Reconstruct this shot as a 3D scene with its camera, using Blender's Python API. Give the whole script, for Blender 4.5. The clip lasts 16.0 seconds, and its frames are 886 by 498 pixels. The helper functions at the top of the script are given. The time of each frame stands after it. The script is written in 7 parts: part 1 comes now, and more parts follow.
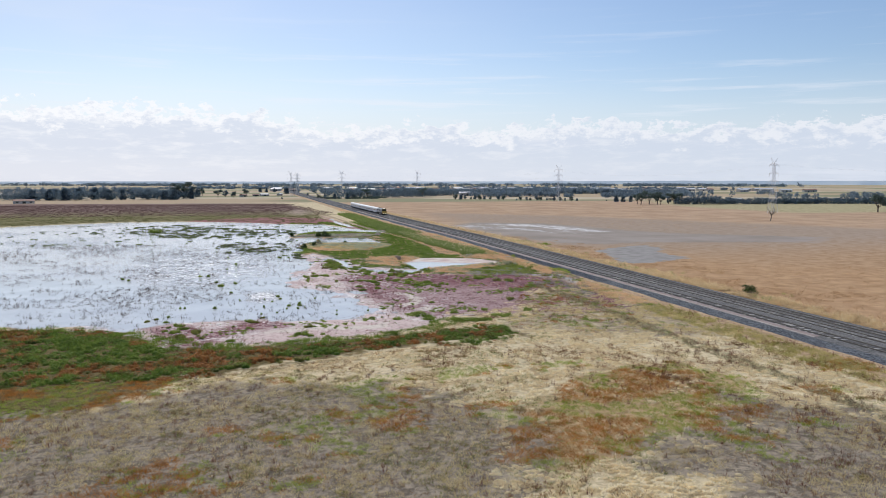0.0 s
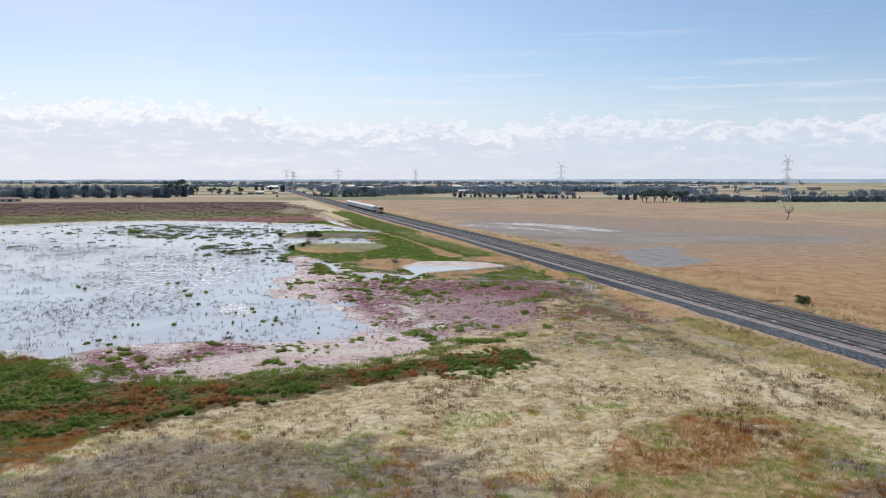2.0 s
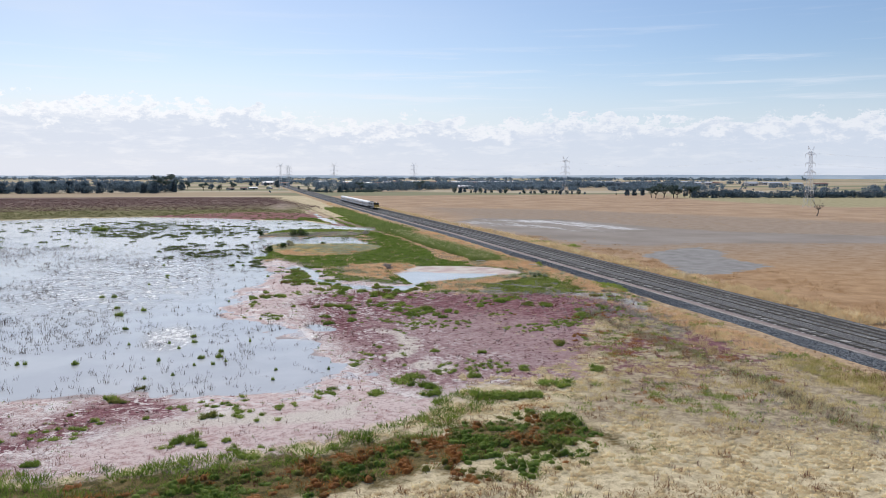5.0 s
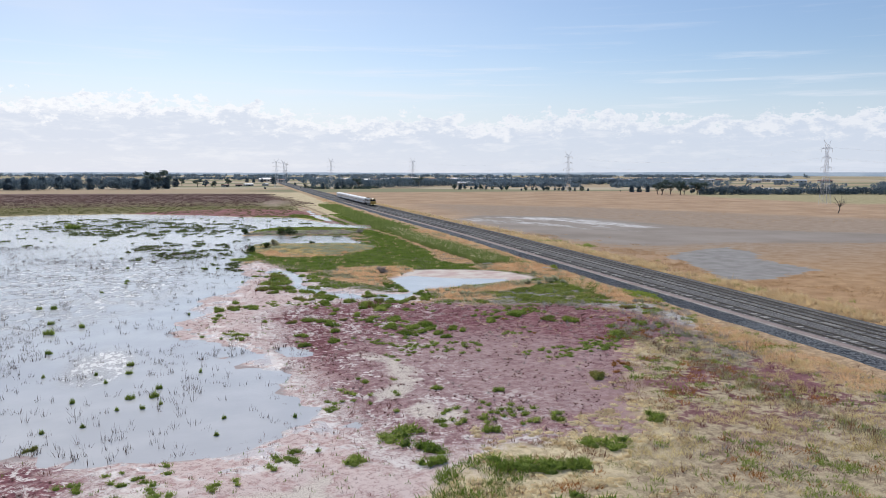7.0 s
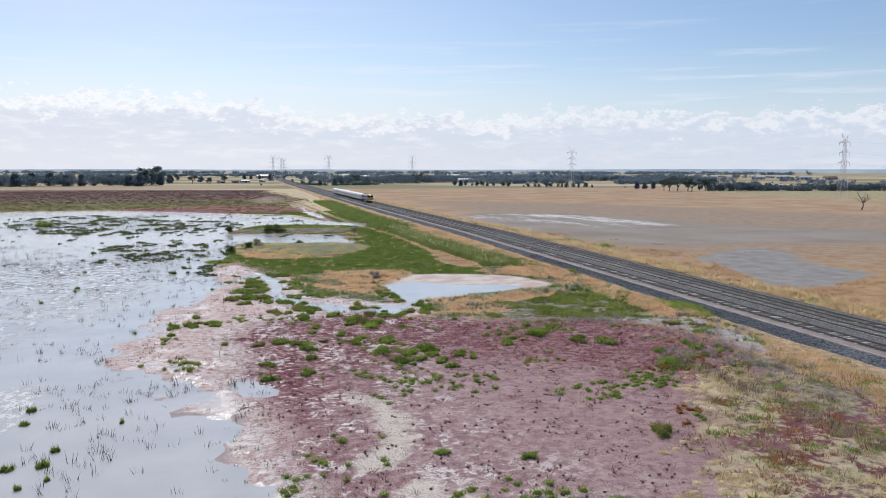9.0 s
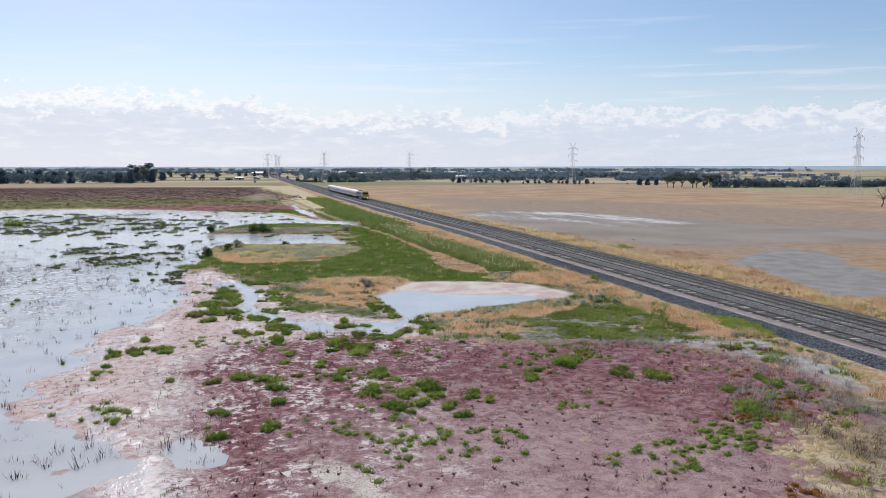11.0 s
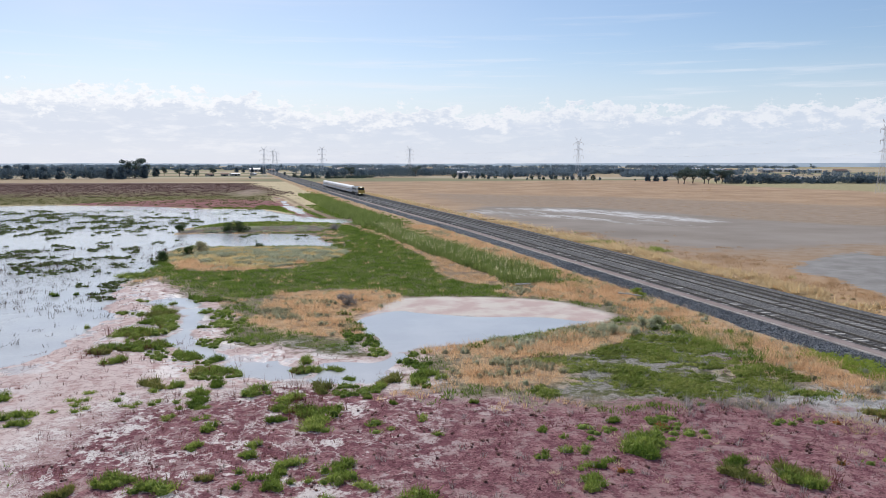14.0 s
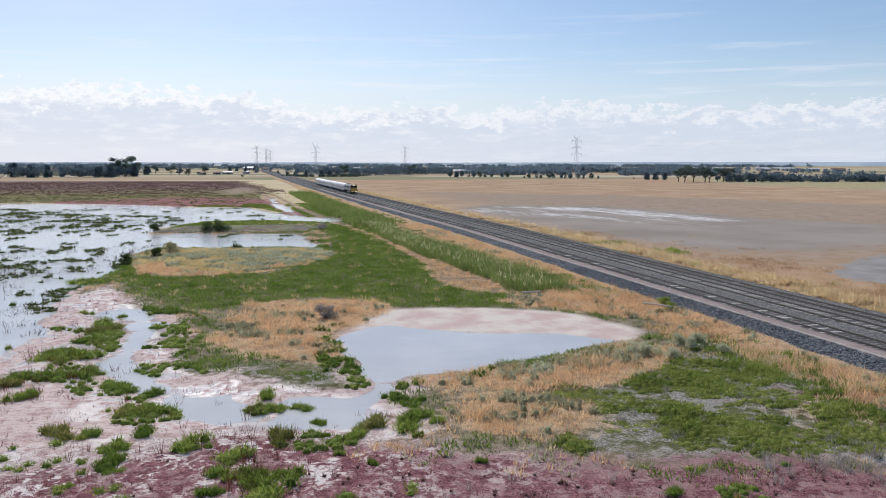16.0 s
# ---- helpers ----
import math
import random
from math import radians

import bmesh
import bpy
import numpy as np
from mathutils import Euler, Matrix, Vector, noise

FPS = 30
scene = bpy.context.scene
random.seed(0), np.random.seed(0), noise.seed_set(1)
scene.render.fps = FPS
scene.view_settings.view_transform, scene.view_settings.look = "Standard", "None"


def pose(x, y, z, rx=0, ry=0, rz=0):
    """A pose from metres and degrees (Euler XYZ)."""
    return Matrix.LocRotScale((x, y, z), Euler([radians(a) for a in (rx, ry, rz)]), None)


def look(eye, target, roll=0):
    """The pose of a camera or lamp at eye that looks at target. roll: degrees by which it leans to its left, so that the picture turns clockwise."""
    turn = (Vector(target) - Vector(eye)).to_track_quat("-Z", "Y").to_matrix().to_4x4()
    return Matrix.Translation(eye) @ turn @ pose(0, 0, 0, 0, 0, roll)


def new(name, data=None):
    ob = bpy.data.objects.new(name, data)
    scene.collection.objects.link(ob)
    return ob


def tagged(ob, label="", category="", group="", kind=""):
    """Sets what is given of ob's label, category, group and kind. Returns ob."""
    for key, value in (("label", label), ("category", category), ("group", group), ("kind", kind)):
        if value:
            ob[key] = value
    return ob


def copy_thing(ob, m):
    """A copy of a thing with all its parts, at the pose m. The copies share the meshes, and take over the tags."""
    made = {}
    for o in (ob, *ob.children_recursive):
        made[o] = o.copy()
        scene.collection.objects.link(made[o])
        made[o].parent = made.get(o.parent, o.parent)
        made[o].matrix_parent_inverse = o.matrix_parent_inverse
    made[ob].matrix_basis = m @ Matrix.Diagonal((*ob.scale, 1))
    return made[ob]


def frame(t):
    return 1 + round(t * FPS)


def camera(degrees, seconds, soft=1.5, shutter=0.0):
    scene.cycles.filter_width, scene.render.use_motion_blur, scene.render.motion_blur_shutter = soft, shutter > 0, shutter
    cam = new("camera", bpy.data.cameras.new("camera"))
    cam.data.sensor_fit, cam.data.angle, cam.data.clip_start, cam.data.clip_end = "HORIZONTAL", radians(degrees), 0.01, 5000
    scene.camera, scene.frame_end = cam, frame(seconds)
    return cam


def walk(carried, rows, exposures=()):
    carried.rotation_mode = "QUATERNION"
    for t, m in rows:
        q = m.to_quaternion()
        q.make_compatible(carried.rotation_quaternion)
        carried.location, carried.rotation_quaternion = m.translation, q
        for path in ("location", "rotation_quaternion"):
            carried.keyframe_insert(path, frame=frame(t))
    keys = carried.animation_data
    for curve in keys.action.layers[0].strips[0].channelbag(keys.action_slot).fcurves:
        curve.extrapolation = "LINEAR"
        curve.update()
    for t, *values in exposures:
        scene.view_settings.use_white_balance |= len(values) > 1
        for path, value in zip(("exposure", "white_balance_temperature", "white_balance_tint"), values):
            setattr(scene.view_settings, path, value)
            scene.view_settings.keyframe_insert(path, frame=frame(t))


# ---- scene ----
cam = camera(60.0, 16.0, 0.45)
PATH = [
    (0.0, 3.00, 12.00, 22.82, 84.892, -0.026, -13.782),
    (0.5, 4.14, 17.36, 22.51, 84.872, -0.026, -13.834),
    (1.0, 5.29, 22.75, 22.29, 84.844, -0.025, -13.867),
    (1.5, 6.46, 28.14, 22.09, 84.810, -0.026, -13.880),
    (2.0, 7.61, 33.49, 21.87, 84.769, -0.024, -13.891),
    (2.5, 8.78, 38.79, 21.64, 84.729, -0.025, -13.900),
    (3.0, 9.94, 44.09, 21.42, 84.685, -0.028, -13.906),
    (3.5, 11.14, 49.40, 21.13, 84.638, -0.033, -13.916),
    (4.0, 12.34, 54.81, 20.85, 84.593, -0.037, -13.931),
    (6.5, 17.75, 80.04, 19.47, 84.331, -0.067, -14.098),
    (7.0, 18.97, 85.09, 19.10, 84.289, -0.072, -14.079),
    (7.5, 20.13, 89.92, 18.70, 84.241, -0.076, -14.069),
    (8.0, 21.24, 94.69, 18.42, 84.192, -0.079, -14.074),
    (8.5, 22.27, 99.40, 18.14, 84.135, -0.080, -14.071),
    (11.0, 26.56, 120.29, 17.08, 83.877, -0.011, -14.308),
    (11.5, 27.74, 124.71, 16.84, 83.827, -0.038, -14.258),
    (12.0, 28.82, 128.98, 16.55, 83.783, -0.049, -14.242),
    (12.5, 29.83, 133.04, 16.31, 83.745, -0.047, -14.254),
    (13.0, 30.76, 136.87, 16.08, 83.714, -0.043, -14.252),
    (13.5, 31.64, 140.47, 15.80, 83.685, -0.039, -14.252),
    (14.0, 32.49, 143.98, 15.55, 83.660, -0.039, -14.237),
    (14.5, 33.32, 147.41, 15.27, 83.631, -0.040, -14.226),
    (15.0, 34.13, 150.77, 14.98, 83.608, -0.041, -14.217),
    (15.5, 34.83, 153.48, 14.70, 83.592, -0.044, -14.236),
    (16.0, 35.51, 156.07, 14.54, 83.600, -0.068, -14.563),
]
walk(cam, [(t, pose(x, y, z, rx, ry, rz)) for t, x, y, z, rx, ry, rz in PATH])

# ---- sky and sun ----
SUN_EL, SUN_AZ = 42.0, -4.0     # degrees; azimuth from +y towards +x
world = bpy.data.worlds.new("sky")
scene.world = world
world.use_nodes = True
wt = world.node_tree
wt.nodes.clear()


def wn(kind, **put):
    n = wt.nodes.new(kind)
    for k, v in put.items():
        n.inputs[k].default_value = v
    return n


def wmath(op, a, b=None, c=None):
    n = wt.nodes.new("ShaderNodeMath")
    n.operation = op
    for i, v in enumerate((a, b, c)):
        if v is None:
            continue
        if isinstance(v, (int, float)):
            n.inputs[i].default_value = v
        else:
            wt.links.new(v, n.inputs[i])
    return n.outputs[0]


def wramp(v, lo, hi, a=0.0, b=1.0):
    n = wt.nodes.new("ShaderNodeMapRange")
    n.interpolation_type = "SMOOTHSTEP"
    for i, q in enumerate((lo, hi, a, b)):
        n.inputs[i + 1].default_value = q
    wt.links.new(v, n.inputs[0])
    return n.outputs[0]


sky = wt.nodes.new("ShaderNodeTexSky")
sky.sky_type, sky.sun_disc = "NISHITA", False
sky.sun_elevation, sky.sun_rotation = radians(SUN_EL), radians(SUN_AZ)
sky.air_density, sky.dust_density, sky.ozone_density, sky.altitude = 1.0, 0.5, 1.8, 30
coord = wt.nodes.new("ShaderNodeTexCoord")
sep = wt.nodes.new("ShaderNodeSeparateXYZ")
wt.links.new(coord.outputs["Generated"], sep.inputs[0])
azim = wmath("ARCTAN2", sep.outputs[0], sep.outputs[1])
elev = wmath("MULTIPLY", wmath("ARCSINE", sep.outputs[2]), 57.2958)


def wnoise(scale_az, scale_el, shift, detail, rough):
    comb = wt.nodes.new("ShaderNodeCombineXYZ")
    wt.links.new(wmath("MULTIPLY_ADD", azim, scale_az, shift), comb.inputs[0])
    wt.links.new(wmath("MULTIPLY", elev, scale_el), comb.inputs[1])
    comb.inputs[2].default_value = shift * 1.7
    n = wn("ShaderNodeTexNoise", Scale=1.0, Detail=detail, Roughness=rough)
    wt.links.new(comb.outputs[0], n.inputs["Vector"])
    return n.outputs[0]


# a bank of cumulus low over the horizon, thin streaks above it, the rest clear
bank_top = wmath("ADD", wmath("MULTIPLY_ADD", wnoise(6.0, 0.0, 3.1, 3.0, 0.5), 3.0, 2.4), wramp(azim, 0.10, -0.02, 0.0, 0.9))
puffs = wnoise(40.0, 1.05, 1.3, 9.0, 0.64)
over = wmath("SUBTRACT", wmath("MULTIPLY_ADD", puffs, 5.2, -2.6), wmath("SUBTRACT", elev, bank_top))
bank = wramp(over, -0.05, 0.32)
depth = wmath("ADD", over, wmath("MULTIPLY_ADD", wnoise(44.0, 1.5, 9.4, 8.0, 0.66), -5.0, 2.5))
low_puffs = wmath("MULTIPLY", wramp(wnoise(24.0, 1.7, 4.4, 7.0, 0.6), 0.44, 0.72), 0.6)
lit = wmath("MAXIMUM", wramp(depth, 1.5, 0.25), low_puffs)
haze = wramp(elev, 0.0, 9.0, 0.88, 0.0)
streak = wmath("MULTIPLY", wramp(wnoise(4.0, 1.3, 7.7, 5.0, 0.6), 0.52, 0.74), wramp(elev, 14.0, 4.0))
veil = wmath("MULTIPLY", wramp(wnoise(2.0, 0.10, 5.2, 4.0, 0.55), 0.40, 0.80), 0.22)


def wmix(f, a, b):
    n = wt.nodes.new("ShaderNodeMix")
    n.data_type = "RGBA"
    wt.links.new(f, n.inputs[0])
    for i, v in ((6, a), (7, b)):
        if isinstance(v, tuple):
            n.inputs[i].default_value = (*v, 1)
        else:
            wt.links.new(v, n.inputs[i])
    return n.outputs[2]


SKY = 0.12
far_side = wramp(azim, -0.3, 0.7)
tint = wt.nodes.new("ShaderNodeMix")
tint.data_type, tint.blend_type = "RGBA", "MULTIPLY"
tint.inputs[0].default_value = 1.0
wt.links.new(wmix(far_side, (0.87, 0.86, 0.915), (0.75, 0.79, 0.88)), tint.inputs[7])
wt.links.new(sky.outputs[0], tint.inputs[6])
veil = wmath("MULTIPLY", veil, wramp(azim, 0.6, -0.45, 0.0, 2.4))
c = wmix(veil, tint.outputs[2], (7.0, 7.35, 8.0))
haze_tone = wmix(far_side, (6.85, 7.15, 8.05), (5.95, 6.55, 7.7))
c = wmix(haze, c, haze_tone)
c = wmix(wmath("MULTIPLY", streak, 0.55), c, (7.6, 7.8, 8.5))
cloud = wmix(lit, wmix(far_side, (6.15, 6.6, 7.65), (5.6, 6.2, 7.35)), wmix(far_side, (8.7, 8.7, 9.0), (7.5, 7.7, 8.3)))
c = wmix(wmath("MULTIPLY", bank, wramp(elev, 0.3, 2.6, 0.35, 0.80)), c, cloud)
back = wt.nodes.new("ShaderNodeBackground")
back.inputs[1].default_value = SKY
wt.links.new(c, back.inputs[0])
wout = wt.nodes.new("ShaderNodeOutputWorld")
wt.links.new(back.outputs[0], wout.inputs[0])

sun = new("sun", bpy.data.lights.new("sun", "SUN"))
sun.data.energy, sun.data.angle, sun.data.color = 3.5, radians(0.53), (1.0, 0.955, 0.89)
_a, _e = radians(SUN_AZ), radians(SUN_EL)
sun.matrix_world = look((math.sin(_a) * math.cos(_e) * 100, math.cos(_a) * math.cos(_e) * 100, math.sin(_e) * 100), (0, 0, 0))
scene.view_settings.exposure = -0.08


# ---- materials ----
class Nodes:
    """A small writer of shader nodes for one material."""

    def __init__(self, name):
        self.m = bpy.data.materials.new(name)
        self.m.use_nodes = True
        self.t = self.m.node_tree
        self.b = self.t.nodes["Principled BSDF"]
        self.pos = self.t.nodes.new("ShaderNodeNewGeometry").outputs["Position"]

    def put(self, sock, v):
        if isinstance(v, (int, float)):
            sock.default_value = v
        elif isinstance(v, tuple):
            sock.default_value = (*v, 1) if len(sock.default_value) == 4 and len(v) == 3 else v
        else:
            self.t.links.new(v, sock)

    def math(self, op, a, b=None, c=None):
        n = self.t.nodes.new("ShaderNodeMath")
        n.operation = op
        for i, v in enumerate((a, b, c)):
            if v is not None:
                self.put(n.inputs[i], v)
        return n.outputs[0]

    def noise(self, scale, detail=3.0, rough=0.55, stretch=None, shift=0.0):
        n = self.t.nodes.new("ShaderNodeTexNoise")
        n.inputs["Scale"].default_value = scale
        n.inputs["Detail"].default_value = detail
        n.inputs["Roughness"].default_value = rough
        v = self.pos
        if stretch or shift:
            k = self.t.nodes.new("ShaderNodeMapping")
            k.inputs["Scale"].default_value = stretch or (1, 1, 1)
            k.inputs["Location"].default_value = (shift, shift * 0.7, shift * 1.3)
            self.t.links.new(v, k.inputs[0])
            v = k.outputs[0]
        self.t.links.new(v, n.inputs["Vector"])
        return n.outputs[0]

    def cells(self, scale, out="Color"):
        n = self.t.nodes.new("ShaderNodeTexVoronoi")
        n.inputs["Scale"].default_value = scale
        self.t.links.new(self.pos, n.inputs["Vector"])
        return n.outputs[out]

    def step(self, v, lo, hi, a=0.0, b=1.0):
        n = self.t.nodes.new("ShaderNodeMapRange")
        n.interpolation_type = "SMOOTHSTEP"
        for i, q in enumerate((lo, hi, a, b)):
            n.inputs[i + 1].default_value = q
        self.put(n.inputs[0], v)
        return n.outputs[0]

    def mix(self, f, a, b):
        n = self.t.nodes.new("ShaderNodeMix")
        n.data_type = "RGBA"
        self.put(n.inputs[0], f)
        self.put(n.inputs[6], a)
        self.put(n.inputs[7], b)
        return n.outputs[2]

    def attr(self, name):
        n = self.t.nodes.new("ShaderNodeAttribute")
        n.attribute_name = name
        return n.outputs["Fac"]

    def bump(self, h, strength, dist):
        n = self.t.nodes.new("ShaderNodeBump")
        n.inputs["Strength"].default_value = strength
        n.inputs["Distance"].default_value = dist
        self.put(n.inputs["Height"], h)
        self.put(self.b.inputs["Normal"], n.outputs[0])

    def done(self, colour, rough=0.9, spec=0.3, metal=0.0):
        self.put(self.b.inputs["Base Color"], colour)
        self.put(self.b.inputs["Roughness"], rough)
        self.put(self.b.inputs["Specular IOR Level"], spec)
        self.b.inputs["Metallic"].default_value = metal
        return self.m


def blade_mat(name, dark, mid, light, shine=0.5):
    """Grass and leaves: a colour for each blade, light shining through."""
    k = Nodes(name)
    g = k.t.nodes.new("ShaderNodeNewGeometry")
    r = g.outputs["Random Per Island"]
    patch = k.noise(0.35, 3.0)
    mottle = k.noise(6.5, 3.0, 0.6)
    f = k.math("ADD", k.math("MULTIPLY", r, 0.5), k.math("MULTIPLY_ADD", patch, 1.2, -0.4))
    f = k.math("ADD", f, k.math("MULTIPLY_ADD", mottle, 0.9, -0.40))
    col = k.mix(k.step(f, 0.45, 1.0), k.mix(k.step(f, 0.0, 0.5), dark, mid), light)
    k.done(col, 0.75, 0.15)
    tr = k.t.nodes.new("ShaderNodeBsdfTranslucent")
    k.put(tr.inputs["Color"], col)
    mx = k.t.nodes.new("ShaderNodeMixShader")
    mx.inputs[0].default_value = shine
    k.t.links.new(k.b.outputs[0], mx.inputs[1])
    k.t.links.new(tr.outputs[0], mx.inputs[2])
    out = [n for n in k.t.nodes if n.type == "OUTPUT_MATERIAL"][0]
    k.t.links.new(mx.outputs[0], out.inputs[0])
    return k.m


def plain_mat(name, a, b, scale=2.0, rough=0.6, metal=0.0, spec=0.4, bump=0.0):
    k = Nodes(name)
    n = k.noise(scale, 4.0, 0.6)
    fine = k.noise(scale * 9, 3.0)
    f = k.step(k.math("MULTIPLY_ADD", fine, 0.4, k.math("MULTIPLY", n, 0.8)), 0.35, 0.85)
    if bump:
        k.bump(fine, 0.4, bump)
    return k.done(k.mix(f, a, b), rough, spec, metal)


STRAW = blade_mat("straw_grass", (0.58, 0.46, 0.27), (0.84, 0.72, 0.47), (0.94, 0.86, 0.63), 0.6)
YELLOW_STRAW = blade_mat("yellow_straw", (0.42, 0.33, 0.15), (0.70, 0.58, 0.30), (0.86, 0.75, 0.46))
RUST = blade_mat("rust_samphire", (0.12, 0.10, 0.03), (0.38, 0.165, 0.052), (0.58, 0.30, 0.11))
OLIVE = blade_mat("olive_samphire", (0.11, 0.135, 0.035), (0.23, 0.25, 0.07), (0.40, 0.34, 0.12))
GREEN = blade_mat("green_samphire", (0.075, 0.125, 0.02), (0.165, 0.25, 0.042), (0.32, 0.39, 0.09))
MEADOW = blade_mat("meadow_grass", (0.07, 0.125, 0.02), (0.165, 0.255, 0.045), (0.35, 0.41, 0.11))
REED = blade_mat("reed", (0.11, 0.16, 0.045), (0.22, 0.285, 0.085), (0.38, 0.42, 0.16))
TUFT = blade_mat("tussock_green", (0.10, 0.15, 0.03), (0.25, 0.335, 0.068), (0.48, 0.52, 0.15))
LIME = blade_mat("lime_weed", (0.16, 0.22, 0.03), (0.33, 0.42, 0.07), (0.52, 0.56, 0.14))
VERGE = blade_mat("verge_yellow_green", (0.22, 0.23, 0.07), (0.46, 0.42, 0.15), (0.68, 0.56, 0.26))
CLUMP = blade_mat("yellow_green_samphire", (0.13, 0.165, 0.035), (0.28, 0.325, 0.075), (0.48, 0.48, 0.16))
SAGEBUSH = blade_mat("saltbush_leaf", (0.32, 0.34, 0.22), (0.50, 0.52, 0.36), (0.66, 0.67, 0.50), 0.6)
ORANGE = blade_mat("orange_grass", (0.17, 0.115, 0.03), (0.46, 0.195, 0.05), (0.66, 0.36, 0.12), 0.55)
DEEP = blade_mat("deep_green_samphire", (0.085, 0.105, 0.025), (0.19, 0.195, 0.048), (0.36, 0.325, 0.10))
FIELD = blade_mat("field_grass", (0.28, 0.18, 0.095), (0.50, 0.33, 0.185), (0.66, 0.475, 0.285))
SEDGE = blade_mat("olive_sedge", (0.09, 0.10, 0.038), (0.155, 0.158, 0.065), (0.25, 0.235, 0.115))
DARKWEED = blade_mat("lake_weed", (0.055, 0.085, 0.03), (0.115, 0.155, 0.05), (0.22, 0.25, 0.10))
DOCK = blade_mat("dead_dock", (0.07, 0.03, 0.022), (0.18, 0.062, 0.044), (0.29, 0.13, 0.08), 0.25)
SEEDLING = blade_mat("brown_seedling", (0.13, 0.065, 0.06), (0.24, 0.13, 0.115), (0.37, 0.24, 0.19))
WEED = blade_mat("brown_weed", (0.17, 0.105, 0.055), (0.34, 0.215, 0.115), (0.50, 0.36, 0.21))
DRY = blade_mat("dry_grass", (0.42, 0.27, 0.15), (0.77, 0.52, 0.31), (0.90, 0.71, 0.47), 0.6)
TALL = blade_mat("tall_tan_grass", (0.44, 0.335, 0.185), (0.76, 0.59, 0.345), (0.89, 0.755, 0.50), 0.6)
GREY = blade_mat("grey_shrub", (0.22, 0.20, 0.19), (0.40, 0.365, 0.345), (0.56, 0.52, 0.47))
SAGE = blade_mat("sage_shrub", (0.24, 0.235, 0.14), (0.42, 0.405, 0.25), (0.60, 0.56, 0.37))
STALK = blade_mat("dead_stalk", (0.045, 0.028, 0.022), (0.09, 0.055, 0.04), (0.17, 0.10, 0.07), 0.1)
CRIM = blade_mat("crimson_samphire", (0.15, 0.055, 0.072), (0.28, 0.11, 0.13), (0.42, 0.22, 0.23), 0.35)
# colours of distant trees, some air haze mixed in as a blue lift
LEAF = blade_mat("hazed_gum_leaf", (0.07, 0.10, 0.10), (0.11, 0.15, 0.135), (0.165, 0.21, 0.165), 0.35)
HAZED_PINE = blade_mat("hazed_cypress_leaf", (0.085, 0.125, 0.165), (0.13, 0.18, 0.215), (0.18, 0.235, 0.26), 0.35)
# far leaves are paler and bluer: haze of the distance put into the colour
HAZE_LEAF = blade_mat("hazed_far_leaf", (0.14, 0.195, 0.25), (0.185, 0.245, 0.295), (0.235, 0.30, 0.335), 0.4)
BUSH = blade_mat("bush_leaf", (0.03, 0.055, 0.018), (0.065, 0.105, 0.035), (0.13, 0.18, 0.06), 0.4)
BARK = plain_mat("bark", (0.10, 0.08, 0.065), (0.22, 0.19, 0.16), 3.0, 0.9)
STEEL = plain_mat("galvanised_steel", (0.62, 0.64, 0.68), (0.74, 0.76, 0.79), 0.6, 0.6, 0.0)
RAIL = plain_mat("rail_steel", (0.016, 0.013, 0.012), (0.032, 0.026, 0.023), 3.0, 0.6, 0.3)
RAILTOP = plain_mat("polished_rail_top", (0.04, 0.037, 0.035), (0.08, 0.075, 0.07), 3.0, 0.45, 0.15)
WOODEN = plain_mat("weathered_sleeper", (0.055, 0.053, 0.052), (0.105, 0.10, 0.096), 3.0, 0.95, 0.0, 0.05)
CONC = plain_mat("concrete", (0.42, 0.40, 0.38), (0.60, 0.58, 0.55), 2.0, 0.85)
DULL = plain_mat("grey_concrete_sleeper", (0.27, 0.26, 0.25), (0.41, 0.40, 0.385), 2.0, 0.9, 0.0, 0.1)
PALE = plain_mat("pale_pipe", (0.52, 0.49, 0.44), (0.66, 0.63, 0.58), 2.0, 0.7)


def ballast_mat():
    k = Nodes("ballast")
    cell = k.t.nodes.new("ShaderNodeTexVoronoi")
    cell.inputs["Scale"].default_value = 7.0
    k.t.links.new(k.pos, cell.inputs["Vector"])
    sep_ = k.t.nodes.new("ShaderNodeSeparateColor")
    k.t.links.new(cell.outputs["Color"], sep_.inputs[0])
    big = k.noise(0.25, 3.0)
    f = k.math("MULTIPLY_ADD", big, 0.5, k.math("MULTIPLY", sep_.outputs[0], 0.7))
    sz = k.t.nodes.new("ShaderNodeSeparateXYZ")
    k.t.links.new(k.pos, sz.inputs[0])
    bank = k.mix(k.step(f, 0.2, 1.0), (0.035, 0.042, 0.052), (0.20, 0.215, 0.235))
    worn = k.mix(k.step(f, 0.2, 1.0), (0.085, 0.084, 0.084), (0.235, 0.232, 0.23))
    col = k.mix(k.step(sz.outputs[2], 0.76, 0.84), bank, worn)
    k.bump(k.math("MULTIPLY", cell.outputs["Distance"], k.step(sz.outputs[2], 0.76, 0.84, 1.0, 0.15)), 1.0, 0.08)
    return k.done(col, 1.0, 0.03)


def walkway_mat():
    k = Nodes("gravel_walkway")
    n = k.noise(0.5, 4.0)
    fine = k.noise(14.0, 3.0)
    col = k.mix(k.step(k.math("MULTIPLY_ADD", fine, 0.5, k.math("MULTIPLY", n, 0.6)), 0.3, 0.8), (0.27, 0.215, 0.20), (0.40, 0.335, 0.315))
    k.bump(fine, 0.4, 0.02)
    return k.done(col, 0.95, 0.05)


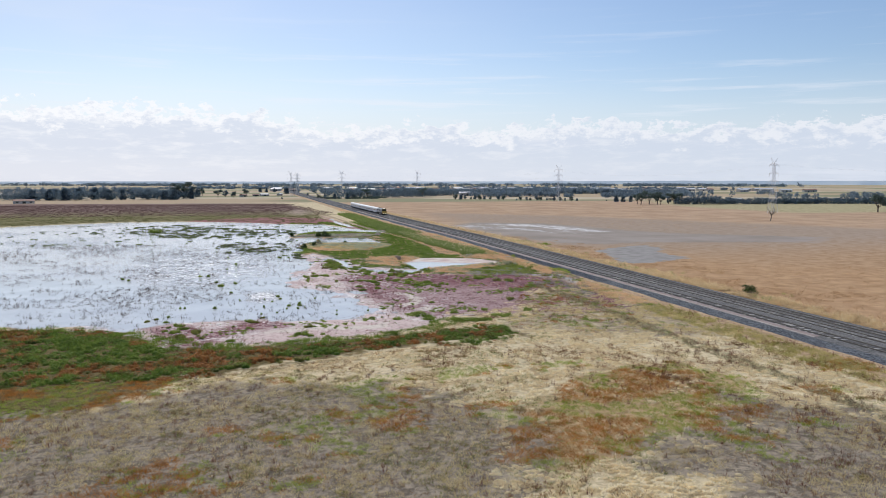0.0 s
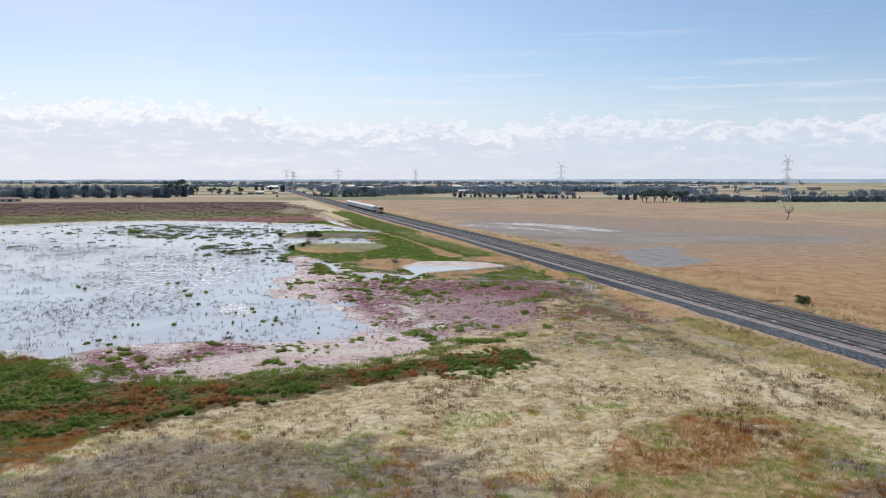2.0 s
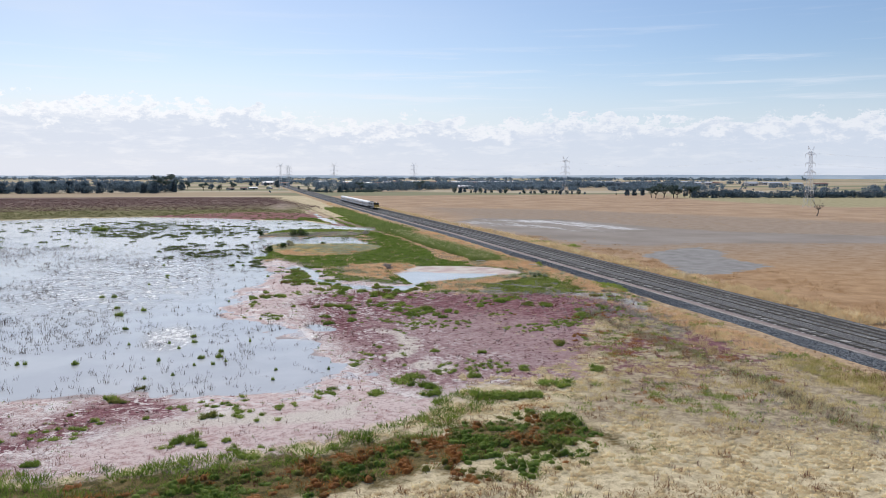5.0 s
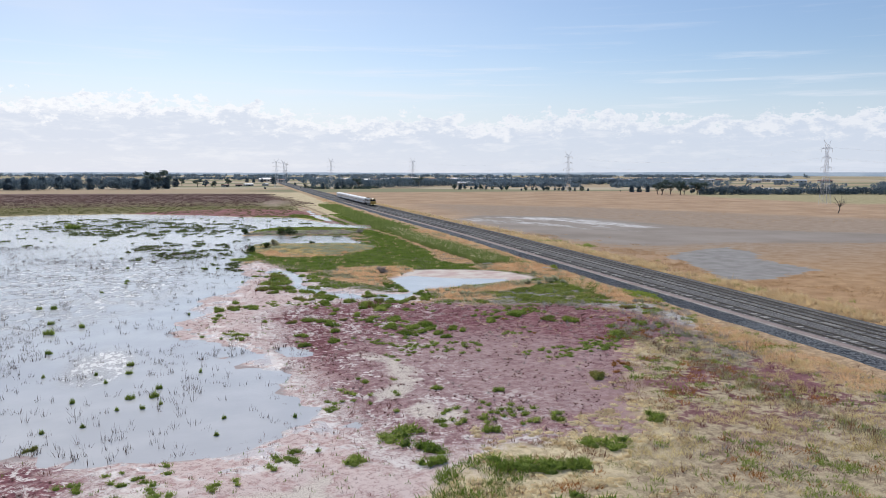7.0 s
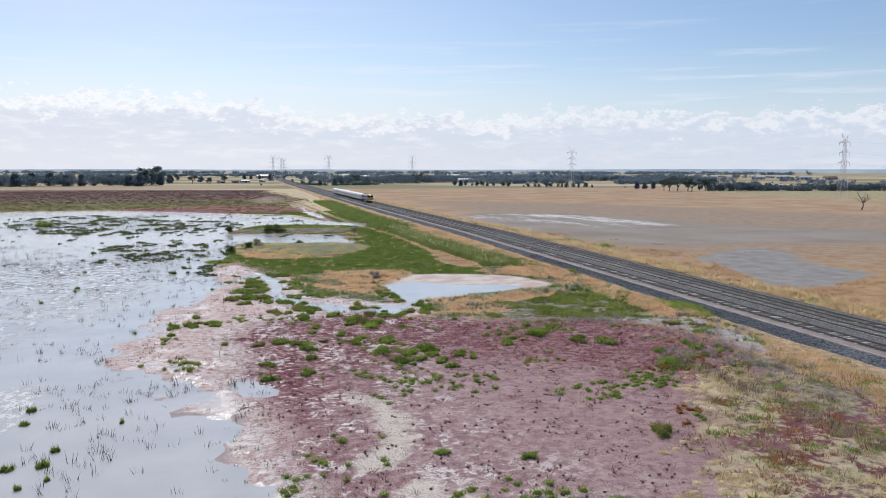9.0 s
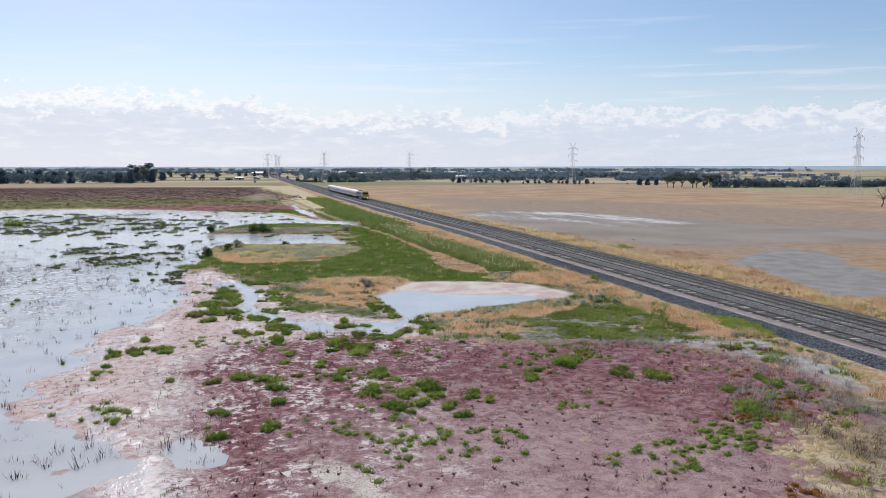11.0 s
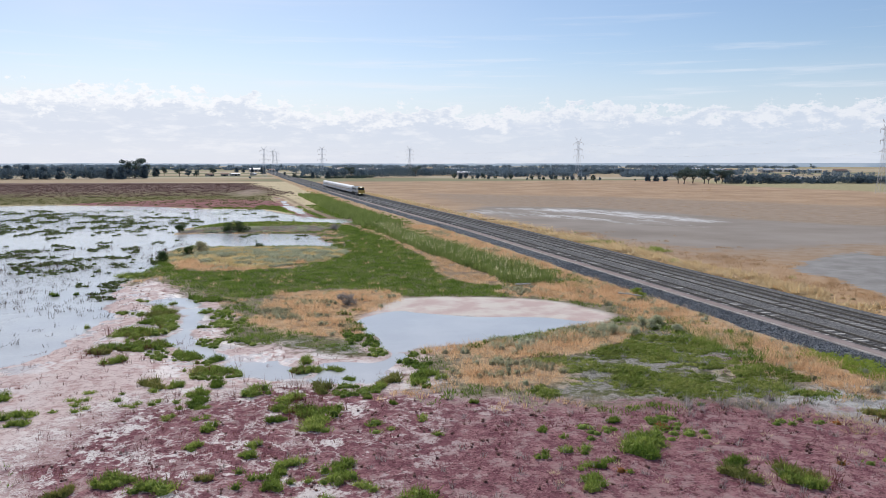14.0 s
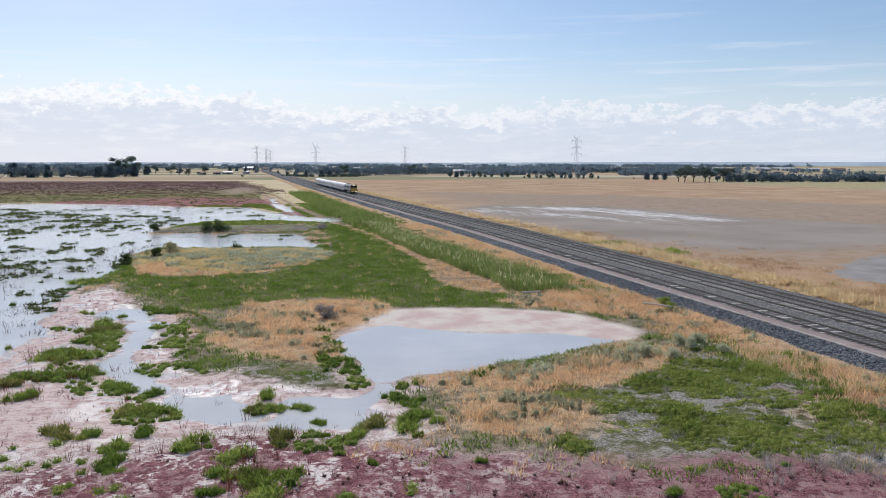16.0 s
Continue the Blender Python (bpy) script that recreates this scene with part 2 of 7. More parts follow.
def water_mat():
    k = Nodes("shallow_lake_water")
    big = k.noise(0.018, 3.0)
    silt = k.noise(0.12, 4.0)
    col = k.mix(k.step(silt, 0.35, 0.7), (0.50, 0.50, 0.50), (0.58, 0.575, 0.565))
    w1 = k.noise(3.2, 3.0, 0.65, (0.6, 1.0, 1.0))
    w2 = k.noise(11.0, 2.0, 0.6)
    sy = k.t.nodes.new("ShaderNodeSeparateXYZ")
    k.t.links.new(k.pos, sy.inputs[0])
    ruffle = k.math("MULTIPLY", k.step(big, 0.46, 0.62, 0.25, 0.8), k.step(k.math("MULTIPLY_ADD", silt, 60.0, sy.outputs[1]), 185.0, 320.0, 0.12, 0.55))
    # two gusts of wind ruffle the lake, one small and sharp, one wide and thin
    gust = 0.0
    for (gx, gy, rx_, ry_, lo, hi, amount) in ((4.2, 165.0, 4.2, 10.0, 0.28, 0.42, 1.0), (-10.0, 224.0, 24.0, 55.0, 0.44, 0.56, 0.9), (20.0, 420.0, 30.0, 30.0, 0.40, 0.52, 0.8)):
        ex = k.math("DIVIDE", k.math("SUBTRACT", sy.outputs[0], gx), rx_)
        ey = k.math("DIVIDE", k.math("SUBTRACT", sy.outputs[1], gy), ry_)
        d2 = k.math("ADD", k.math("MULTIPLY", ex, ex), k.math("MULTIPLY", ey, ey))
        core = k.math("MULTIPLY", k.step(d2, 1.0, 0.1), k.step(k.noise(0.35, 4.0, 0.65, None, gy), lo, hi))
        gust = k.math("ADD", gust, k.math("MULTIPLY", core, amount))
    ruffle = k.math("MAXIMUM", ruffle, k.math("MULTIPLY", gust, 0.8))
    glitter = k.math("MULTIPLY", gust, k.step(k.noise(1.5, 3.0, 0.7, (1.0, 0.6, 1.0), 31.0), 0.50, 0.58))
    h = k.math("MULTIPLY", k.math("MULTIPLY_ADD", w2, 0.22, w1), ruffle)
    k.bump(h, 1.0, 0.10)
    m = k.done(col, k.math("MULTIPLY_ADD", glitter, 0.42, 0.04), 0.5)
    k.b.inputs["IOR"].default_value = 1.33
    return m


def stone_mat():
    k = Nodes("crushed_stone")
    g = k.t.nodes.new("ShaderNodeNewGeometry")
    col = k.mix(k.step(g.outputs["Random Per Island"], 0.0, 1.0), (0.085, 0.093, 0.106), (0.33, 0.345, 0.37))
    return k.done(col, 0.9, 0.1)


EDGING = plain_mat("broken_edging", (0.29, 0.25, 0.235), (0.54, 0.49, 0.46), 0.7, 0.9)
STONE = stone_mat()
BALLAST, WALK, WATER = ballast_mat(), walkway_mat(), water_mat()


# ---- small mesh tools ----
def fast_mesh(name, verts, faces):
    """A mesh from arrays: verts (n, 3) and faces (m, 3) or (m, 4)."""
    me = bpy.data.meshes.new(name)
    k = faces.shape[1]
    me.vertices.add(len(verts))
    me.vertices.foreach_set("co", np.asarray(verts, np.float32).ravel())
    me.loops.add(len(faces) * k)
    me.loops.foreach_set("vertex_index", np.asarray(faces, np.int32).ravel())
    me.polygons.add(len(faces))
    me.polygons.foreach_set("loop_start", np.arange(len(faces), dtype=np.int32) * k)
    me.update(calc_edges=True)
    return me


def lattice(ix, iy, seed):
    h = (ix * 374761393 + iy * 668265263 + seed * 974634777) & 0xFFFFFFFF
    h = ((h ^ (h >> 13)) * 1274126177) & 0xFFFFFFFF
    return ((h ^ (h >> 16)) & 0xFFFF) / 65535.0


def value_noise(x, y, seed=1):
    ix, iy = np.floor(x).astype(np.int64), np.floor(y).astype(np.int64)
    fx, fy = x - ix, y - iy
    fx, fy = fx * fx * (3 - 2 * fx), fy * fy * (3 - 2 * fy)
    a, b = lattice(ix, iy, seed), lattice(ix + 1, iy, seed)
    c_, d = lattice(ix, iy + 1, seed), lattice(ix + 1, iy + 1, seed)
    return (a * (1 - fx) + b * fx) * (1 - fy) + (c_ * (1 - fx) + d * fx) * fy


def fbm(x, y, size, seed=1, octaves=4):
    """Noise in 0..1 whose largest lumps are about size metres."""
    out, amp, tot = 0, 1.0, 0.0
    for o in range(octaves):
        out = out + amp * value_noise(x / size * 2 ** o, y / size * 2 ** o, seed + 17 * o)
        tot += amp
        amp *= 0.5
    return out / tot


def inside(x, y, outline):
    """Signed distance to a closed outline, positive inside it."""
    p = np.array(outline, float)
    q = np.roll(p, -1, 0)
    d2 = np.full(x.shape, 1e12)
    odd = np.zeros(x.shape, bool)
    for (ax, ay), (bx, by) in zip(p, q):
        ex, ey = bx - ax, by - ay
        s = np.clip(((x - ax) * ex + (y - ay) * ey) / (ex * ex + ey * ey + 1e-9), 0, 1)
        d2 = np.minimum(d2, (x - ax - s * ex) ** 2 + (y - ay - s * ey) ** 2)
        if ay != by:
            odd ^= ((ay > y) != (by > y)) & (x < ex * (y - ay) / (by - ay) + ax)
    return np.where(odd, 1, -1) * np.sqrt(d2)


def union(x, y, *outlines):
    return np.max([inside(x, y, o) for o in outlines], 0)


def part(name, bm, material, parent, label=""):
    """Links a bmesh as one mesh object under a thing or a part."""
    me = bpy.data.meshes.new(name)
    bm.to_mesh(me)
    bm.free()
    me.materials.append(material)
    ob = new(name, me)
    ob.parent = parent
    return tagged(ob, label)


def box(bm, lo, hi, bevel=0.0):
    """A box between two corners, its edges rounded a little."""
    m = Matrix.LocRotScale([(a + b) / 2 for a, b in zip(lo, hi)], None, [max(b - a, 1e-4) for a, b in zip(lo, hi)])
    g = bmesh.ops.create_cube(bm, size=1, matrix=m)
    if bevel:
        es = list({e for v in g["verts"] for e in v.link_edges})
        bmesh.ops.bevel(bm, geom=es, offset=bevel, segments=2, affect="EDGES", profile=0.7)
    return bm


def beam(bm, a, b, w, d=None):
    """A square bar from a to b."""
    a, b = Vector(a), Vector(b)
    turn = (b - a).to_track_quat("Z", "Y")
    m = Matrix.LocRotScale((a + b) / 2, turn, (w, d or w, (b - a).length))
    bmesh.ops.create_cube(bm, size=1, matrix=m)


def rod(bm, a, b, r0, r1, seg=7):
    """A tapered round bar from a to b."""
    a, b = Vector(a), Vector(b)
    m = Matrix.LocRotScale((a + b) / 2, (b - a).to_track_quat("Z", "Y"), None)
    bmesh.ops.create_cone(bm, cap_ends=True, segments=seg, radius1=r0, radius2=r1, depth=(b - a).length, matrix=m)


# ---- ground ----
# outlines of the ground's zones, in metres
LAKE = [(-70.2, 160.5), (-37.2, 143.8), (-30.5, 140.0), (-27.2, 142.3), (-21.9, 140.0), (-16.5, 135.0), (-12, 137), (-7.6, 139.3), (0, 138.8), (4, 139.5), (8.2, 137.5), (13, 136.8), (17, 137), (19, 138.4), (21, 140.5), (22.6, 142.5), (22.5, 148.5), (21.2, 154), (23.1, 159.5), (18.3, 162.4), (15.2, 168.9), (10.9, 175.8), (9.1, 188.1), (11.0, 191.0), (12, 198), (12, 204), (16, 214), (19, 226), (16, 243), (16, 252), (18, 267), (18, 279), (19, 289), (16, 303), (18, 318), (50, 330), (58, 345), (60, 358), (50, 366), (46, 381), (37, 413), (18, 420), (-3, 440), (-37, 457), (-71, 455), (-96, 440), (-116, 422), (-133, 390), (-171, 364)]
CHANNEL = [(21.1, 235.5), (22.8, 236.2), (26.2, 233.9), (28.7, 228.9), (29.5, 223.9), (28.7, 221.1), (27.7, 218.3), (27.8, 214.7), (28.8, 211.4), (30.7, 207.0), (32.3, 204.8), (34.2, 202.0), (36.7, 199.8), (38.1, 202.2), (41, 203.1), (43.5, 203.5), (43.8, 202.4), (41.9, 199.3), (40.3, 197), (38.4, 196.5), (36.3, 197.1), (34.2, 198.5), (32, 200.5), (31, 202), (29.9, 206.5), (27.4, 209.2), (25.8, 211.7), (25.1, 214.1), (25.1, 218.4), (24.6, 226.5), (23.5, 231.5), (22.2, 230)]
POND = [(43.1, 220.2), (45.9, 222.6), (47.9, 222.8), (50.6, 220.6), (54.9, 217.9), (58.7, 217), (61.8, 215.7), (63.9, 213.6), (65.5, 212.6), (63.7, 211), (61.3, 210.1), (58, 209.1), (54.9, 208.2), (51.6, 207.4), (49.3, 206.4), (47.1, 205.8), (45.3, 204.6), (44.2, 202.6), (43, 202.9), (43.1, 205.2), (43.2, 208), (43.1, 212.5), (42.9, 216.7)]
BEACH = [(43, 220.5), (45.7, 225.1), (49.1, 229), (53, 228.6), (57.8, 227.3), (62.8, 224.9), (65.8, 222.2), (67.3, 218.3), (68.8, 214.4), (65.8, 212.1), (64.4, 212.5), (61.5, 215.1), (58.4, 216.3), (54.7, 217.3), (50.4, 220), (47.8, 222.1), (45.7, 221.9), (43.1, 219.1)]
UPPER_POND = [(14, 296), (15, 319), (24, 320), (46, 316), (47, 303), (48, 288), (40, 290), (34, 291), (26, 293), (22, 298), (18, 290)]
ISLE = [(18, 336), (25, 351), (42, 352), (58, 341), (48, 320), (24, 323), (16, 321)]
KNOLL = [(20, 272), (19, 286), (26, 290), (34, 288), (47, 285), (49, 275), (45, 266), (39, 261), (33, 257), (26, 257), (22, 260)]
CRIMSON_A = [(24.1, 162.4), (23.1, 185.3), (30.1, 187.2), (44.2, 180.9), (55.2, 168.9), (57.1, 159.5), (50.4, 144.6), (47.0, 136.8), (42.2, 135.0), (36.5, 135.9), (29.0, 135.0)]
CRIMSON_B = [(21.2, 184.4), (25, 193), (30, 194), (35, 196), (46.0, 191.0), (53.0, 187.2), (61.0, 185.3), (67.0, 181.8), (69.8, 172.4), (66.9, 163.4), (59.1, 158.5), (53.2, 157.6), (41.6, 156.6), (31.9, 160.5), (28.9, 168.9)]
RUST_BAND = [(-57.2, 140.0), (-35.0, 139.3), (-16.5, 134.1), (-8.0, 121.7), (-0.4, 118.9), (17.6, 119.8), (40.3, 123.6), (40.3, 117.0), (21.4, 112.3), (5.3, 106.6), (-6.1, 100.9), (-11.8, 91.4), (-19.4, 88.6), (-29.8, 82.9)]
RUST_A = [(44.1, 96.1), (52.7, 97.1), (57.4, 87.6), (50.8, 76.2), (42.2, 68.7), (38.4, 71.5), (32.7, 67.7), (25.2, 64.9), (20.4, 68.7), (23.3, 76.2), (30.9, 84.8)]
RUST_B = [(11.9, 93.3), (16.6, 95.2), (20.4, 88.6), (19.5, 81.0), (14.7, 77.2), (11.9, 82.9)]
RUST_C = [(5.3, 79.1), (8.1, 81.9), (11.9, 76.2), (10.9, 70.5), (7.2, 72.4)]
BARE_A = [(-31.7, 86.7), (-19.4, 90.5), (-10.9, 90.5), (-0.4, 97.1), (14.7, 93.3), (22.3, 86.7), (26.1, 76.2), (22.3, 65.8), (16.6, 60.1), (-23.2, 68.7)]
BARE_B = [(50.8, 80.0), (54.6, 76.2), (62.1, 73.4), (63.1, 63.9), (47.9, 50.6), (37.5, 55.4), (39.4, 62.0), (33.7, 64.9), (37.5, 70.5), (44.1, 69.6)]
MEADOW_A = [(18, 261), (17, 283), (24, 257), (39, 256), (49, 271), (54, 307), (53, 335), (62, 351), (60, 284), (61, 262), (64, 245), (64, 232), (61, 228), (50, 231), (45, 237), (42, 238), (36, 235), (31, 234), (28, 242)]
MEADOW_B = [(30.4, 208.4), (30.8, 212.7), (33.9, 213.5), (37.9, 210.9), (41.6, 208.4), (43.1, 205.2), (42.6, 204), (35.8, 204.5)]
MEADOW_C = [(55, 200), (59, 200), (68, 205), (72, 204), (74, 195), (70.0, 186.2), (67.0, 187.2), (57.0, 186.2), (52.0, 190.0)]
DRY_A = [(32, 218), (34, 226), (36, 236), (43, 236), (50, 233), (49, 228), (46, 224), (43, 219), (43, 211), (40, 211), (36, 213)]
DRY_B = [(44.9, 204.7), (47.6, 206.2), (52.2, 208), (60.4, 210.3), (66.1, 211.8), (66.2, 205.3), (58.8, 199.9), (51.3, 200.5)]
DRY_C = [(47.6, 200.3), (51.1, 200), (55.5, 197.1), (53.7, 192.6), (49.8, 191.9), (46.6, 194.4)]
DRY_D = [(60, 230), (69, 239), (80, 241), (76, 226), (70, 219), (66, 224)]
SALT_PAN = [(99, 376), (115, 394), (124, 392), (142, 384), (150, 360), (155, 325), (137, 309), (129, 321), (126, 337), (106, 353)]
GREY_PAN = [(100, 386), (116, 407), (149, 391), (160, 361), (165, 329), (180, 304), (200, 290), (224, 272), (201, 251), (165, 260), (144, 266), (124, 262), (111, 265), (108, 277), (104, 286), (104, 306), (101, 325)]
DRY_POND = [(109, 239), (123, 250), (135, 255), (136, 244), (127, 231), (125, 224), (126, 211), (106, 201), (99, 202), (106, 222)]
PINK_FAR = [(-37, 459), (-10, 478), (8, 489), (25, 487), (44, 469), (49, 398), (51, 358), (46, 404), (33, 417), (14, 424), (-3, 440)]
REED_BED = [(65, 417), (66, 385), (66, 310), (69, 278), (73, 240), (69, 234), (65, 234), (64, 245), (62, 268), (61, 299), (62, 351)]
STUBBLE = [(120, 530), (197, 469), (291, 303), (183, 165), (164, 170), (132, 191), (126, 218), (107, 254), (105, 328)]
WEED_A = [(-7, 267), (-7, 288), (-2, 303), (7, 305), (12, 284), (7, 268), (1, 258)]
WEED_B = [(-53, 384), (-50, 415), (-34, 420), (-8, 385), (10, 387), (20, 351), (9, 334), (-7, 329), (-22, 331), (-37, 343)]
WEED_C = [(14, 248), (14, 268), (19, 282), (23, 273), (21, 247), (18, 239)]
PINK_LINE = [(45, 516), (49, 439), (52, 364), (53, 353), (49, 354), (44, 422)]
LAKE_REEDS = [(-48.7, 173.2), (-36.1, 174.1), (-24.4, 182.6), (-3.9, 187.2), (-0.4, 169.8), (-13.8, 159.5), (-34.2, 160.5), (-43.0, 159.5)]
SAND = [(22, 557), (35, 627), (44, 568), (38, 518), (28, 502)]
MUD = [(-19.4, 135.0), (-12.8, 128.4), (-7.1, 120.8), (0.5, 117.9), (12.8, 119.8), (26.1, 124.6), (35.6, 134.1), (31.9, 148.8), (28.9, 163.4), (29.5, 177.5), (36.0, 190.0), (46, 196), (42, 203), (31, 212), (27, 232), (20, 252), (14, 240), (8, 215), (4.0, 190.0), (9.5, 163.4), (15.5, 146.2), (3.3, 136.8), (-4.6, 139.3), (-12.0, 143.0), (-21.6, 143.0), (-25.3, 137.7)]
LANE = [(47, 520), (51, 430), (54, 370), (57.5, 328), (60, 296), (60, 268), (58, 240), (64, 233), (65, 245), (62.5, 268), (61.6, 296), (58.8, 330), (55.2, 372), (52.5, 430), (49, 520)]
MIXED = [(38, 125), (47, 133), (53, 150), (63.0, 163.4), (62.0, 179.2), (66, 193), (74, 196), (75.7, 172.4), (74.5, 127.4), (71.6, 108.5), (50.8, 114.2)]
FADED = [(28.9, 135.9), (48.8, 136.8), (57.1, 159.5), (46.4, 170.7), (30.8, 170.7), (26.0, 153.7)]
WETLAND = [(27.1, 186.2), (46.0, 187.2), (56.0, 184.4), (69.9, 180.9), (78.0, 190.0), (78, 330), (62, 420), (20, 330), (15, 250), (27, 220)]
CRIMSON_C = [(-14.0, 137.2), (-12.5, 136.8), (-10.0, 137.0), (-7.0, 135.4), (-5.5, 130.7), (-5.3, 125.8), (-6.0, 124.2), (-1.8, 121.8), (-1.4, 119.9), (-7.7, 120.5), (-9.1, 121.4)]
CRIMSON_D = [(0, 135), (0.6, 137.6), (3.6, 137.6), (6.2, 136.2), (8.1, 133.2), (6.2, 131), (3.4, 130.4), (1, 128.6), (-1.5, 126.5), (-3.5, 125.5), (-4, 128)]
PALE_C = [(10, 130.5), (10.9, 131.8), (13.4, 130.8), (16.6, 129.3), (20.2, 129.4), (23, 131.3), (23, 127.2), (19.4, 126.3), (10.4, 127.7), (4, 126.5), (4.5, 128.5)]
BARE_C = [(67.0, 181.8), (68.8, 172.4), (69.8, 160.5), (68.8, 151.7), (65.9, 151.7), (64.9, 160.5), (63.9, 171.5)]
TRAIL = [(29.1, 166.1), (30.7, 164.0), (33.9, 155.7), (32.7, 150.4), (31.4, 146.8), (28.8, 147.4), (31.0, 151.6), (31.4, 157.4)]
PALE_A = [(32.5, 143.1), (35.0, 143.2), (35.1, 140.3), (32.7, 138.9), (30.6, 144.0), (32.7, 145.3)]
GREY_SOIL = [(62.0, 187.2), (67.0, 186.2), (74.0, 187.2), (74.8, 179.2), (73.7, 170.7), (69.8, 165.3), (67.9, 172.4), (66.9, 180.0)]
PUDDLE_B = [(10.2, 175.9), (13.8, 174.8), (16.2, 172.6), (18.6, 168.9), (21.2, 164.6), (14.5, 166.3)]
PUDDLE_C = [(20.4, 169.6), (22.5, 170.8), (23.9, 168.0), (24.7, 165.5), (23.9, 163.8), (21.6, 164.3)]
PUDDLE = [(25.1, 144.5), (29.0, 143.2), (27.0, 139.3), (24.0, 140.7)]
GREEN_RIGHT = [(473, 934), (819, 856), (700, 600), (452, 472), (371, 471), (365, 612)]
FAR_BROWN = [(-900, 860), (-60, 800), (30, 780), (50, 545), (45, 548), (43, 497), (37, 418), (18, 424), (-3, 443), (-37, 460), (-71, 457), (-97, 441), (-116, 424), (-134, 392), (-171, 366), (-300, 330), (-693, 471)]


def railway_shift(y):
    """How far the line bends to the left of its straight near stretch."""
    return -9.5 * (1 - np.exp(-np.maximum(y - 310, 0) / 320.0))


def water_depth(x, y):
    """Signed distance to the water's edge, positive in the water."""
    w = union(x, y, LAKE, CHANNEL, POND, UPPER_POND)
    w = np.maximum(w, np.maximum(inside(x, y, PINK_LINE) - 1.0, np.maximum(np.maximum(inside(x, y, PUDDLE) - 0.6, inside(x, y, PUDDLE_C) - 0.2), inside(x, y, PUDDLE_B))))
    return np.minimum(w, -np.maximum(inside(x, y, ISLE), inside(x, y, KNOLL)))


def ground_height(x, y, w=None):
    w = water_depth(x, y) if w is None else w
    near = np.clip((w + 14) / 14, 0, 1)
    rough = (fbm(x, y, 7, 3) - 0.5) * 1.9 + (fbm(x, y, 1.9, 9, 3) - 0.5) * 0.9
    rough = rough * (1 - 0.85 * np.clip(inside(x, y, BEACH) / 3 + 1, 0, 1))
    z = np.clip(-(w + rough * 3.6 * near) * 0.05, -0.22, 0.34)
    z = z + (fbm(x, y, 5, 21) - 0.5) * 0.25 * (1 - near)
    knoll = np.clip(np.maximum(inside(x, y, KNOLL), inside(x, y, ISLE)) / 6, 0, 1)
    return z + 0.28 * knoll


def spread(fine_lo, fine_hi, step, lo, hi, grow):
    """Grid lines, even between fine_lo and fine_hi, ever wider outside."""
    mid = list(np.arange(fine_lo, fine_hi, step))
    up, d = [mid[-1]], step
    while up[-1] < hi:
        d *= grow
        up.append(up[-1] + d)
    down, d = [mid[0]], step
    while down[-1] > lo:
        d *= grow
        down.append(down[-1] - d)
    return np.array(down[:0:-1] + mid + up[1:])


def zone_fields(x, y):
    """Signed distances, clipped, to each kind of ground."""
    w = water_depth(x, y)
    f = {
        "wet": w,
        "crimson": union(x, y, CRIMSON_A, CRIMSON_B, CRIMSON_C, CRIMSON_D),
        "rust": union(x, y, RUST_BAND, RUST_A, RUST_B, RUST_C),
        "bare": union(x, y, BARE_A, BARE_B, BARE_C, GREY_SOIL),
        "greysoil": inside(x, y, GREY_SOIL),
        "meadow": union(x, y, MEADOW_A, MEADOW_B, MEADOW_C, REED_BED),
        "dry": np.maximum(union(x, y, DRY_A, DRY_B, DRY_C, DRY_D, KNOLL, ISLE), 3.6 - np.abs(x - railway_shift(y) - 74.6)),
        "stubble": inside(x, y, STUBBLE),
        "salt": inside(x, y, SALT_PAN),
        "greypan": inside(x, y, GREY_PAN),
        "claypan": inside(x, y, DRY_POND),
        "brown": inside(x, y, FAR_BROWN),
        "pinkfar": union(x, y, PINK_FAR, PINK_LINE),
        "sand": inside(x, y, SAND),
        "mud": inside(x, y, MUD),
        "beach": inside(x, y, BEACH),
        "lane": inside(x, y, LANE),
        "mixed": inside(x, y, MIXED),
        "faded": inside(x, y, FADED),
        "beige": union(x, y, TRAIL, PALE_A, PALE_C),
        "wetland": inside(x, y, WETLAND),
        "pasture": inside(x, y, GREEN_RIGHT),
        "field": x - railway_shift(y) - 92.5,
    }
    return {k: np.clip(v, -30, 30) for k, v in f.items()}


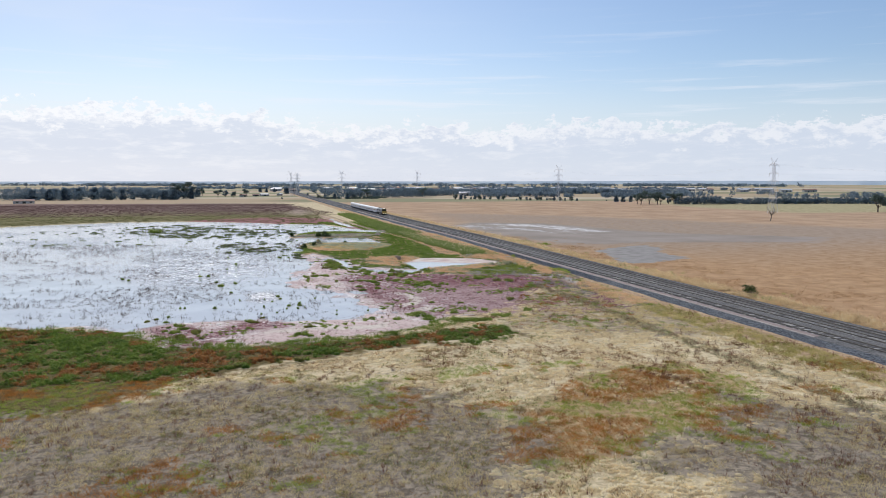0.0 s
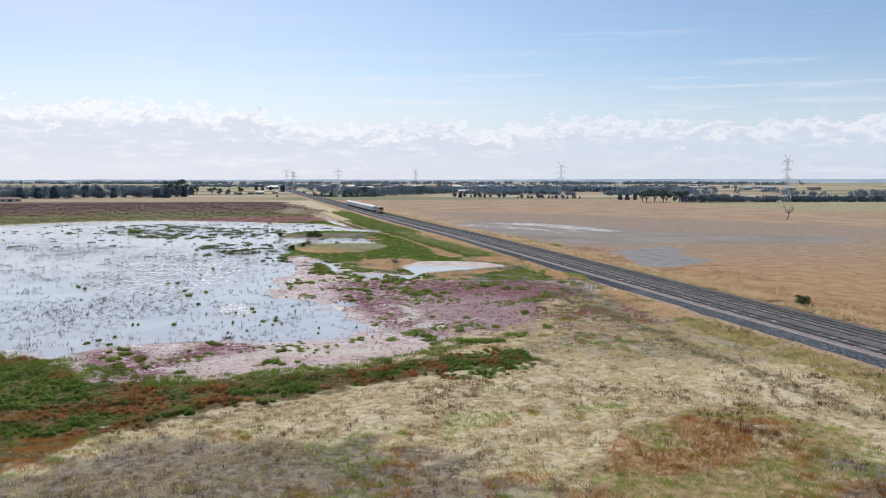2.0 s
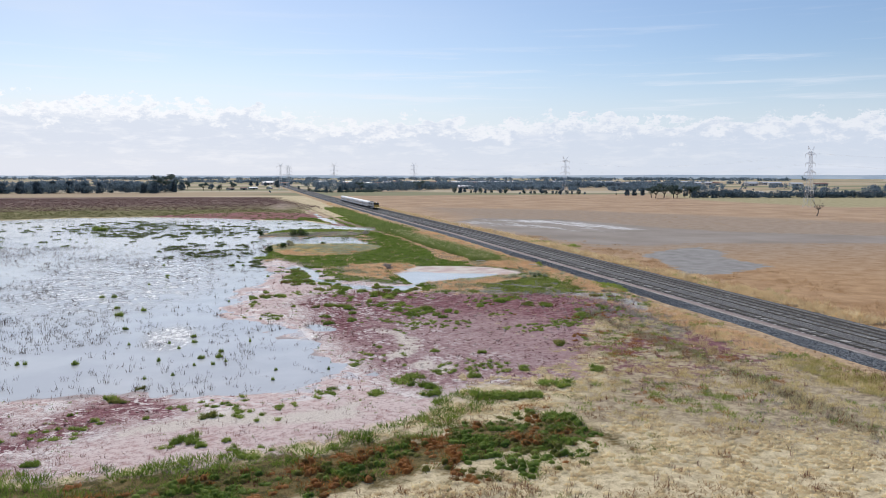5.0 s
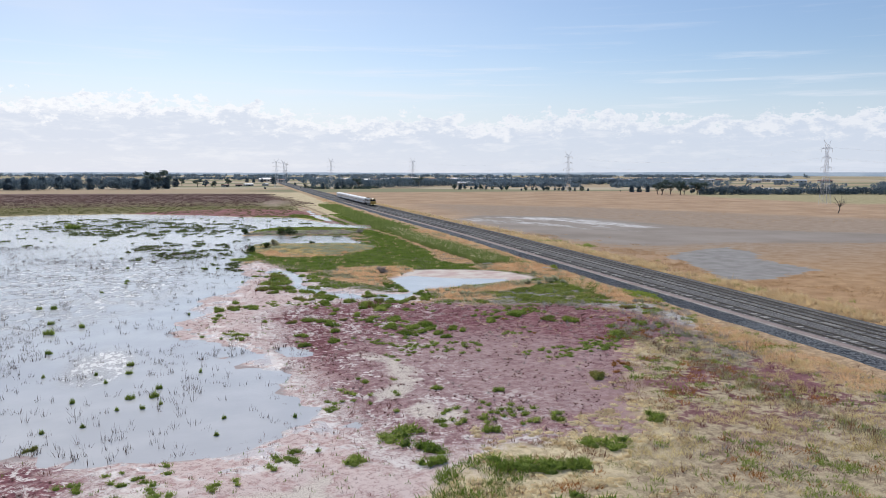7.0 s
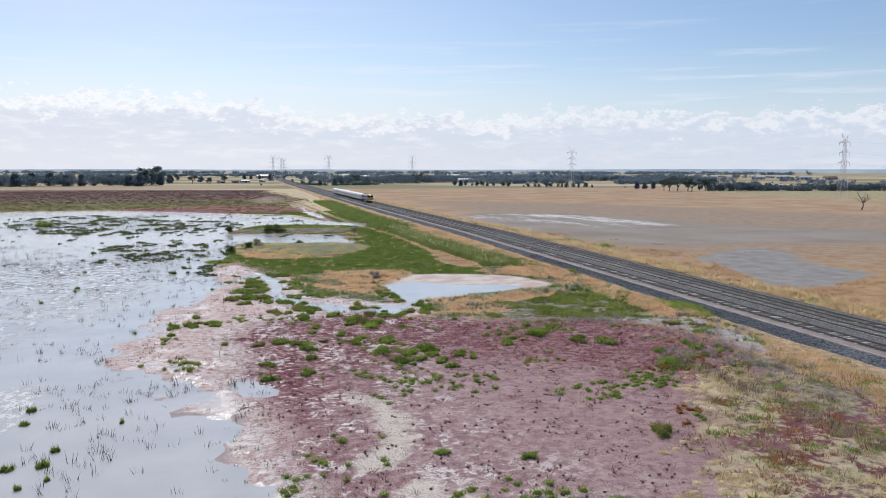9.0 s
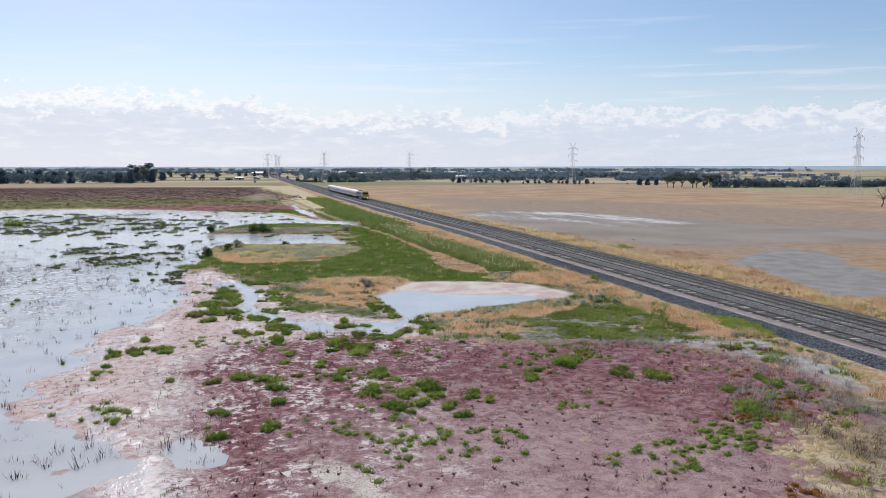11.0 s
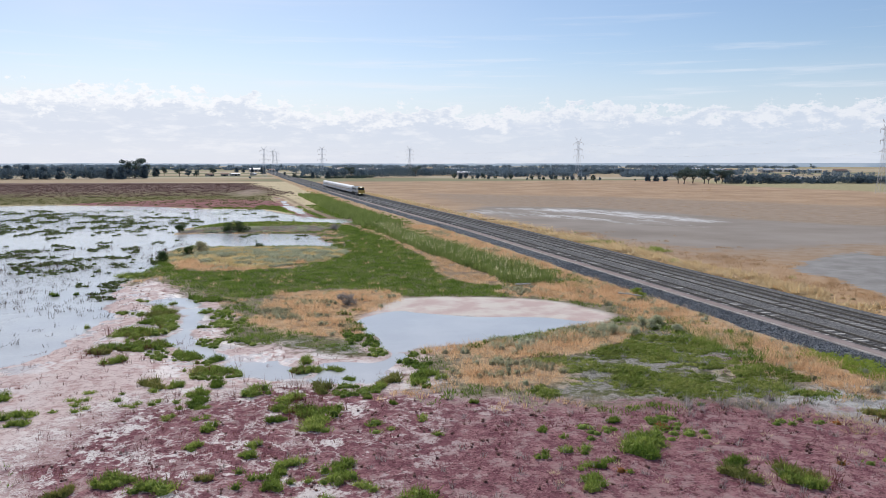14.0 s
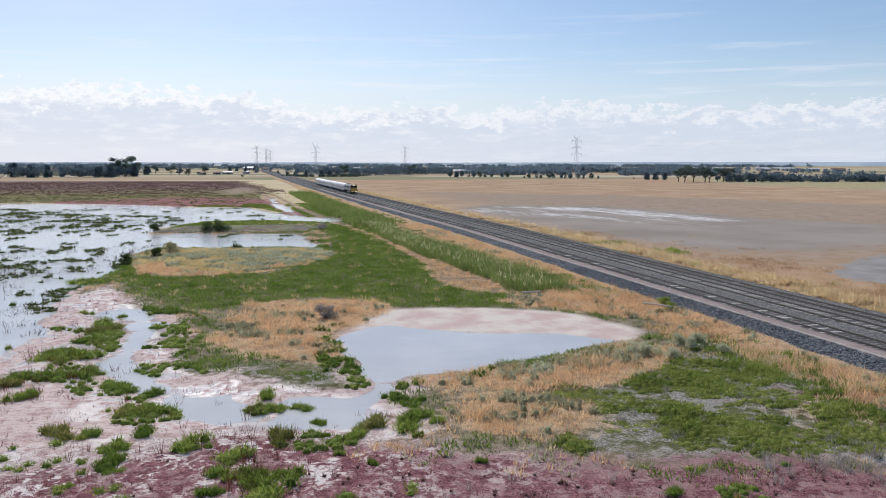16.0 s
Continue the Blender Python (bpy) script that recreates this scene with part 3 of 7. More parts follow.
def ground_mat():
    k = Nodes("ground")
    big, mid_, fine, grit = k.noise(0.045, 4.0), k.noise(0.30, 4.0), k.noise(1.6, 4.0, 0.6), k.noise(9.0, 3.0, 0.6)
    edge = k.math("ADD", k.math("MULTIPLY_ADD", mid_, 15.0, -7.5), k.math("MULTIPLY_ADD", fine, 8.0, -4.0))

    def zone(name, amp=1.0, w=0.8, shift=0.0):
        return k.step(k.math("ADD", k.math("MULTIPLY_ADD", edge, amp, shift), k.attr(name)), -w, w)

    def tone(a, b, n=None, lo=0.40, hi=0.60, gritty=0.4):
        m = k.math("ADD", k.math("MULTIPLY", n or fine, 1.0 - gritty), k.math("MULTIPLY", grit, gritty))
        return k.mix(k.step(m, lo, hi), a, b)

    col = tone((0.38, 0.305, 0.19), (0.72, 0.61, 0.40), None, 0.33, 0.60)
    col = k.mix(k.step(mid_, 0.55, 0.68, 0, 0.5), col, tone((0.22, 0.19, 0.12), (0.42, 0.36, 0.23)))
    # the fields beyond the railway, and the land towards the horizon
    right = tone((0.38, 0.26, 0.175), (0.50, 0.36, 0.245), big, 0.35, 0.65, 0.15)
    right = k.mix(k.step(mid_, 0.45, 0.7, 0, 0.55), right, (0.50, 0.34, 0.215))
    right = k.mix(zone("stubble", 3.0, 14.0), right, tone((0.32, 0.245, 0.185), (0.40, 0.315, 0.245), mid_, 0.30, 0.70, 0.15))
    right = k.mix(zone("pasture", 3.0, 10.0), right, tone((0.32, 0.285, 0.16), (0.48, 0.42, 0.26), mid_))
    sx = k.t.nodes.new("ShaderNodeSeparateXYZ")
    k.t.links.new(k.pos, sx.inputs[0])
    right = k.mix(k.step(k.math("MULTIPLY_ADD", mid_, 90.0, sx.outputs[1]), 330.0, 230.0, 0.0, 0.75), right, tone((0.34, 0.20, 0.10), (0.53, 0.345, 0.19), mid_, 0.34, 0.66, 0.35))
    col = k.mix(zone("field", 0.2, 0.8), col, right)
    plots = k.noise(0.0021, 1.0, 0.4, (0.6, 1.6, 1.0), 4.0)
    far_c = k.mix(k.step(plots, 0.50, 0.53), (0.44, 0.345, 0.235), (0.27, 0.265, 0.16))
    far_c = k.mix(k.step(k.noise(0.0032, 1.0, 0.4, (0.5, 1.9, 1.0), 11.0), 0.55, 0.57), far_c, (0.50, 0.43, 0.31))
    far_y = k.math("ADD", sx.outputs[1], k.math("MULTIPLY_ADD", big, 60.0, -30.0))
    col = k.mix(k.step(far_y, 790.0, 815.0), col, far_c)
    col = k.mix(zone("brown", 2.0, 6.0), col, k.mix(k.step(far_y, 500.0, 640.0), tone((0.15, 0.14, 0.065), (0.24, 0.21, 0.105), big, 0.3, 0.7, 0.15), tone((0.15, 0.098, 0.09), (0.25, 0.175, 0.15), big, 0.3, 0.7, 0.15)))
    col = k.mix(zone("sand", 3.0, 8.0, -6.0), col, (0.42, 0.33, 0.27))
    col = k.mix(zone("wetland", 0.4, 1.5), col, tone((0.15, 0.13, 0.09), (0.31, 0.26, 0.18)))
    col = k.mix(zone("rust", 0.8, 1.2), col, k.mix(k.math("MULTIPLY", k.step(sx.outputs[0], 4.0, 14.0), k.step(sx.outputs[1], 106.0, 96.0)), tone((0.075, 0.068, 0.03), (0.21, 0.155, 0.07)), tone((0.26, 0.185, 0.09), (0.50, 0.36, 0.20))))
    col = k.mix(zone("meadow", 0.5, 0.9), col, k.mix(k.math("MULTIPLY", k.step(sx.outputs[1], 214.0, 208.0), k.step(k.math("MULTIPLY_ADD", fine, 0.6, k.math("MULTIPLY", mid_, 0.45)), 0.47, 0.57)), tone((0.10, 0.11, 0.05), (0.22, 0.20, 0.11)), tone((0.15, 0.14, 0.12), (0.42, 0.40, 0.36), grit, 0.38, 0.62)))
    col = k.mix(zone("mixed", 1.0, 2.0), col, k.mix(k.math("MULTIPLY", k.step(sx.outputs[1], 124.0, 140.0), k.step(k.math("MULTIPLY_ADD", fine, 0.5, k.math("MULTIPLY", k.noise(0.22, 3.0, 0.5, None, 9.0), 0.55)), 0.55, 0.48)), tone((0.26, 0.205, 0.14), (0.52, 0.43, 0.29)), tone((0.17, 0.08, 0.09), (0.30, 0.16, 0.165))))
    col = k.mix(zone("bare", 1.0, 1.8, 2.0), col, tone((0.135, 0.112, 0.086), (0.35, 0.295, 0.225)))
    col = k.mix(zone("lane", 0.2, 0.8), col, tone((0.24, 0.175, 0.12), (0.38, 0.285, 0.19)))
    col = k.mix(zone("dry", 0.4, 0.9), col, tone((0.32, 0.225, 0.14), (0.58, 0.425, 0.275)))
    col = k.mix(zone("greysoil", 0.6, 1.2), col, tone((0.28, 0.27, 0.255), (0.54, 0.525, 0.505), None, 0.38, 0.62))
    # bare shore: salt crust and pink mud, then the crimson cover
    crust = k.mix(k.step(k.math("ADD", k.math("MULTIPLY", grit, 0.34), k.math("MULTIPLY_ADD", fine, 0.33, k.math("MULTIPLY", mid_, 0.36))), 0.45, 0.57), (0.44, 0.31, 0.295), (0.78, 0.73, 0.695))
    crust = k.mix(k.step(grit, 0.52, 0.75, 0, 0.6), crust, (0.36, 0.28, 0.25))
    crust = k.mix(k.step(k.noise(3.6, 4.0, 0.7, None, 15.0), 0.545, 0.61, 0, 0.75), crust, (0.23, 0.145, 0.13))
    crust = k.mix(k.step(k.noise(0.8, 4.0, 0.6, None, 17.0), 0.54, 0.62, 0, 0.45), crust, (0.36, 0.205, 0.205))
    silt = tone((0.45, 0.30, 0.28), (0.66, 0.545, 0.51), None, 0.36, 0.56, 0.35)
    silt = k.mix(k.step(k.noise(3.6, 4.0, 0.7, None, 15.0), 0.565, 0.63, 0, 0.6), silt, (0.27, 0.175, 0.16))
    crust = k.mix(k.step(k.math("MULTIPLY_ADD", edge, 0.4, k.attr("crimson")), -5.0, -1.5), silt, crust)
    col = k.mix(k.math("MULTIPLY", zone("wet", 0.25, 0.6, 1.6), k.step(k.attr("mud"), -9.0, -3.0)), col, crust)
    col = k.mix(zone("mud", 0.5, 1.2), col, crust)
    holes = k.step(k.math("MULTIPLY_ADD", fine, 0.55, k.math("MULTIPLY", mid_, 0.5)), 0.565, 0.61)
    red = tone((0.165, 0.066, 0.08), (0.36, 0.19, 0.195), fine, 0.38, 0.64)
    red = k.mix(k.step(grit, 0.58, 0.74, 0, 0.5), red, (0.42, 0.28, 0.275))
    red = k.mix(k.step(k.noise(5.0, 2.0, 0.5, None, 6.0), 0.56, 0.64, 0, 0.75), red, (0.085, 0.04, 0.042))
    red = k.mix(k.step(k.noise(0.9, 5.0, 0.68, None, 20.0), 0.55, 0.60, 0, 0.5), red, (0.43, 0.32, 0.305))
    red = k.mix(k.math("MULTIPLY", zone("faded", 1.0, 5.0), 0.62), red, tone((0.37, 0.255, 0.255), (0.54, 0.43, 0.405)))
    ridge = k.math("ABSOLUTE", k.math("SUBTRACT", k.noise(0.55, 5.0, 0.62, (1.0, 0.7, 1.0), 2.0), 0.5))
    veins = k.math("MULTIPLY", k.step(ridge, 0.035, 0.004), k.step(k.noise(0.14, 2.0, 0.5, None, 8.0), 0.40, 0.54))
    gaps = k.math("MULTIPLY", k.math("MAXIMUM", k.math("MULTIPLY", holes, 0.9), k.math("MULTIPLY", veins, 0.85)), k.step(sx.outputs[0], 36.0, 46.0, 1.0, 0.65))
    broken = k.math("MAXIMUM", k.step(sx.outputs[1], 130.0, 137.0), k.step(k.noise(0.22, 3.0, 0.5, None, 12.0), 0.30, 0.38))
    crim = k.math("MULTIPLY", k.math("MULTIPLY", broken, zone("crimson", 0.9, 1.1, 0.6)), k.math("SUBTRACT", 1.0, gaps))
    col = k.mix(zone("crimson", 0.5, 1.5, 1.0), col, k.mix(k.step(k.attr("mud"), -16.0, -1.0), (0.34, 0.22, 0.21), crust))
    col = k.mix(zone("beach", 0.05, 0.8), col, k.mix(k.step(mid_, 0.35, 0.62), (0.60, 0.46, 0.42), (0.72, 0.65, 0.58)))
    col = k.mix(crim, col, red)
    col = k.mix(zone("beige", 0.22, 0.8), col, tone((0.48, 0.405, 0.355), (0.73, 0.665, 0.585), grit, 0.35, 0.6))
    col = k.mix(zone("pinkfar", 0.6, 2.0), col, tone((0.24, 0.105, 0.105), (0.36, 0.19, 0.18)))
    col = k.mix(zone("claypan", 0.6, 0.6), col, tone((0.255, 0.242, 0.228), (0.35, 0.335, 0.32), mid_, 0.30, 0.70, 0.20))
    col = k.mix(zone("greypan", 1.2, 5.0), col, tone((0.275, 0.238, 0.205), (0.355, 0.312, 0.275), big, 0.30, 0.70, 0.15))
    streaks = k.step(k.noise(0.16, 7.0, 0.72, (0.55, 0.13, 1.0), 3.0), 0.44, 0.60)
    col = k.mix(k.math("MULTIPLY", zone("salt", 0.9, 5.0), k.math("MULTIPLY_ADD", streaks, 0.85, 0.05)), col, (0.72, 0.71, 0.70))
    # wet margin under and beside the water
    col = k.mix(zone("wet", 0.25, 0.5, -0.4), col, (0.40, 0.34, 0.325))
    # worn flat: the fields, the pans and the wet mud
    flat = k.math("MAXIMUM", k.step(k.attr("field"), 3.0, 8.0, 0.0, 0.82), k.step(k.attr("mud"), -2.0, 1.0, 0.0, 0.5))
    flat = k.math("MAXIMUM", flat, k.step(k.attr("beach"), -0.5, 0.5, 0.0, 0.9))
    k.bump(k.math("MULTIPLY", k.math("MULTIPLY_ADD", grit, 0.35, fine), k.math("SUBTRACT", 1.0, flat)), 0.7, 0.16)
    film = k.math("MULTIPLY", k.math("MULTIPLY", k.step(k.attr("wet"), -9.0, -2.0), k.step(k.attr("crimson"), -1.0, -4.0)), k.math("MULTIPLY", k.step(k.attr("mud"), -1.0, 1.5), k.step(k.math("MULTIPLY_ADD", fine, 0.35, k.math("MULTIPLY", k.noise(0.33, 3.0, 0.5, None, 22.0), 0.65)), 0.49, 0.56)))
    return k.done(k.mix(k.math("MULTIPLY", film, 0.6), col, (0.46, 0.435, 0.43)), k.math("MULTIPLY_ADD", film, -0.8, 1.0), k.math("MULTIPLY_ADD", film, 0.34, 0.04))


def build_ground():
    xs = spread(-46, 142, 1.15, -5200, 5200, 1.10)
    ys = spread(40, 290, 1.3, -900, 5200, 1.032)
    X, Y = np.meshgrid(xs, ys)
    x, y = X.ravel(), Y.ravel()
    f = zone_fields(x, y)
    z = ground_height(x, y, f["wet"])
    far = np.clip((np.hypot(x, y) - 700) / 600, 0, 1)
    z = z * (1 - far) + 0.05 * far
    i = np.arange(len(ys) * len(xs)).reshape(len(ys), len(xs))
    q = np.stack([i[:-1, :-1], i[:-1, 1:], i[1:, 1:], i[1:, :-1]], -1).reshape(-1, 4)
    me = fast_mesh("ground", np.stack([x, y, z], 1), q)
    for name, v in f.items():
        a = me.attributes.new(name, "FLOAT", "POINT")
        a.data.foreach_set("value", v.astype(np.float32))
    me.polygons.foreach_set("use_smooth", np.ones(len(q), bool))
    me.materials.append(ground_mat())
    return tagged(new("ground", me), "dry grassland plain with salt mud, samphire and fields", "ground", kind="structure")


build_ground()
bm = bmesh.new()
bmesh.ops.create_grid(bm, x_segments=40, y_segments=36, size=1, matrix=Matrix.LocRotScale((-174, 320, 0.0), None, (250, 210, 1)))
water = part("water", bm, WATER, None)
tagged(water, "shallow milky lake water reflecting the pale sky", "water", kind="structure")


# ---- railway ----
TRACKS = {"near": 81.9, "middle": 86.4, "far": 89.7}
RAIL_TOP, BED = 1.03, 0.86
BED_Y = np.concatenate([np.arange(-60, 420, 6.0), np.arange(420, 1700, 20.0)])


def sweep(name, profile, ys, material, parent=None, closed=False, label=""):
    """Draws a cross-section (x, z) along the line of the railway."""
    p = np.array(profile, float)
    n, m = len(ys), len(p)
    v = np.zeros((n, m, 3))
    v[:, :, 0] = p[None, :, 0] + railway_shift(ys)[:, None]
    v[:, :, 1] = ys[:, None]
    v[:, :, 2] = p[None, :, 1]
    i = np.arange(n * m).reshape(n, m)
    j = np.roll(i, -1, 1) if closed else i[:, 1:]
    k = i if closed else i[:, :-1]
    q = np.stack([k[:-1], j[:-1], j[1:], k[1:]], -1).reshape(-1, 4)
    me = fast_mesh(name, v.reshape(-1, 3), q)
    me.materials.append(material)
    ob = new(name, me)
    ob.parent = parent
    return tagged(ob, label)


bed = sweep("ballast_bed", [(75.4, -0.30), (75.9, -0.02), (78.9, BED - 0.05), (79.3, BED), (92.0, BED), (92.6, BED - 0.1), (94.0, 0.0)], BED_Y, BALLAST)
tagged(bed, "dark grey crushed stone railway embankment", "railway bed", kind="structure")
walkway = sweep("walkway", [(79.25, BED - 0.1), (79.25, BED + 0.06), (80.45, BED + 0.06), (80.45, BED - 0.1)], np.arange(103, 560, 6.0), WALK)
tagged(walkway, "pinkish compacted gravel walkway beside the rails", "path", kind="structure")
kerb = sweep("walkway_kerb", [(79.10, BED - 0.1), (79.10, BED + 0.08), (79.245, BED + 0.08), (79.245, BED - 0.1)], np.arange(103, 560, 6.0), EDGING)
tagged(kerb, "pale broken concrete edging along the walkway", "edging", kind="structure")


def ballast_stones(x0, x1, y0, y1, count, seed):
    """Loose crushed stones on the bank and shoulder of the railway bed, each a rough eight-sided lump."""
    r = np.random.default_rng(seed)
    x, y = r.uniform(x0, x1, count), r.uniform(y0, y1, count)
    z = np.interp(x, [75.4, 75.9, 78.9, 79.3], [-0.30, -0.02, BED - 0.05, BED])
    size = r.uniform(0.04, 0.09, count)
    ends = np.array([(1, 0, 0), (-1, 0, 0), (0, 1, 0), (0, -1, 0), (0, 0, 1), (0, 0, -1)], float)
    v = ends[None] * size[:, None, None] * r.uniform(0.6, 1.3, (count, 6, 1)) + r.normal(0, 0.2, (count, 6, 3)) * size[:, None, None]
    v += np.stack([x + railway_shift(y), y, z + 0.02], 1)[:, None]
    tri = np.array([(0, 2, 4), (2, 1, 4), (1, 3, 4), (3, 0, 4), (2, 0, 5), (1, 2, 5), (3, 1, 5), (0, 3, 5)])
    f = (tri[None] + 6 * np.arange(count)[:, None, None]).reshape(-1, 3)
    me = fast_mesh("ballast_stones", v.reshape(-1, 3), f)
    me.materials.append(STONE)
    tagged(new("ballast_stones", me), "loose blue grey crushed stones on the railway bank", "gravel", kind="stuff")


ballast_stones(75.8, 79.05, 168, 250, 9000, 6)


def sleeper_mesh(name, material, length=2.5, w=0.25):
    bm = bmesh.new()
    box(bm, (-length / 2, -w / 2, -0.12), (length / 2, w / 2, 0.03), 0.015)
    me = bpy.data.meshes.new(name)
    bm.to_mesh(me)
    bm.free()
    me.materials.append(material)
    return me


def build_track(key, cx, gauge, pale, label, pale_mat):
    """One track: two rails, the nearest sleepers one by one, the others joined."""
    rnd = random.Random(hash(len(key)) + 5)
    root = tagged(new("rail_track"), label, "railway track", "parallel railway tracks")
    root.location = (0, 0, 0)
    for s in (-1, 1):
        c_ = cx + s * (gauge / 2 + 0.035)
        r = sweep("rail", [(c_ - 0.075, RAIL_TOP - 0.17), (c_ - 0.075, RAIL_TOP - 0.15), (c_ - 0.016, RAIL_TOP - 0.12), (c_ - 0.036, RAIL_TOP - 0.02), (c_ + 0.036, RAIL_TOP - 0.02), (c_ + 0.016, RAIL_TOP - 0.12), (c_ + 0.075, RAIL_TOP - 0.15), (c_ + 0.075, RAIL_TOP - 0.17)], BED_Y, RAIL, root, True)
        sweep("running_surface", [(c_ - 0.026, RAIL_TOP - 0.018), (c_ - 0.022, RAIL_TOP), (c_ + 0.022, RAIL_TOP), (c_ + 0.026, RAIL_TOP - 0.018)], BED_Y, RAILTOP, r, False, "polished steel head")
    me = {False: sleeper_mesh("sleeper", WOODEN), True: sleeper_mesh("sleeper", pale_mat)}
    near_, v, f, mats, base = 0, [], [], [], 0
    corners = np.array([(sx, sy, sz) for sz in (-0.12, 0.03) for sx, sy in ((-1.25, -0.125), (1.25, -0.125), (1.25, 0.125), (-1.25, 0.125))])
    quads = np.array([(4, 5, 6, 7), (0, 1, 5, 4), (1, 2, 6, 5), (2, 3, 7, 6), (3, 0, 4, 7)])
    for i, y in enumerate(np.arange(40, 700, 0.66)):
        light = rnd.random() < pale
        x, z = cx + float(railway_shift(y)), BED - 0.022 + rnd.uniform(-0.01, 0.01)
        if 196 < y < 256:
            ob = new("sleeper", me[light])
            ob.parent = root
            ob.location = (x + rnd.uniform(-0.03, 0.03), y + rnd.uniform(-0.03, 0.03), z)
            if light:
                tagged(ob, "pale concrete sleeper")
        else:
            v.append(corners + (x, y, z))
            f.append(quads + base)
            mats += [int(light)] * 5
            base += 8
    rest = fast_mesh("sleepers", np.concatenate(v), np.concatenate(f))
    rest.materials.append(WOODEN)
    rest.materials.append(pale_mat)
    rest.polygons.foreach_set("material_index", np.array(mats, np.int32))
    ob = new("sleepers", rest)
    ob.parent = root
    tagged(ob, kind="stuff")


build_track("near", TRACKS["near"], 1.6, 0.24, "rusty railway track with scattered pale sleepers", CONC)
build_track("middle", TRACKS["middle"], 1.6, 0.92, "railway track on close grey concrete sleepers", DULL)
build_track("far", TRACKS["far"], 1.435, 0.06, "dark railway track on old timber sleepers", DULL)


# ---- plants ----
rng = np.random.default_rng(7)


def humps(xyz, radius, height, r):
    """The bodies of tufts: a low uneven dome of eighteen triangles at every place."""
    n = len(xyz)
    a = np.arange(6) * np.pi / 3
    turn = r.uniform(0, 6.28, (n, 1)) + a[None]
    rad = radius[:, None] * r.uniform(0.7, 1.15, (n, 6))
    ring = np.stack([np.cos(turn) * rad, np.sin(turn) * rad, np.full((n, 6), -0.06)], 2)
    up = r.uniform(0.55, 0.85, (n, 6)) * height[:, None]
    mid = np.stack([np.cos(turn) * rad * 0.66, np.sin(turn) * rad * 0.66, up], 2)
    top = np.stack([r.normal(0, 0.15, n) * radius, r.normal(0, 0.15, n) * radius, height], 1)[:, None]
    v = np.concatenate([ring, mid, top], 1) + np.asarray(xyz, float)[:, None]
    i = np.arange(6)
    j = (i + 1) % 6
    tri = np.concatenate([np.stack([i, j, j + 6], 1), np.stack([i, j + 6, i + 6], 1), np.stack([i + 6, j + 6, i * 0 + 12], 1)])
    return v.reshape(-1, 3), (tri[None] + 13 * np.arange(n)[:, None, None]).reshape(-1, 3)


def blades(name, material, xyz, height, radius, count, width, lean, seed, label, category, thing=None, drop=0.05, dome=0.0):
    """One mesh of tufts: narrow blades round every place, leaning outwards, short and ruffled on a rounded body where dome is given."""
    r = np.random.default_rng(seed)
    n = len(xyz)
    body, grass = dome >= 0.6, 0.3 <= dome < 0.6
    tall, reach = np.broadcast_to(height, n).astype(float), np.broadcast_to(radius, n).astype(float)
    if body:
        hv, hf = humps(xyz, reach * 0.78, tall * (0.5 if dome > 0.62 else 0.22), r)
        count = int(count * 1.1)
    elif grass:
        count, width = int(count * 1.45), width * 0.72
    h = np.repeat(tall, count) * r.uniform(0.55, 1.15, n * count)
    rad = np.repeat(reach, count)
    a = r.uniform(0, 2 * np.pi, n * count)
    s = np.sqrt(r.uniform(0, 1, n * count))
    base = np.repeat(xyz, count, 0).astype(float)
    base[:, 0] += np.cos(a) * s * rad
    base[:, 1] += np.sin(a) * s * rad
    h = h * (1.08 - 0.55 * s * s)
    lift = dome * h * (1 - 0.5 * s) * r.uniform(0.3, 1.0, len(h))
    base[:, 2] += lift - drop * (not body)
    h = h * (1 - 0.55 * dome)
    ruffle = 0.24 + 0.36 * dome
    tip = base.copy()
    out = lean * (0.25 + s) * h
    tip[:, 0] += np.cos(a) * out + r.normal(0, ruffle, len(h)) * h
    tip[:, 1] += np.sin(a) * out + r.normal(0, ruffle, len(h)) * h
    tip[:, 2] += h * (r.uniform(0.45, 1.0, len(h)) if body else 1.0) + drop
    b = r.uniform(0, np.pi, len(h))
    w = width * r.uniform(0.6, 1.3, len(h))
    side = np.stack([np.cos(b) * w, np.sin(b) * w, r.normal(0, 0.5 * dome, len(h)) * w], 1) / 2
    v = np.stack([base - side, base + side, tip], 1).reshape(-1, 3)
    f = np.arange(len(v)).reshape(-1, 3)
    if body:
        v, f = np.concatenate([hv, v]), np.concatenate([hf, f + len(hv)])
    me = fast_mesh(name, v, f)
    me.polygons.foreach_set("use_smooth", np.ones(len(f), bool))
    me.materials.append(material)
    if thing is not None:
        return me
    return tagged(new(name, me), label, category, kind="stuff")


def places(x0, x1, y0, y1, density, seed):
    """Random places over a stretch of ground."""
    r = np.random.default_rng(seed)
    n = int((x1 - x0) * (y1 - y0) * density)
    return r.uniform(x0, x1, n), r.uniform(y0, y1, n)


def standing(x, y, keep):
    """The kept places, with the height of the ground there."""
    x, y = x[keep], y[keep]
    return np.stack([x, y, ground_height(x, y)], 1)


def lumpy(x, y, seed, size=6.0):
    """Uneven edge for the zones, in metres."""
    return (fbm(x, y, size, seed) - 0.5) * 9 + (fbm(x, y, 1.6, seed + 3, 2) - 0.5) * 4


def mound(x, y):
    """Height of a cushion cover, in rounded humps a couple of metres wide."""
    return 0.10 + 0.62 * np.clip(fbm(x, y, 2.0, 180, 2) * 2.6 - 0.8, 0, 1)


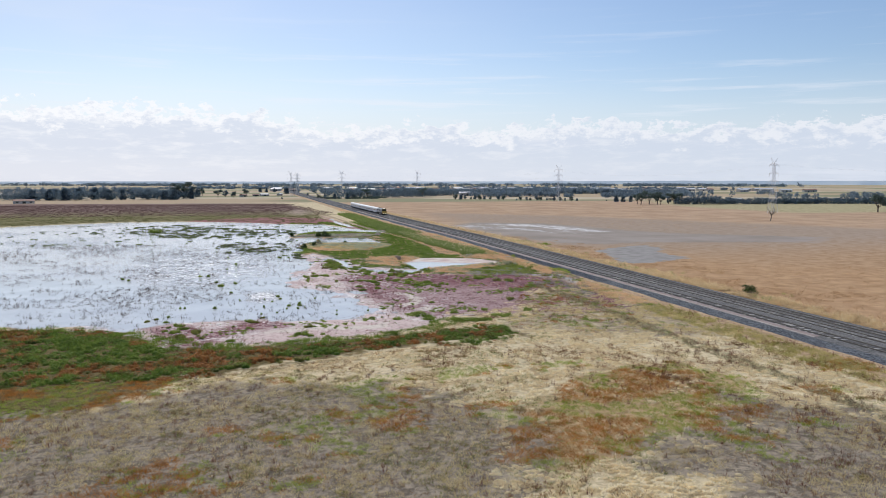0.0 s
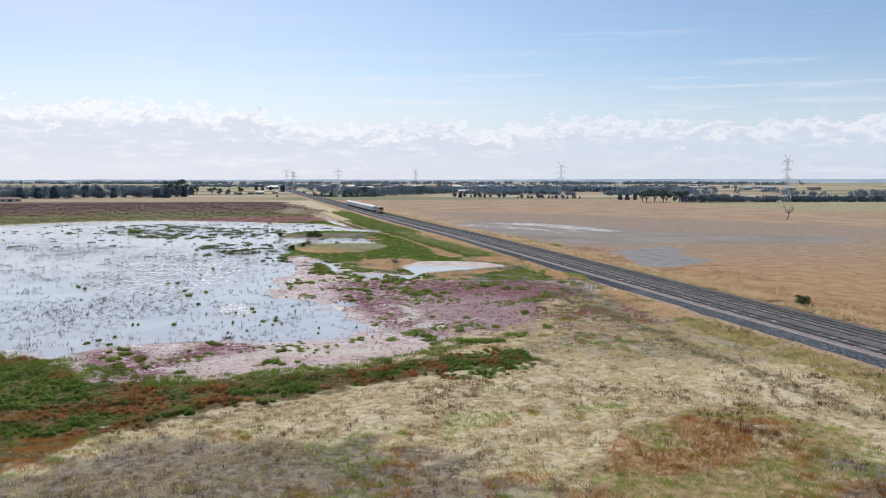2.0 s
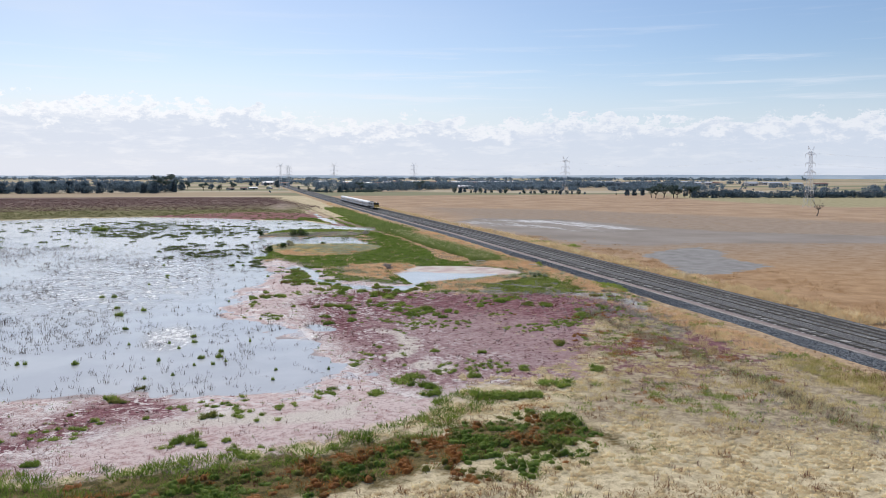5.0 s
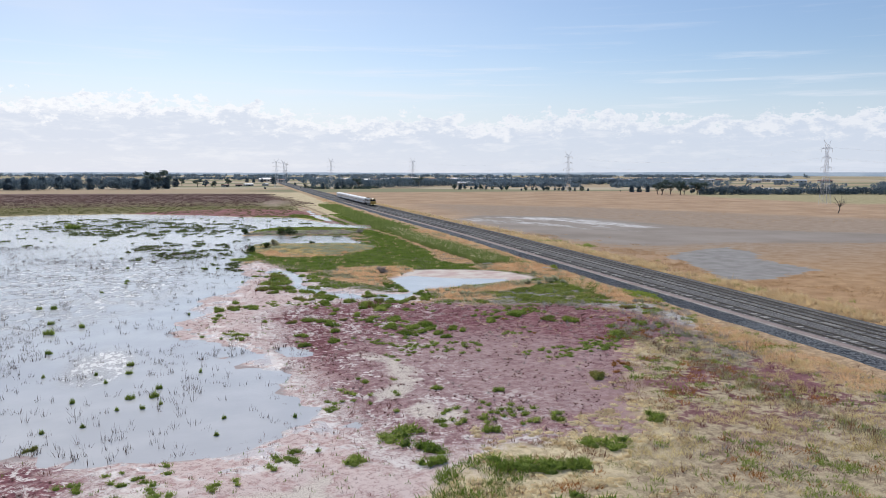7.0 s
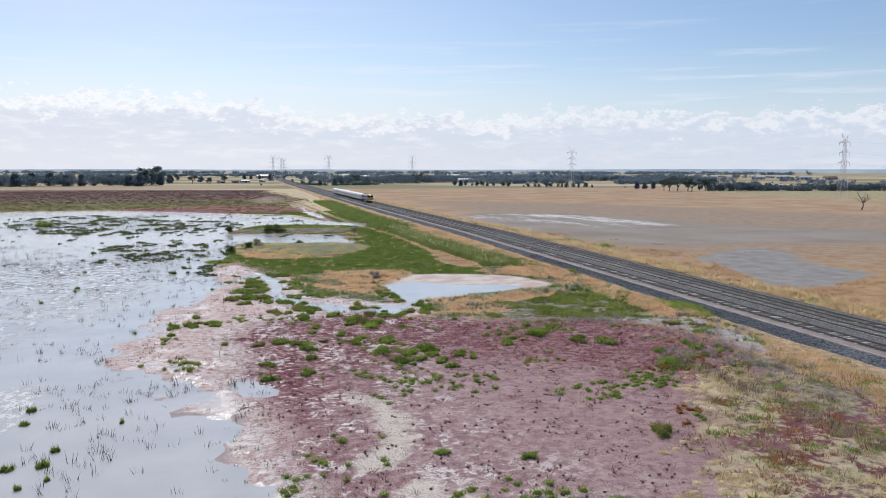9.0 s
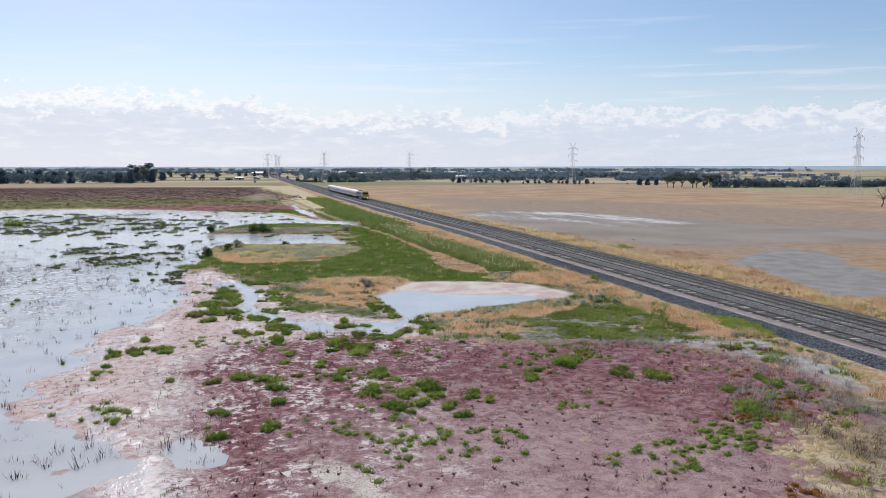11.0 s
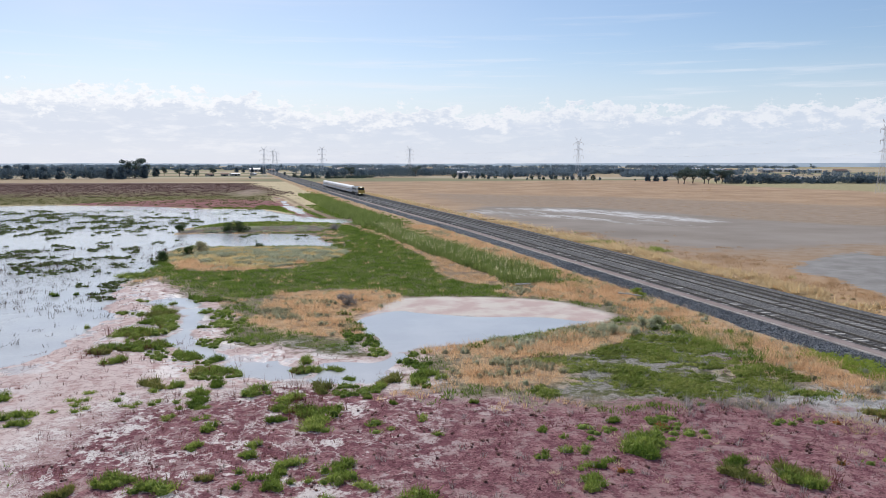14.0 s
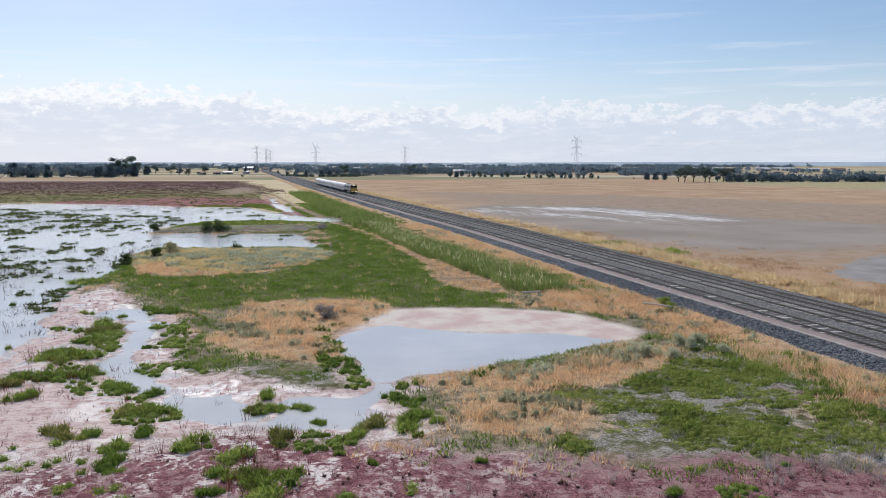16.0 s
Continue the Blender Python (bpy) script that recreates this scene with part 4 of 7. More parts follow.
def sow():
    # the near grassland
    x, y = places(-52, 79, 36, 186, 5.0, 11)
    f = zone_fields(x, y)
    e = lumpy(x, y, 31) + (fbm(x, y, 16, 36) - 0.5) * 9
    dice = rng.uniform(0, 1, len(x))
    left = x < 76.3
    dry_land = left & (f["wet"] + 0.3 * e < -1.5)
    mud = (f["mud"] + 0.5 * e > 0) | (f["wet"] > -1.5)
    rust = dry_land & (f["rust"] + 0.6 * e > 0) & (fbm(x, y, 3.0, 71) > np.where(y > 102, 0.34, 0.27))
    rust |= dry_land & (f["mud"] < -2) & (y < 100) & (fbm(x, y, 9, 172) + 0.4 * (fbm(x, y, 2, 173) - 0.5) > 0.70)
    crim = dry_land & (f["crimson"] + 0.7 * e > 0)
    bare = dry_land & ~rust & (f["bare"] + e > np.where((x < 20) & (y < 104), -7, 0))
    mixed = dry_land & ~crim & ~bare & (f["mixed"] + e > 0)
    strip = np.abs(x - railway_shift(y) - 73.6) < 2.9 + 0.15 * e
    straw = dry_land & ~rust & ~crim & ~bare & ~mud & ~mixed & ~strip & ~((f["wet"] > -7) & (y < 147)) & ~((f["rust"] > -1) & ((x < 8) | (y > 102)))
    thick = fbm(x, y, 4.5, 5)
    k = straw & (dice < 0.58 * np.clip((thick - 0.30) * 4.5, 0.06, 1.0)) & (fbm(x, y, 1.3, 6, 2) > 0.30) & (y < 184)
    blades("straw_tufts", STRAW, standing(x, y, k), 0.16 + 0.24 * fbm(x[k], y[k], 1.7, 177, 2), 0.58, 9, 0.08, 1.3, 1, "pale bleached straw grass tufts on the plain", "dry grass", dome=0.62)
    k = bare & (dice < np.where(y > 150, 0.14, 0.55) * np.clip((thick - 0.25) * 4, 0.2, 1.3))
    blades("straw_tufts", YELLOW_STRAW, standing(x, y, k), 0.26, 0.42, 11, 0.065, 1.2, 2, "thin straw tufts on grey bare soil", "dry grass", dome=0.30)
    k = bare & (dice > 0.60)
    blades("twigs", GREY, standing(x, y, k), 0.16, 0.35, 5, 0.05, 1.4, 3, "grey dead twigs lying on bare soil", "dead twigs")
    k = straw & (fbm(x, y, 2.6, 141) + 0.5 * (fbm(x, y, 14, 142) - 0.5) - 0.5 * (thick - 0.5) > 0.64 - 0.10 * (x < 30)) & (dice > 0.30)
    blades("brown_weeds", WEED, standing(x, y, k), 0.34, 0.40, 7, 0.075, 1.0, 13, "brown withered weeds among straw", "dry weeds", dome=0.50)
    k = (straw | bare) & (y < 140) & (fbm(x, y, 4.0, 143) > np.where(x < 34, 0.55, 0.68)) & (dice > 0.5)
    blades("green_tufts", OLIVE, standing(x, y, k), 0.24, 0.40, 10, 0.06, 1.0, 14, "dull green weeds in the straw", "weeds", dome=0.5)
    k = bare & (y < 140) & (fbm(x, y, 3.0, 178) > 0.42) & (dice > 0.55)
    blades("brown_weeds", WEED, standing(x, y, k), 0.28, 0.40, 6, 0.06, 0.9, 58, "brown withered weeds on grey bare soil", "dry weeds", dome=0.50)
    grey_side = bare & (y > 150)
    k = (grey_side | ((f["crimson"] > -4) & dry_land & (x > 57) & (y > 152))) & (dice > 0.90) & (fbm(x, y, 4.0, 144) > 0.46)
    blades("grey_shrubs", GREY, standing(x, y, k), 0.55 + 0.7 * fbm(x[k], y[k], 2.0, 195, 2), 0.28, 22, 0.04, 0.4, 15, "grey leafless brush on grey soil", "dry brush", dome=0.30)
    k = (grey_side | (crim & (x > 50) & (f["crimson"] < 6))) & (dice < 0.55) & (fbm(x, y * 1.3, 4.0, 145) > 0.60 + 0.06 * (x < 62))
    blades("green_tufts", TUFT, standing(x, y, k), 0.30, 0.40, 15, 0.055, 0.7, 16, "green samphire patches on grey soil", "samphire", dome=0.70)
    k = (grey_side | (crim & (x > 50))) & (dice > 0.45) & (fbm(x, y * 1.3, 3.0, 146) > 0.69 + 0.05 * (x < 62))
    blades("rust_samphire", RUST, standing(x, y, k), 0.32, 0.36, 14, 0.05, 0.7, 17, "rust orange samphire beside the grey soil", "samphire", dome=0.70)
    shore_green = dry_land & (f["mud"] + 0.25 * e > -3.4) & (f["mud"] + 0.25 * e < 0.8) & (y < 132 + 0.6 * e) & (fbm(x, y, 3.0, 95) > 0.30)
    rust &= ~shore_green
    olive = fbm(x, y, 5.0, 44) + 0.3 * (fbm(x, y, 1.2, 45) - 0.5) + np.where(y < 100, np.where(x > 8, 0.03, 0.04), np.where(x > 15, 0.2, 0.11))
    wet_side = np.clip(f["wet"] / 12 + 1, 0, 1) * 0.12
    k = rust & (olive - wet_side < 0.57) & (dice < 0.75) & (y < 102)
    blades("rust_samphire", ORANGE, standing(x, y, k), 0.30, 0.46, 17, 0.055, 1.3, 31, "orange bent grass and samphire", "samphire", dome=0.4)
    cover = dry_land & (f["rust"] + 0.6 * e > 0) & ~shore_green & (y >= 102) & (fbm(x, y, 1.4, 71, 2) > 0.33) & (dice < 0.92)
    blend = fbm(x, y, 3.4, 44, 3) + 0.55 * (fbm(x, y, 0.9, 45, 2) - 0.5) + 0.5 * (fbm(x, y, 12, 46, 2) - 0.5)
    for j, (mat_, lo, hi, nm, lb) in enumerate(((RUST, -1.0, 0.44, "rust_samphire", "orange and rust red samphire cover"), (DEEP, 0.44, 0.54, "olive_samphire", "olive green samphire cover"), (GREEN, 0.54, 2.0, "green_samphire", "fresh green samphire between rust red"))):
        k = cover & (blend >= lo) & (blend < hi) & (dice < 0.5)
        blades(nm, mat_, standing(x, y, k), 0.12 + mound(x[k], y[k]) * 0.9, 0.46, 13, 0.066, 0.8, 4 + 70 * j, lb, "samphire", dome=0.68)
        k = cover & (blend >= lo) & (blend < hi) & (dice >= 0.5)
        blades(nm, mat_, standing(x, y, k), mound(x[k], y[k]) * 0.85, 0.48, 11, 0.07, 0.9, 6 + 70 * j, lb, "samphire", dome=0.56)
    k = rust & (x > 0) & (y < 102) & (dice > 0.88)
    blades("straw_tufts", STRAW, standing(x, y, k), 0.34, 0.40, 9, 0.06, 1.1, 18, "pale straw blades through rust samphire", "dry grass", dome=0.30)
    k = rust & (x > 0) & (y < 102) & (dice < 0.16)
    blades("green_samphire", TUFT, standing(x, y, k), 0.22, 0.30, 12, 0.05, 1.1, 19, "fresh green samphire among rust red", "samphire", dome=0.5)
    k = rust & (olive - wet_side >= 0.53) & (dice < 0.75) & (y < 102)
    blades("olive_samphire", LIME, standing(x, y, k), 0.26, 0.36, 14, 0.05, 1.3, 27, "yellow green grass among rust samphire", "samphire", dome=0.5)
    near_shore = dry_land & (f["rust"] > -3) & (f["wet"] > -16) & (fbm(x, y, 3.5, 90) > 0.45) & (f["mud"] < 2.0) & (y > 104)
    k = (near_shore & (dice < 0.35)) | (shore_green & (dice < 0.8))
    blades("green_samphire", GREEN, standing(x, y, k), mound(x[k], y[k]), 0.44, 11, 0.085, 0.7, 6, "bright green samphire along the shore", "samphire", dome=0.56)
    k = crim & (dice < 0.62) & (fbm(x, y, 2.4, 55) > 0.40)
    blades("crimson_samphire", CRIM, standing(x, y, k), 0.08, 0.32, 7, 0.08, 0.9, 7, "low crimson samphire mat on salt mud", "samphire")
    k = (crim & (dice > 0.975)) | (mud & (f["wet"] < 1.5) & (dice > np.where(fbm(x, y, 4, 147) > 0.55, 0.74, 0.94)))
    blades("dead_stalks", DOCK, standing(x, y, k), 0.15 + 0.45 * fbm(x[k], y[k], 3, 148), 0.20, 7, 0.026, 0.35, 8, "small dark dead stalks on the mud", "dead stalks")
    k = mud & ~crim & (f["wet"] < 0.3) & (dice < 0.06) & (fbm(x, y, 4, 66) > 0.45)
    blades("green_shoots", GREEN, standing(x, y, k), 0.26, 0.16, 6, 0.06, 0.5, 9, "small green shoots on pink mud", "shoots")
    k = mixed & (dice < 0.70) & (fbm(x, y, 1.4, 170, 2) > 0.40) & ((f["greysoil"] < 0) | (dice < 0.12))
    sel = fbm(x, y, 3.2, 73) - 0.05 * (x > 64)
    for j, (mat_, lo, hi, nm, lb) in enumerate(((YELLOW_STRAW, 0.0, 0.47, "straw_tufts", "straw tufts among samphire"), (TUFT, 0.53, 0.64, "green_tufts", "green grass tufts among straw"), (GREY, 0.47, 0.49, "grey_shrubs", "grey lavender dry shrubs"), (CRIM, 0.49, 0.53, "crimson_samphire", "crimson samphire among straw"), (RUST, 0.64, 0.72, "rust_samphire", "rust samphire among straw"))):
        kk = k & (sel >= lo) & (sel < hi)
        if kk.sum():
            blades(nm, mat_, standing(x, y, kk), 0.38 if mat_ is not CRIM else 0.12, 0.46, 10, 0.08, 0.8, 20 + j, lb, "tufts", dome=0.5)
    k = dry_land & left & ~mud & ~crim & ((dice > 0.985) | (bare & (dice > 0.95)) | ((fbm(x, y, 5, 149) > 0.62) & (dice > 0.88)) | ((x > 46) & (y < 106) & (fbm(x, y, 3.5, 193) > 0.60) & (dice > 0.55)))
    blades("dock_stalks", DOCK, standing(x, y, k), 0.30 + 0.75 * fbm(x[k], y[k], 2.5, 162, 2), 0.20, 9, 0.034, 0.25, 10, "dark brown dead dock stalks standing in grass", "dead stalks")
    k = dry_land & (bare | crim) & (dice > 0.965) & (fbm(x, y, 9, 12) > 0.45)
    blades("grey_shrubs", GREY, standing(x, y, k), 0.42, 0.16, 9, 0.045, 0.5, 12, "grey dry twiggy shrubs", "dry shrubs", dome=0.30)

    # an old furrow grown with weeds, beside the railway
    x, y = places(60.2, 62.6, 56, 168, 4.0, 28)
    x = x + 1.2 * (fbm(x * 0, y, 20, 168) - 0.5)
    k = fbm(x, y, 4, 169) > 0.27
    blades("furrow_weeds", SAGE, standing(x, y, k), 0.40, 0.40, 13, 0.05, 0.6, 29, "grey green weeds along an old furrow", "weeds", dome=0.5)
    blades("dock_stalks", DOCK, standing(x, y, k)[::2], 0.6, 0.22, 9, 0.034, 0.25, 30, "dead dock stalks along an old furrow", "dead stalks")

    # small green clumps strewn over the crimson
    x, y = places(-26, 72, 110, 198, 1.3, 24)
    f = zone_fields(x, y)
    dice = rng.uniform(0, 1, len(x))
    on = (np.maximum(f["crimson"], f["mud"]) > -1) & (f["wet"] < -0.5)
    k = on & (dice < 0.5) & (fbm(x, y * 1.2, 7.0, 150) + 0.25 * (fbm(x, y, 2.0, 151) - 0.5) > np.where(y > 158, 0.555, 0.63) + 0.05 * (f["crimson"] < -2) + 0.09 * (x > 40))
    q = standing(x, y, k)
    blades("small_tussocks", TUFT, q, 0.12 + 0.30 * fbm(q[:, 0], q[:, 1], 2.0, 152, 2), 0.12 + 0.45 * fbm(q[:, 0], q[:, 1], 1.1, 153, 2), 52, 0.05, 0.7, 25, "small green samphire clumps on the crimson mat", "samphire", dome=0.75)
    k = on & (x > 46) & (dice > 0.80) & (dice < 0.92) & (fbm(x, y, 4, 175) > 0.42)
    blades("straw_tufts", STRAW, standing(x, y, k), 0.22, 0.30, 16, 0.045, 0.9, 57, "small straw tufts on the crimson mat", "dry grass", dome=0.5)
    k = on & (f["crimson"] > 0) & (dice > 0.52) & (dice < 0.80)
    blades("seedlings", SEEDLING, standing(x, y, k), 0.08 + 0.20 * fbm(x[k], y[k], 1.5, 197, 2), 0.06 + 0.14 * fbm(x[k], y[k], 1.2, 198, 2), 8, 0.045, 1.1, 56, "tiny dark red brown tufts on salt mud", "samphire", dome=0.66)
    k = on & (dice > 0.95) & (y > 150) & (x > 44)
    blades("grey_shrubs", GREY, standing(x, y, k), 0.50, 0.22, 14, 0.035, 0.4, 26, "grey leafless brush on the crimson mat", "dry brush", dome=0.30)

    # the wetland by the ponds
    x, y = places(12, 79, 184, 330, 5.5, 12)
    f = zone_fields(x, y)
    e = lumpy(x, y, 32, 4.0)
    dice = rng.uniform(0, 1, len(x))
    dry_land = (f["wet"] + 0.15 * e < -0.7) & (x < 76.4 + railway_shift(y))
    dry = dry_land & (f["dry"] + 0.35 * e > 0)
    knoll = dry_land & (np.maximum(inside(x, y, KNOLL), inside(x, y, ISLE)) + 0.2 * e > 0)
    reed = dry_land & (inside(x, y, REED_BED) + 0.2 * e > 0)
    lane = dry_land & (f["lane"] + 0.3 * e > 0) & ~reed
    crim = dry_land & (f["crimson"] + 0.7 * e > 0)
    mud = ((f["mud"] + 0.4 * e > 0) | (f["beach"] > -0.3)) & ~knoll
    meadow = dry_land & ~dry & ~reed & ~lane & ~mud & ~crim & (f["meadow"] + 0.5 * e > -1.0)
    c_zone = inside(x, y, MEADOW_C) > -3
    gaps = fbm(x, y * 1.6, 5.0, 81) < 0.41
    k = meadow & ~(c_zone & gaps) & (y > 185)
    blades("meadow_grass", MEADOW, standing(x, y, k), np.where(y[k] < 212, 0.45 * np.clip(fbm(x[k], y[k], 2.0, 89, 2) * 2.2 - 0.55, 0.15, 1.1), 0.20 + 0.30 * fbm(x[k], y[k], 1.6, 88, 2)), 0.42, 8, 0.085, 0.55, 31, "lush green wetland meadow grass", "meadow grass", dome=0.45)
    xx, yy = places(44, 77, 178, 214, 7.0, 22)
    ff = zone_fields(xx, yy)
    ee = lumpy(xx, yy, 37, 4.0)
    kk = (inside(xx, yy, MEADOW_C) + 0.45 * ee > -1.5) & (ff["dry"] + 0.3 * ee < 0) & (ff["crimson"] + 0.6 * ee < 0) & (ff["wet"] < -1) & (fbm(xx, yy * 1.6, 5.0, 81) > 0.42)
    q = standing(xx, yy, kk)
    blades("meadow_clumps", CLUMP, q, 0.07 + 0.42 * np.clip(fbm(q[:, 0], q[:, 1], 2.0, 89, 2) * 2.2 - 0.65, 0, 1), 0.38, 18, 0.05, 0.7, 44, "yellow green samphire clumps on grey soil", "samphire", dome=0.66)
    k = dry & ~knoll & ~reed & (fbm(x, y, 3.2, 82) > 0.28)
    blades("dry_grass", DRY, standing(x, y, k), 0.20 + 0.66 * np.clip(fbm(x[k], y[k], 2.2, 165, 3) * 2.2 - 0.65, 0, 1), 0.38, 10, 0.054, 0.7, 32, "tall orange dry grass round the pond", "dry grass", dome=0.40)
    k = dry & ~knoll & ~reed & (fbm(x, y, 3.2, 82) <= 0.31) & (dice < 0.6)
    blades("sage_shrubs", SAGE, standing(x, y, k), 0.62, 0.36, 14, 0.06, 0.6, 33, "pale sage green saltbush among dry grass", "saltbush", dome=0.70)
    tone = fbm(x, y, 2.6, 83)
    front = inside(x, y, KNOLL)
    tone = tone - 0.04 * (front > -1)
    orange = (front < 4) & (y < 270) & (x < 34 + 3 * e)
    k = knoll & (tone < 0.46) & ~orange
    blades("sage_shrubs", SAGEBUSH, standing(x, y, k), 0.50, 0.40, 11, 0.07, 0.6, 34, "sage and straw coloured scrub on the knoll", "scrub", dome=0.70)
    k = knoll & (tone >= 0.46) & (front > -1) & ~orange
    blades("straw_scrub", YELLOW_STRAW, standing(x, y, k), 0.45, 0.36, 13, 0.06, 0.6, 49, "pale straw coloured grass on the knoll", "dry grass")
    k = knoll & (tone >= 0.46) & (front <= -1)
    blades("grey_shrubs", GREY, standing(x, y, k), 0.48, 0.34, 12, 0.06, 0.5, 35, "grey brown dry scrub on the island", "scrub", dome=0.30)
    k = knoll & orange
    blades("dry_grass", DRY, standing(x, y, k), 0.55, 0.30, 9, 0.07, 0.45, 36, "orange dry grass at the knoll's foot", "dry grass", dome=0.40)
    k = lane & (dice < 0.55) & (fbm(x, y, 3, 84) > 0.40)
    blades("dry_grass", DRY, standing(x, y, k), 0.45, 0.32, 12, 0.05, 0.6, 37, "dry tan grass beside the reeds", "dry grass", dome=0.40)
    k = meadow & (y > 232) & (dice > 0.994)
    blades("dry_tufts", DRY, standing(x, y, k), 0.60, 0.34, 22, 0.06, 0.5, 38, "single dry tan tussocks in green meadow", "dry tussocks")
    rest = dry_land & ~dry & ~reed & ~lane & ~mud & ~crim & ~meadow & ~knoll
    pick = fbm(x, y, 3.0, 87)
    for j, (mat_, lo, hi, nm, lb) in enumerate(((DRY, 0.0, 0.42, "dry_tufts", "dry tan tufts by the wetland"), (MEADOW, 0.50, 0.9, "green_tufts", "green tufts by the wetland"), (SAGE, 0.42, 0.50, "sage_tufts", "sage tufts by the wetland"))):
        kk = rest & (pick >= lo) & (pick < hi) & (dice < 0.6)
        blades(nm, mat_, standing(x, y, kk), 0.34, 0.32, 9, 0.08, 0.6, 45 + j, lb, "tufts")
    k = reed & (dice < 0.9)
    blades("reeds", REED, standing(x, y, k), 1.1 + 0.9 * fbm(x[k], y[k], 2.5, 171, 3), 0.34, 10, 0.055, 0.32, 39, "tall green reeds along the railway ditch", "reeds")
    k = reed & (dice > 0.86)
    blades("reed_heads", STRAW, standing(x, y, k) + (0, 0, 0.9), 0.75, 0.34, 3, 0.045, 0.3, 55, "pale seed heads over green reeds", "reeds")
    k = (crim | mud) & (f["beach"] < -0.3) & (f["wet"] < 0.5) & (dice > 0.90)
    blades("dead_stalks", DOCK, standing(x, y, k), 0.15 + 0.45 * fbm(x[k], y[k], 3, 154), 0.20, 7, 0.026, 0.35, 40, "small dark dead stalks on the mud", "dead stalks")
    k = crim & (dice < 0.62) & (fbm(x, y, 2.4, 55) > 0.42)
    blades("crimson_samphire", CRIM, standing(x, y, k), 0.08, 0.30, 7, 0.08, 0.9, 41, "low crimson samphire mat on salt mud", "samphire")
    shore = (f["wet"] > -2.6) & (f["wet"] < -0.1) & (inside(x, y, BEACH) < -1) & (fbm(x, y, 5, 86) > 0.42) & (y < 300) & ~mud & (x > 24)
    k = shore & (dice < 0.8)
    blades("green_samphire", GREEN, standing(x, y, k), 0.45, 0.36, 10, 0.09, 0.5, 42, "green samphire along the pond edge", "samphire", dome=0.75)
    k = (f["wet"] > -3.2) & (f["wet"] + 0.2 * e < 0.4) & (inside(x, y, CHANNEL) > -3.5) & (inside(x, y, BEACH) < -1) & (fbm(x, y, 3.6, 160) > 0.55) & (dice < 0.75)
    q = standing(x, y, k)
    q[:, 2] = np.maximum(q[:, 2], -0.05)
    blades("green_samphire", TUFT, q, 0.20 + 0.40 * fbm(q[:, 0], q[:, 1], 1.7, 161, 2), 0.36, 18, 0.04, 0.6, 48, "green samphire clumps along the shallow channel", "samphire", dome=0.75)
    k = dry & ~knoll & ~reed & (dice > np.where((inside(x, y, POND) > -5) & (x > 52), 0.62, 0.975))
    blades("sage_shrubs", SAGEBUSH, standing(x, y, k), 0.62, 0.40, 24, 0.045, 0.45, 53, "pale sage saltbush in tall dry grass", "saltbush", dome=0.70)
    k = (c_zone | (f["bare"] > -2)) & dry_land & (dice > 0.70) & (y < 214)
    blades("twigs", GREY, standing(x, y, k), 0.18, 0.40, 7, 0.04, 1.2, 54, "grey dead twigs lying on grey soil", "dead twigs")
    k = meadow & c_zone & (dice > 0.982)
    blades("grey_shrubs", GREY, standing(x, y, k), 0.55, 0.24, 34, 0.030, 0.35, 43, "pale grey dry brush standing in green samphire", "dry brush", dome=0.30)

    # lime green weeds at the foot of the ballast
    x, y = places(74.4, 78.2, 183, 198, 9.0, 23)
    k = np.hypot((x - 76.4) / 1.9, (y - 190.5) / 7.5) + 0.8 * (fbm(x, y, 2.5, 99) - 0.5) < 0.9
    q = standing(x, y, k)
    q[:, 2] = np.maximum(q[:, 2], (q[:, 0] - 75.9) * 0.28)
    blades("lime_weeds", LIME, q, 0.30, 0.34, 14, 0.06, 0.7, 50, "lime green weeds at the ballast foot", "weeds", dome=0.60)

    # far meadow and reeds
    x, y = places(20, 80, 330, 560, 1.5, 13)
    f = zone_fields(x, y)
    e = lumpy(x, y, 33)
    ok = (f["wet"] + 0.2 * e < -1) & (x < 77.5 + railway_shift(y))
    reed = ok & (x > 60 + railway_shift(y) * 0.9) & (x < 70.5 + railway_shift(y)) & (y < 520)
    blades("reeds", REED, standing(x, y, reed), 1.6, 0.6, 9, 0.16, 0.2, 51, "tall green reeds along the railway ditch", "reeds")
    k = ok & ~reed & (f["lane"] < -0.5) & (x < 60) & (f["brown"] < 2) & (y < 430)
    blades("meadow_grass", MEADOW, standing(x, y, k), 0.40, 0.6, 8, 0.22, 0.5, 52, "green wetland meadow grass", "meadow grass", dome=0.45)

    # dry verges on both sides of the railway
    x, y = places(-4.4, 3.0, 30, 620, 3.2, 14)
    x = x + 73.2 + railway_shift(y) + 2.0 * (fbm(x * 0 + y, y, 14, 91) - 0.5)
    k = (fbm(x, y, 3.5, 92) > 0.34) & ((y < 300) | (fbm(x, y, 0.7, 155, 1) > 0.62)) & (water_depth(x, y) < -1) & (x < np.where((y > 182) & (y < 200), 73.6, 75.2) + railway_shift(y)) & ((inside(x, y, GREY_SOIL) < 0.2) | (x > 73.8) | (fbm(x, y, 1.5, 196, 2) > 0.62))
    green_bit = fbm(x, y, 9, 93) > 0.61
    early = y + 40 * (fbm(x, y, 12, 166) - 0.5) < 135
    blades("verge_grass", VERGE, standing(x, y, k & early), 0.30 + 0.6 * fbm(x[k & early], y[k & early], 2.0, 167), 0.36, 14, 0.045, 0.6, 67, "yellow green grass on the railway verge", "green grass", dome=0.35)
    k &= ~early
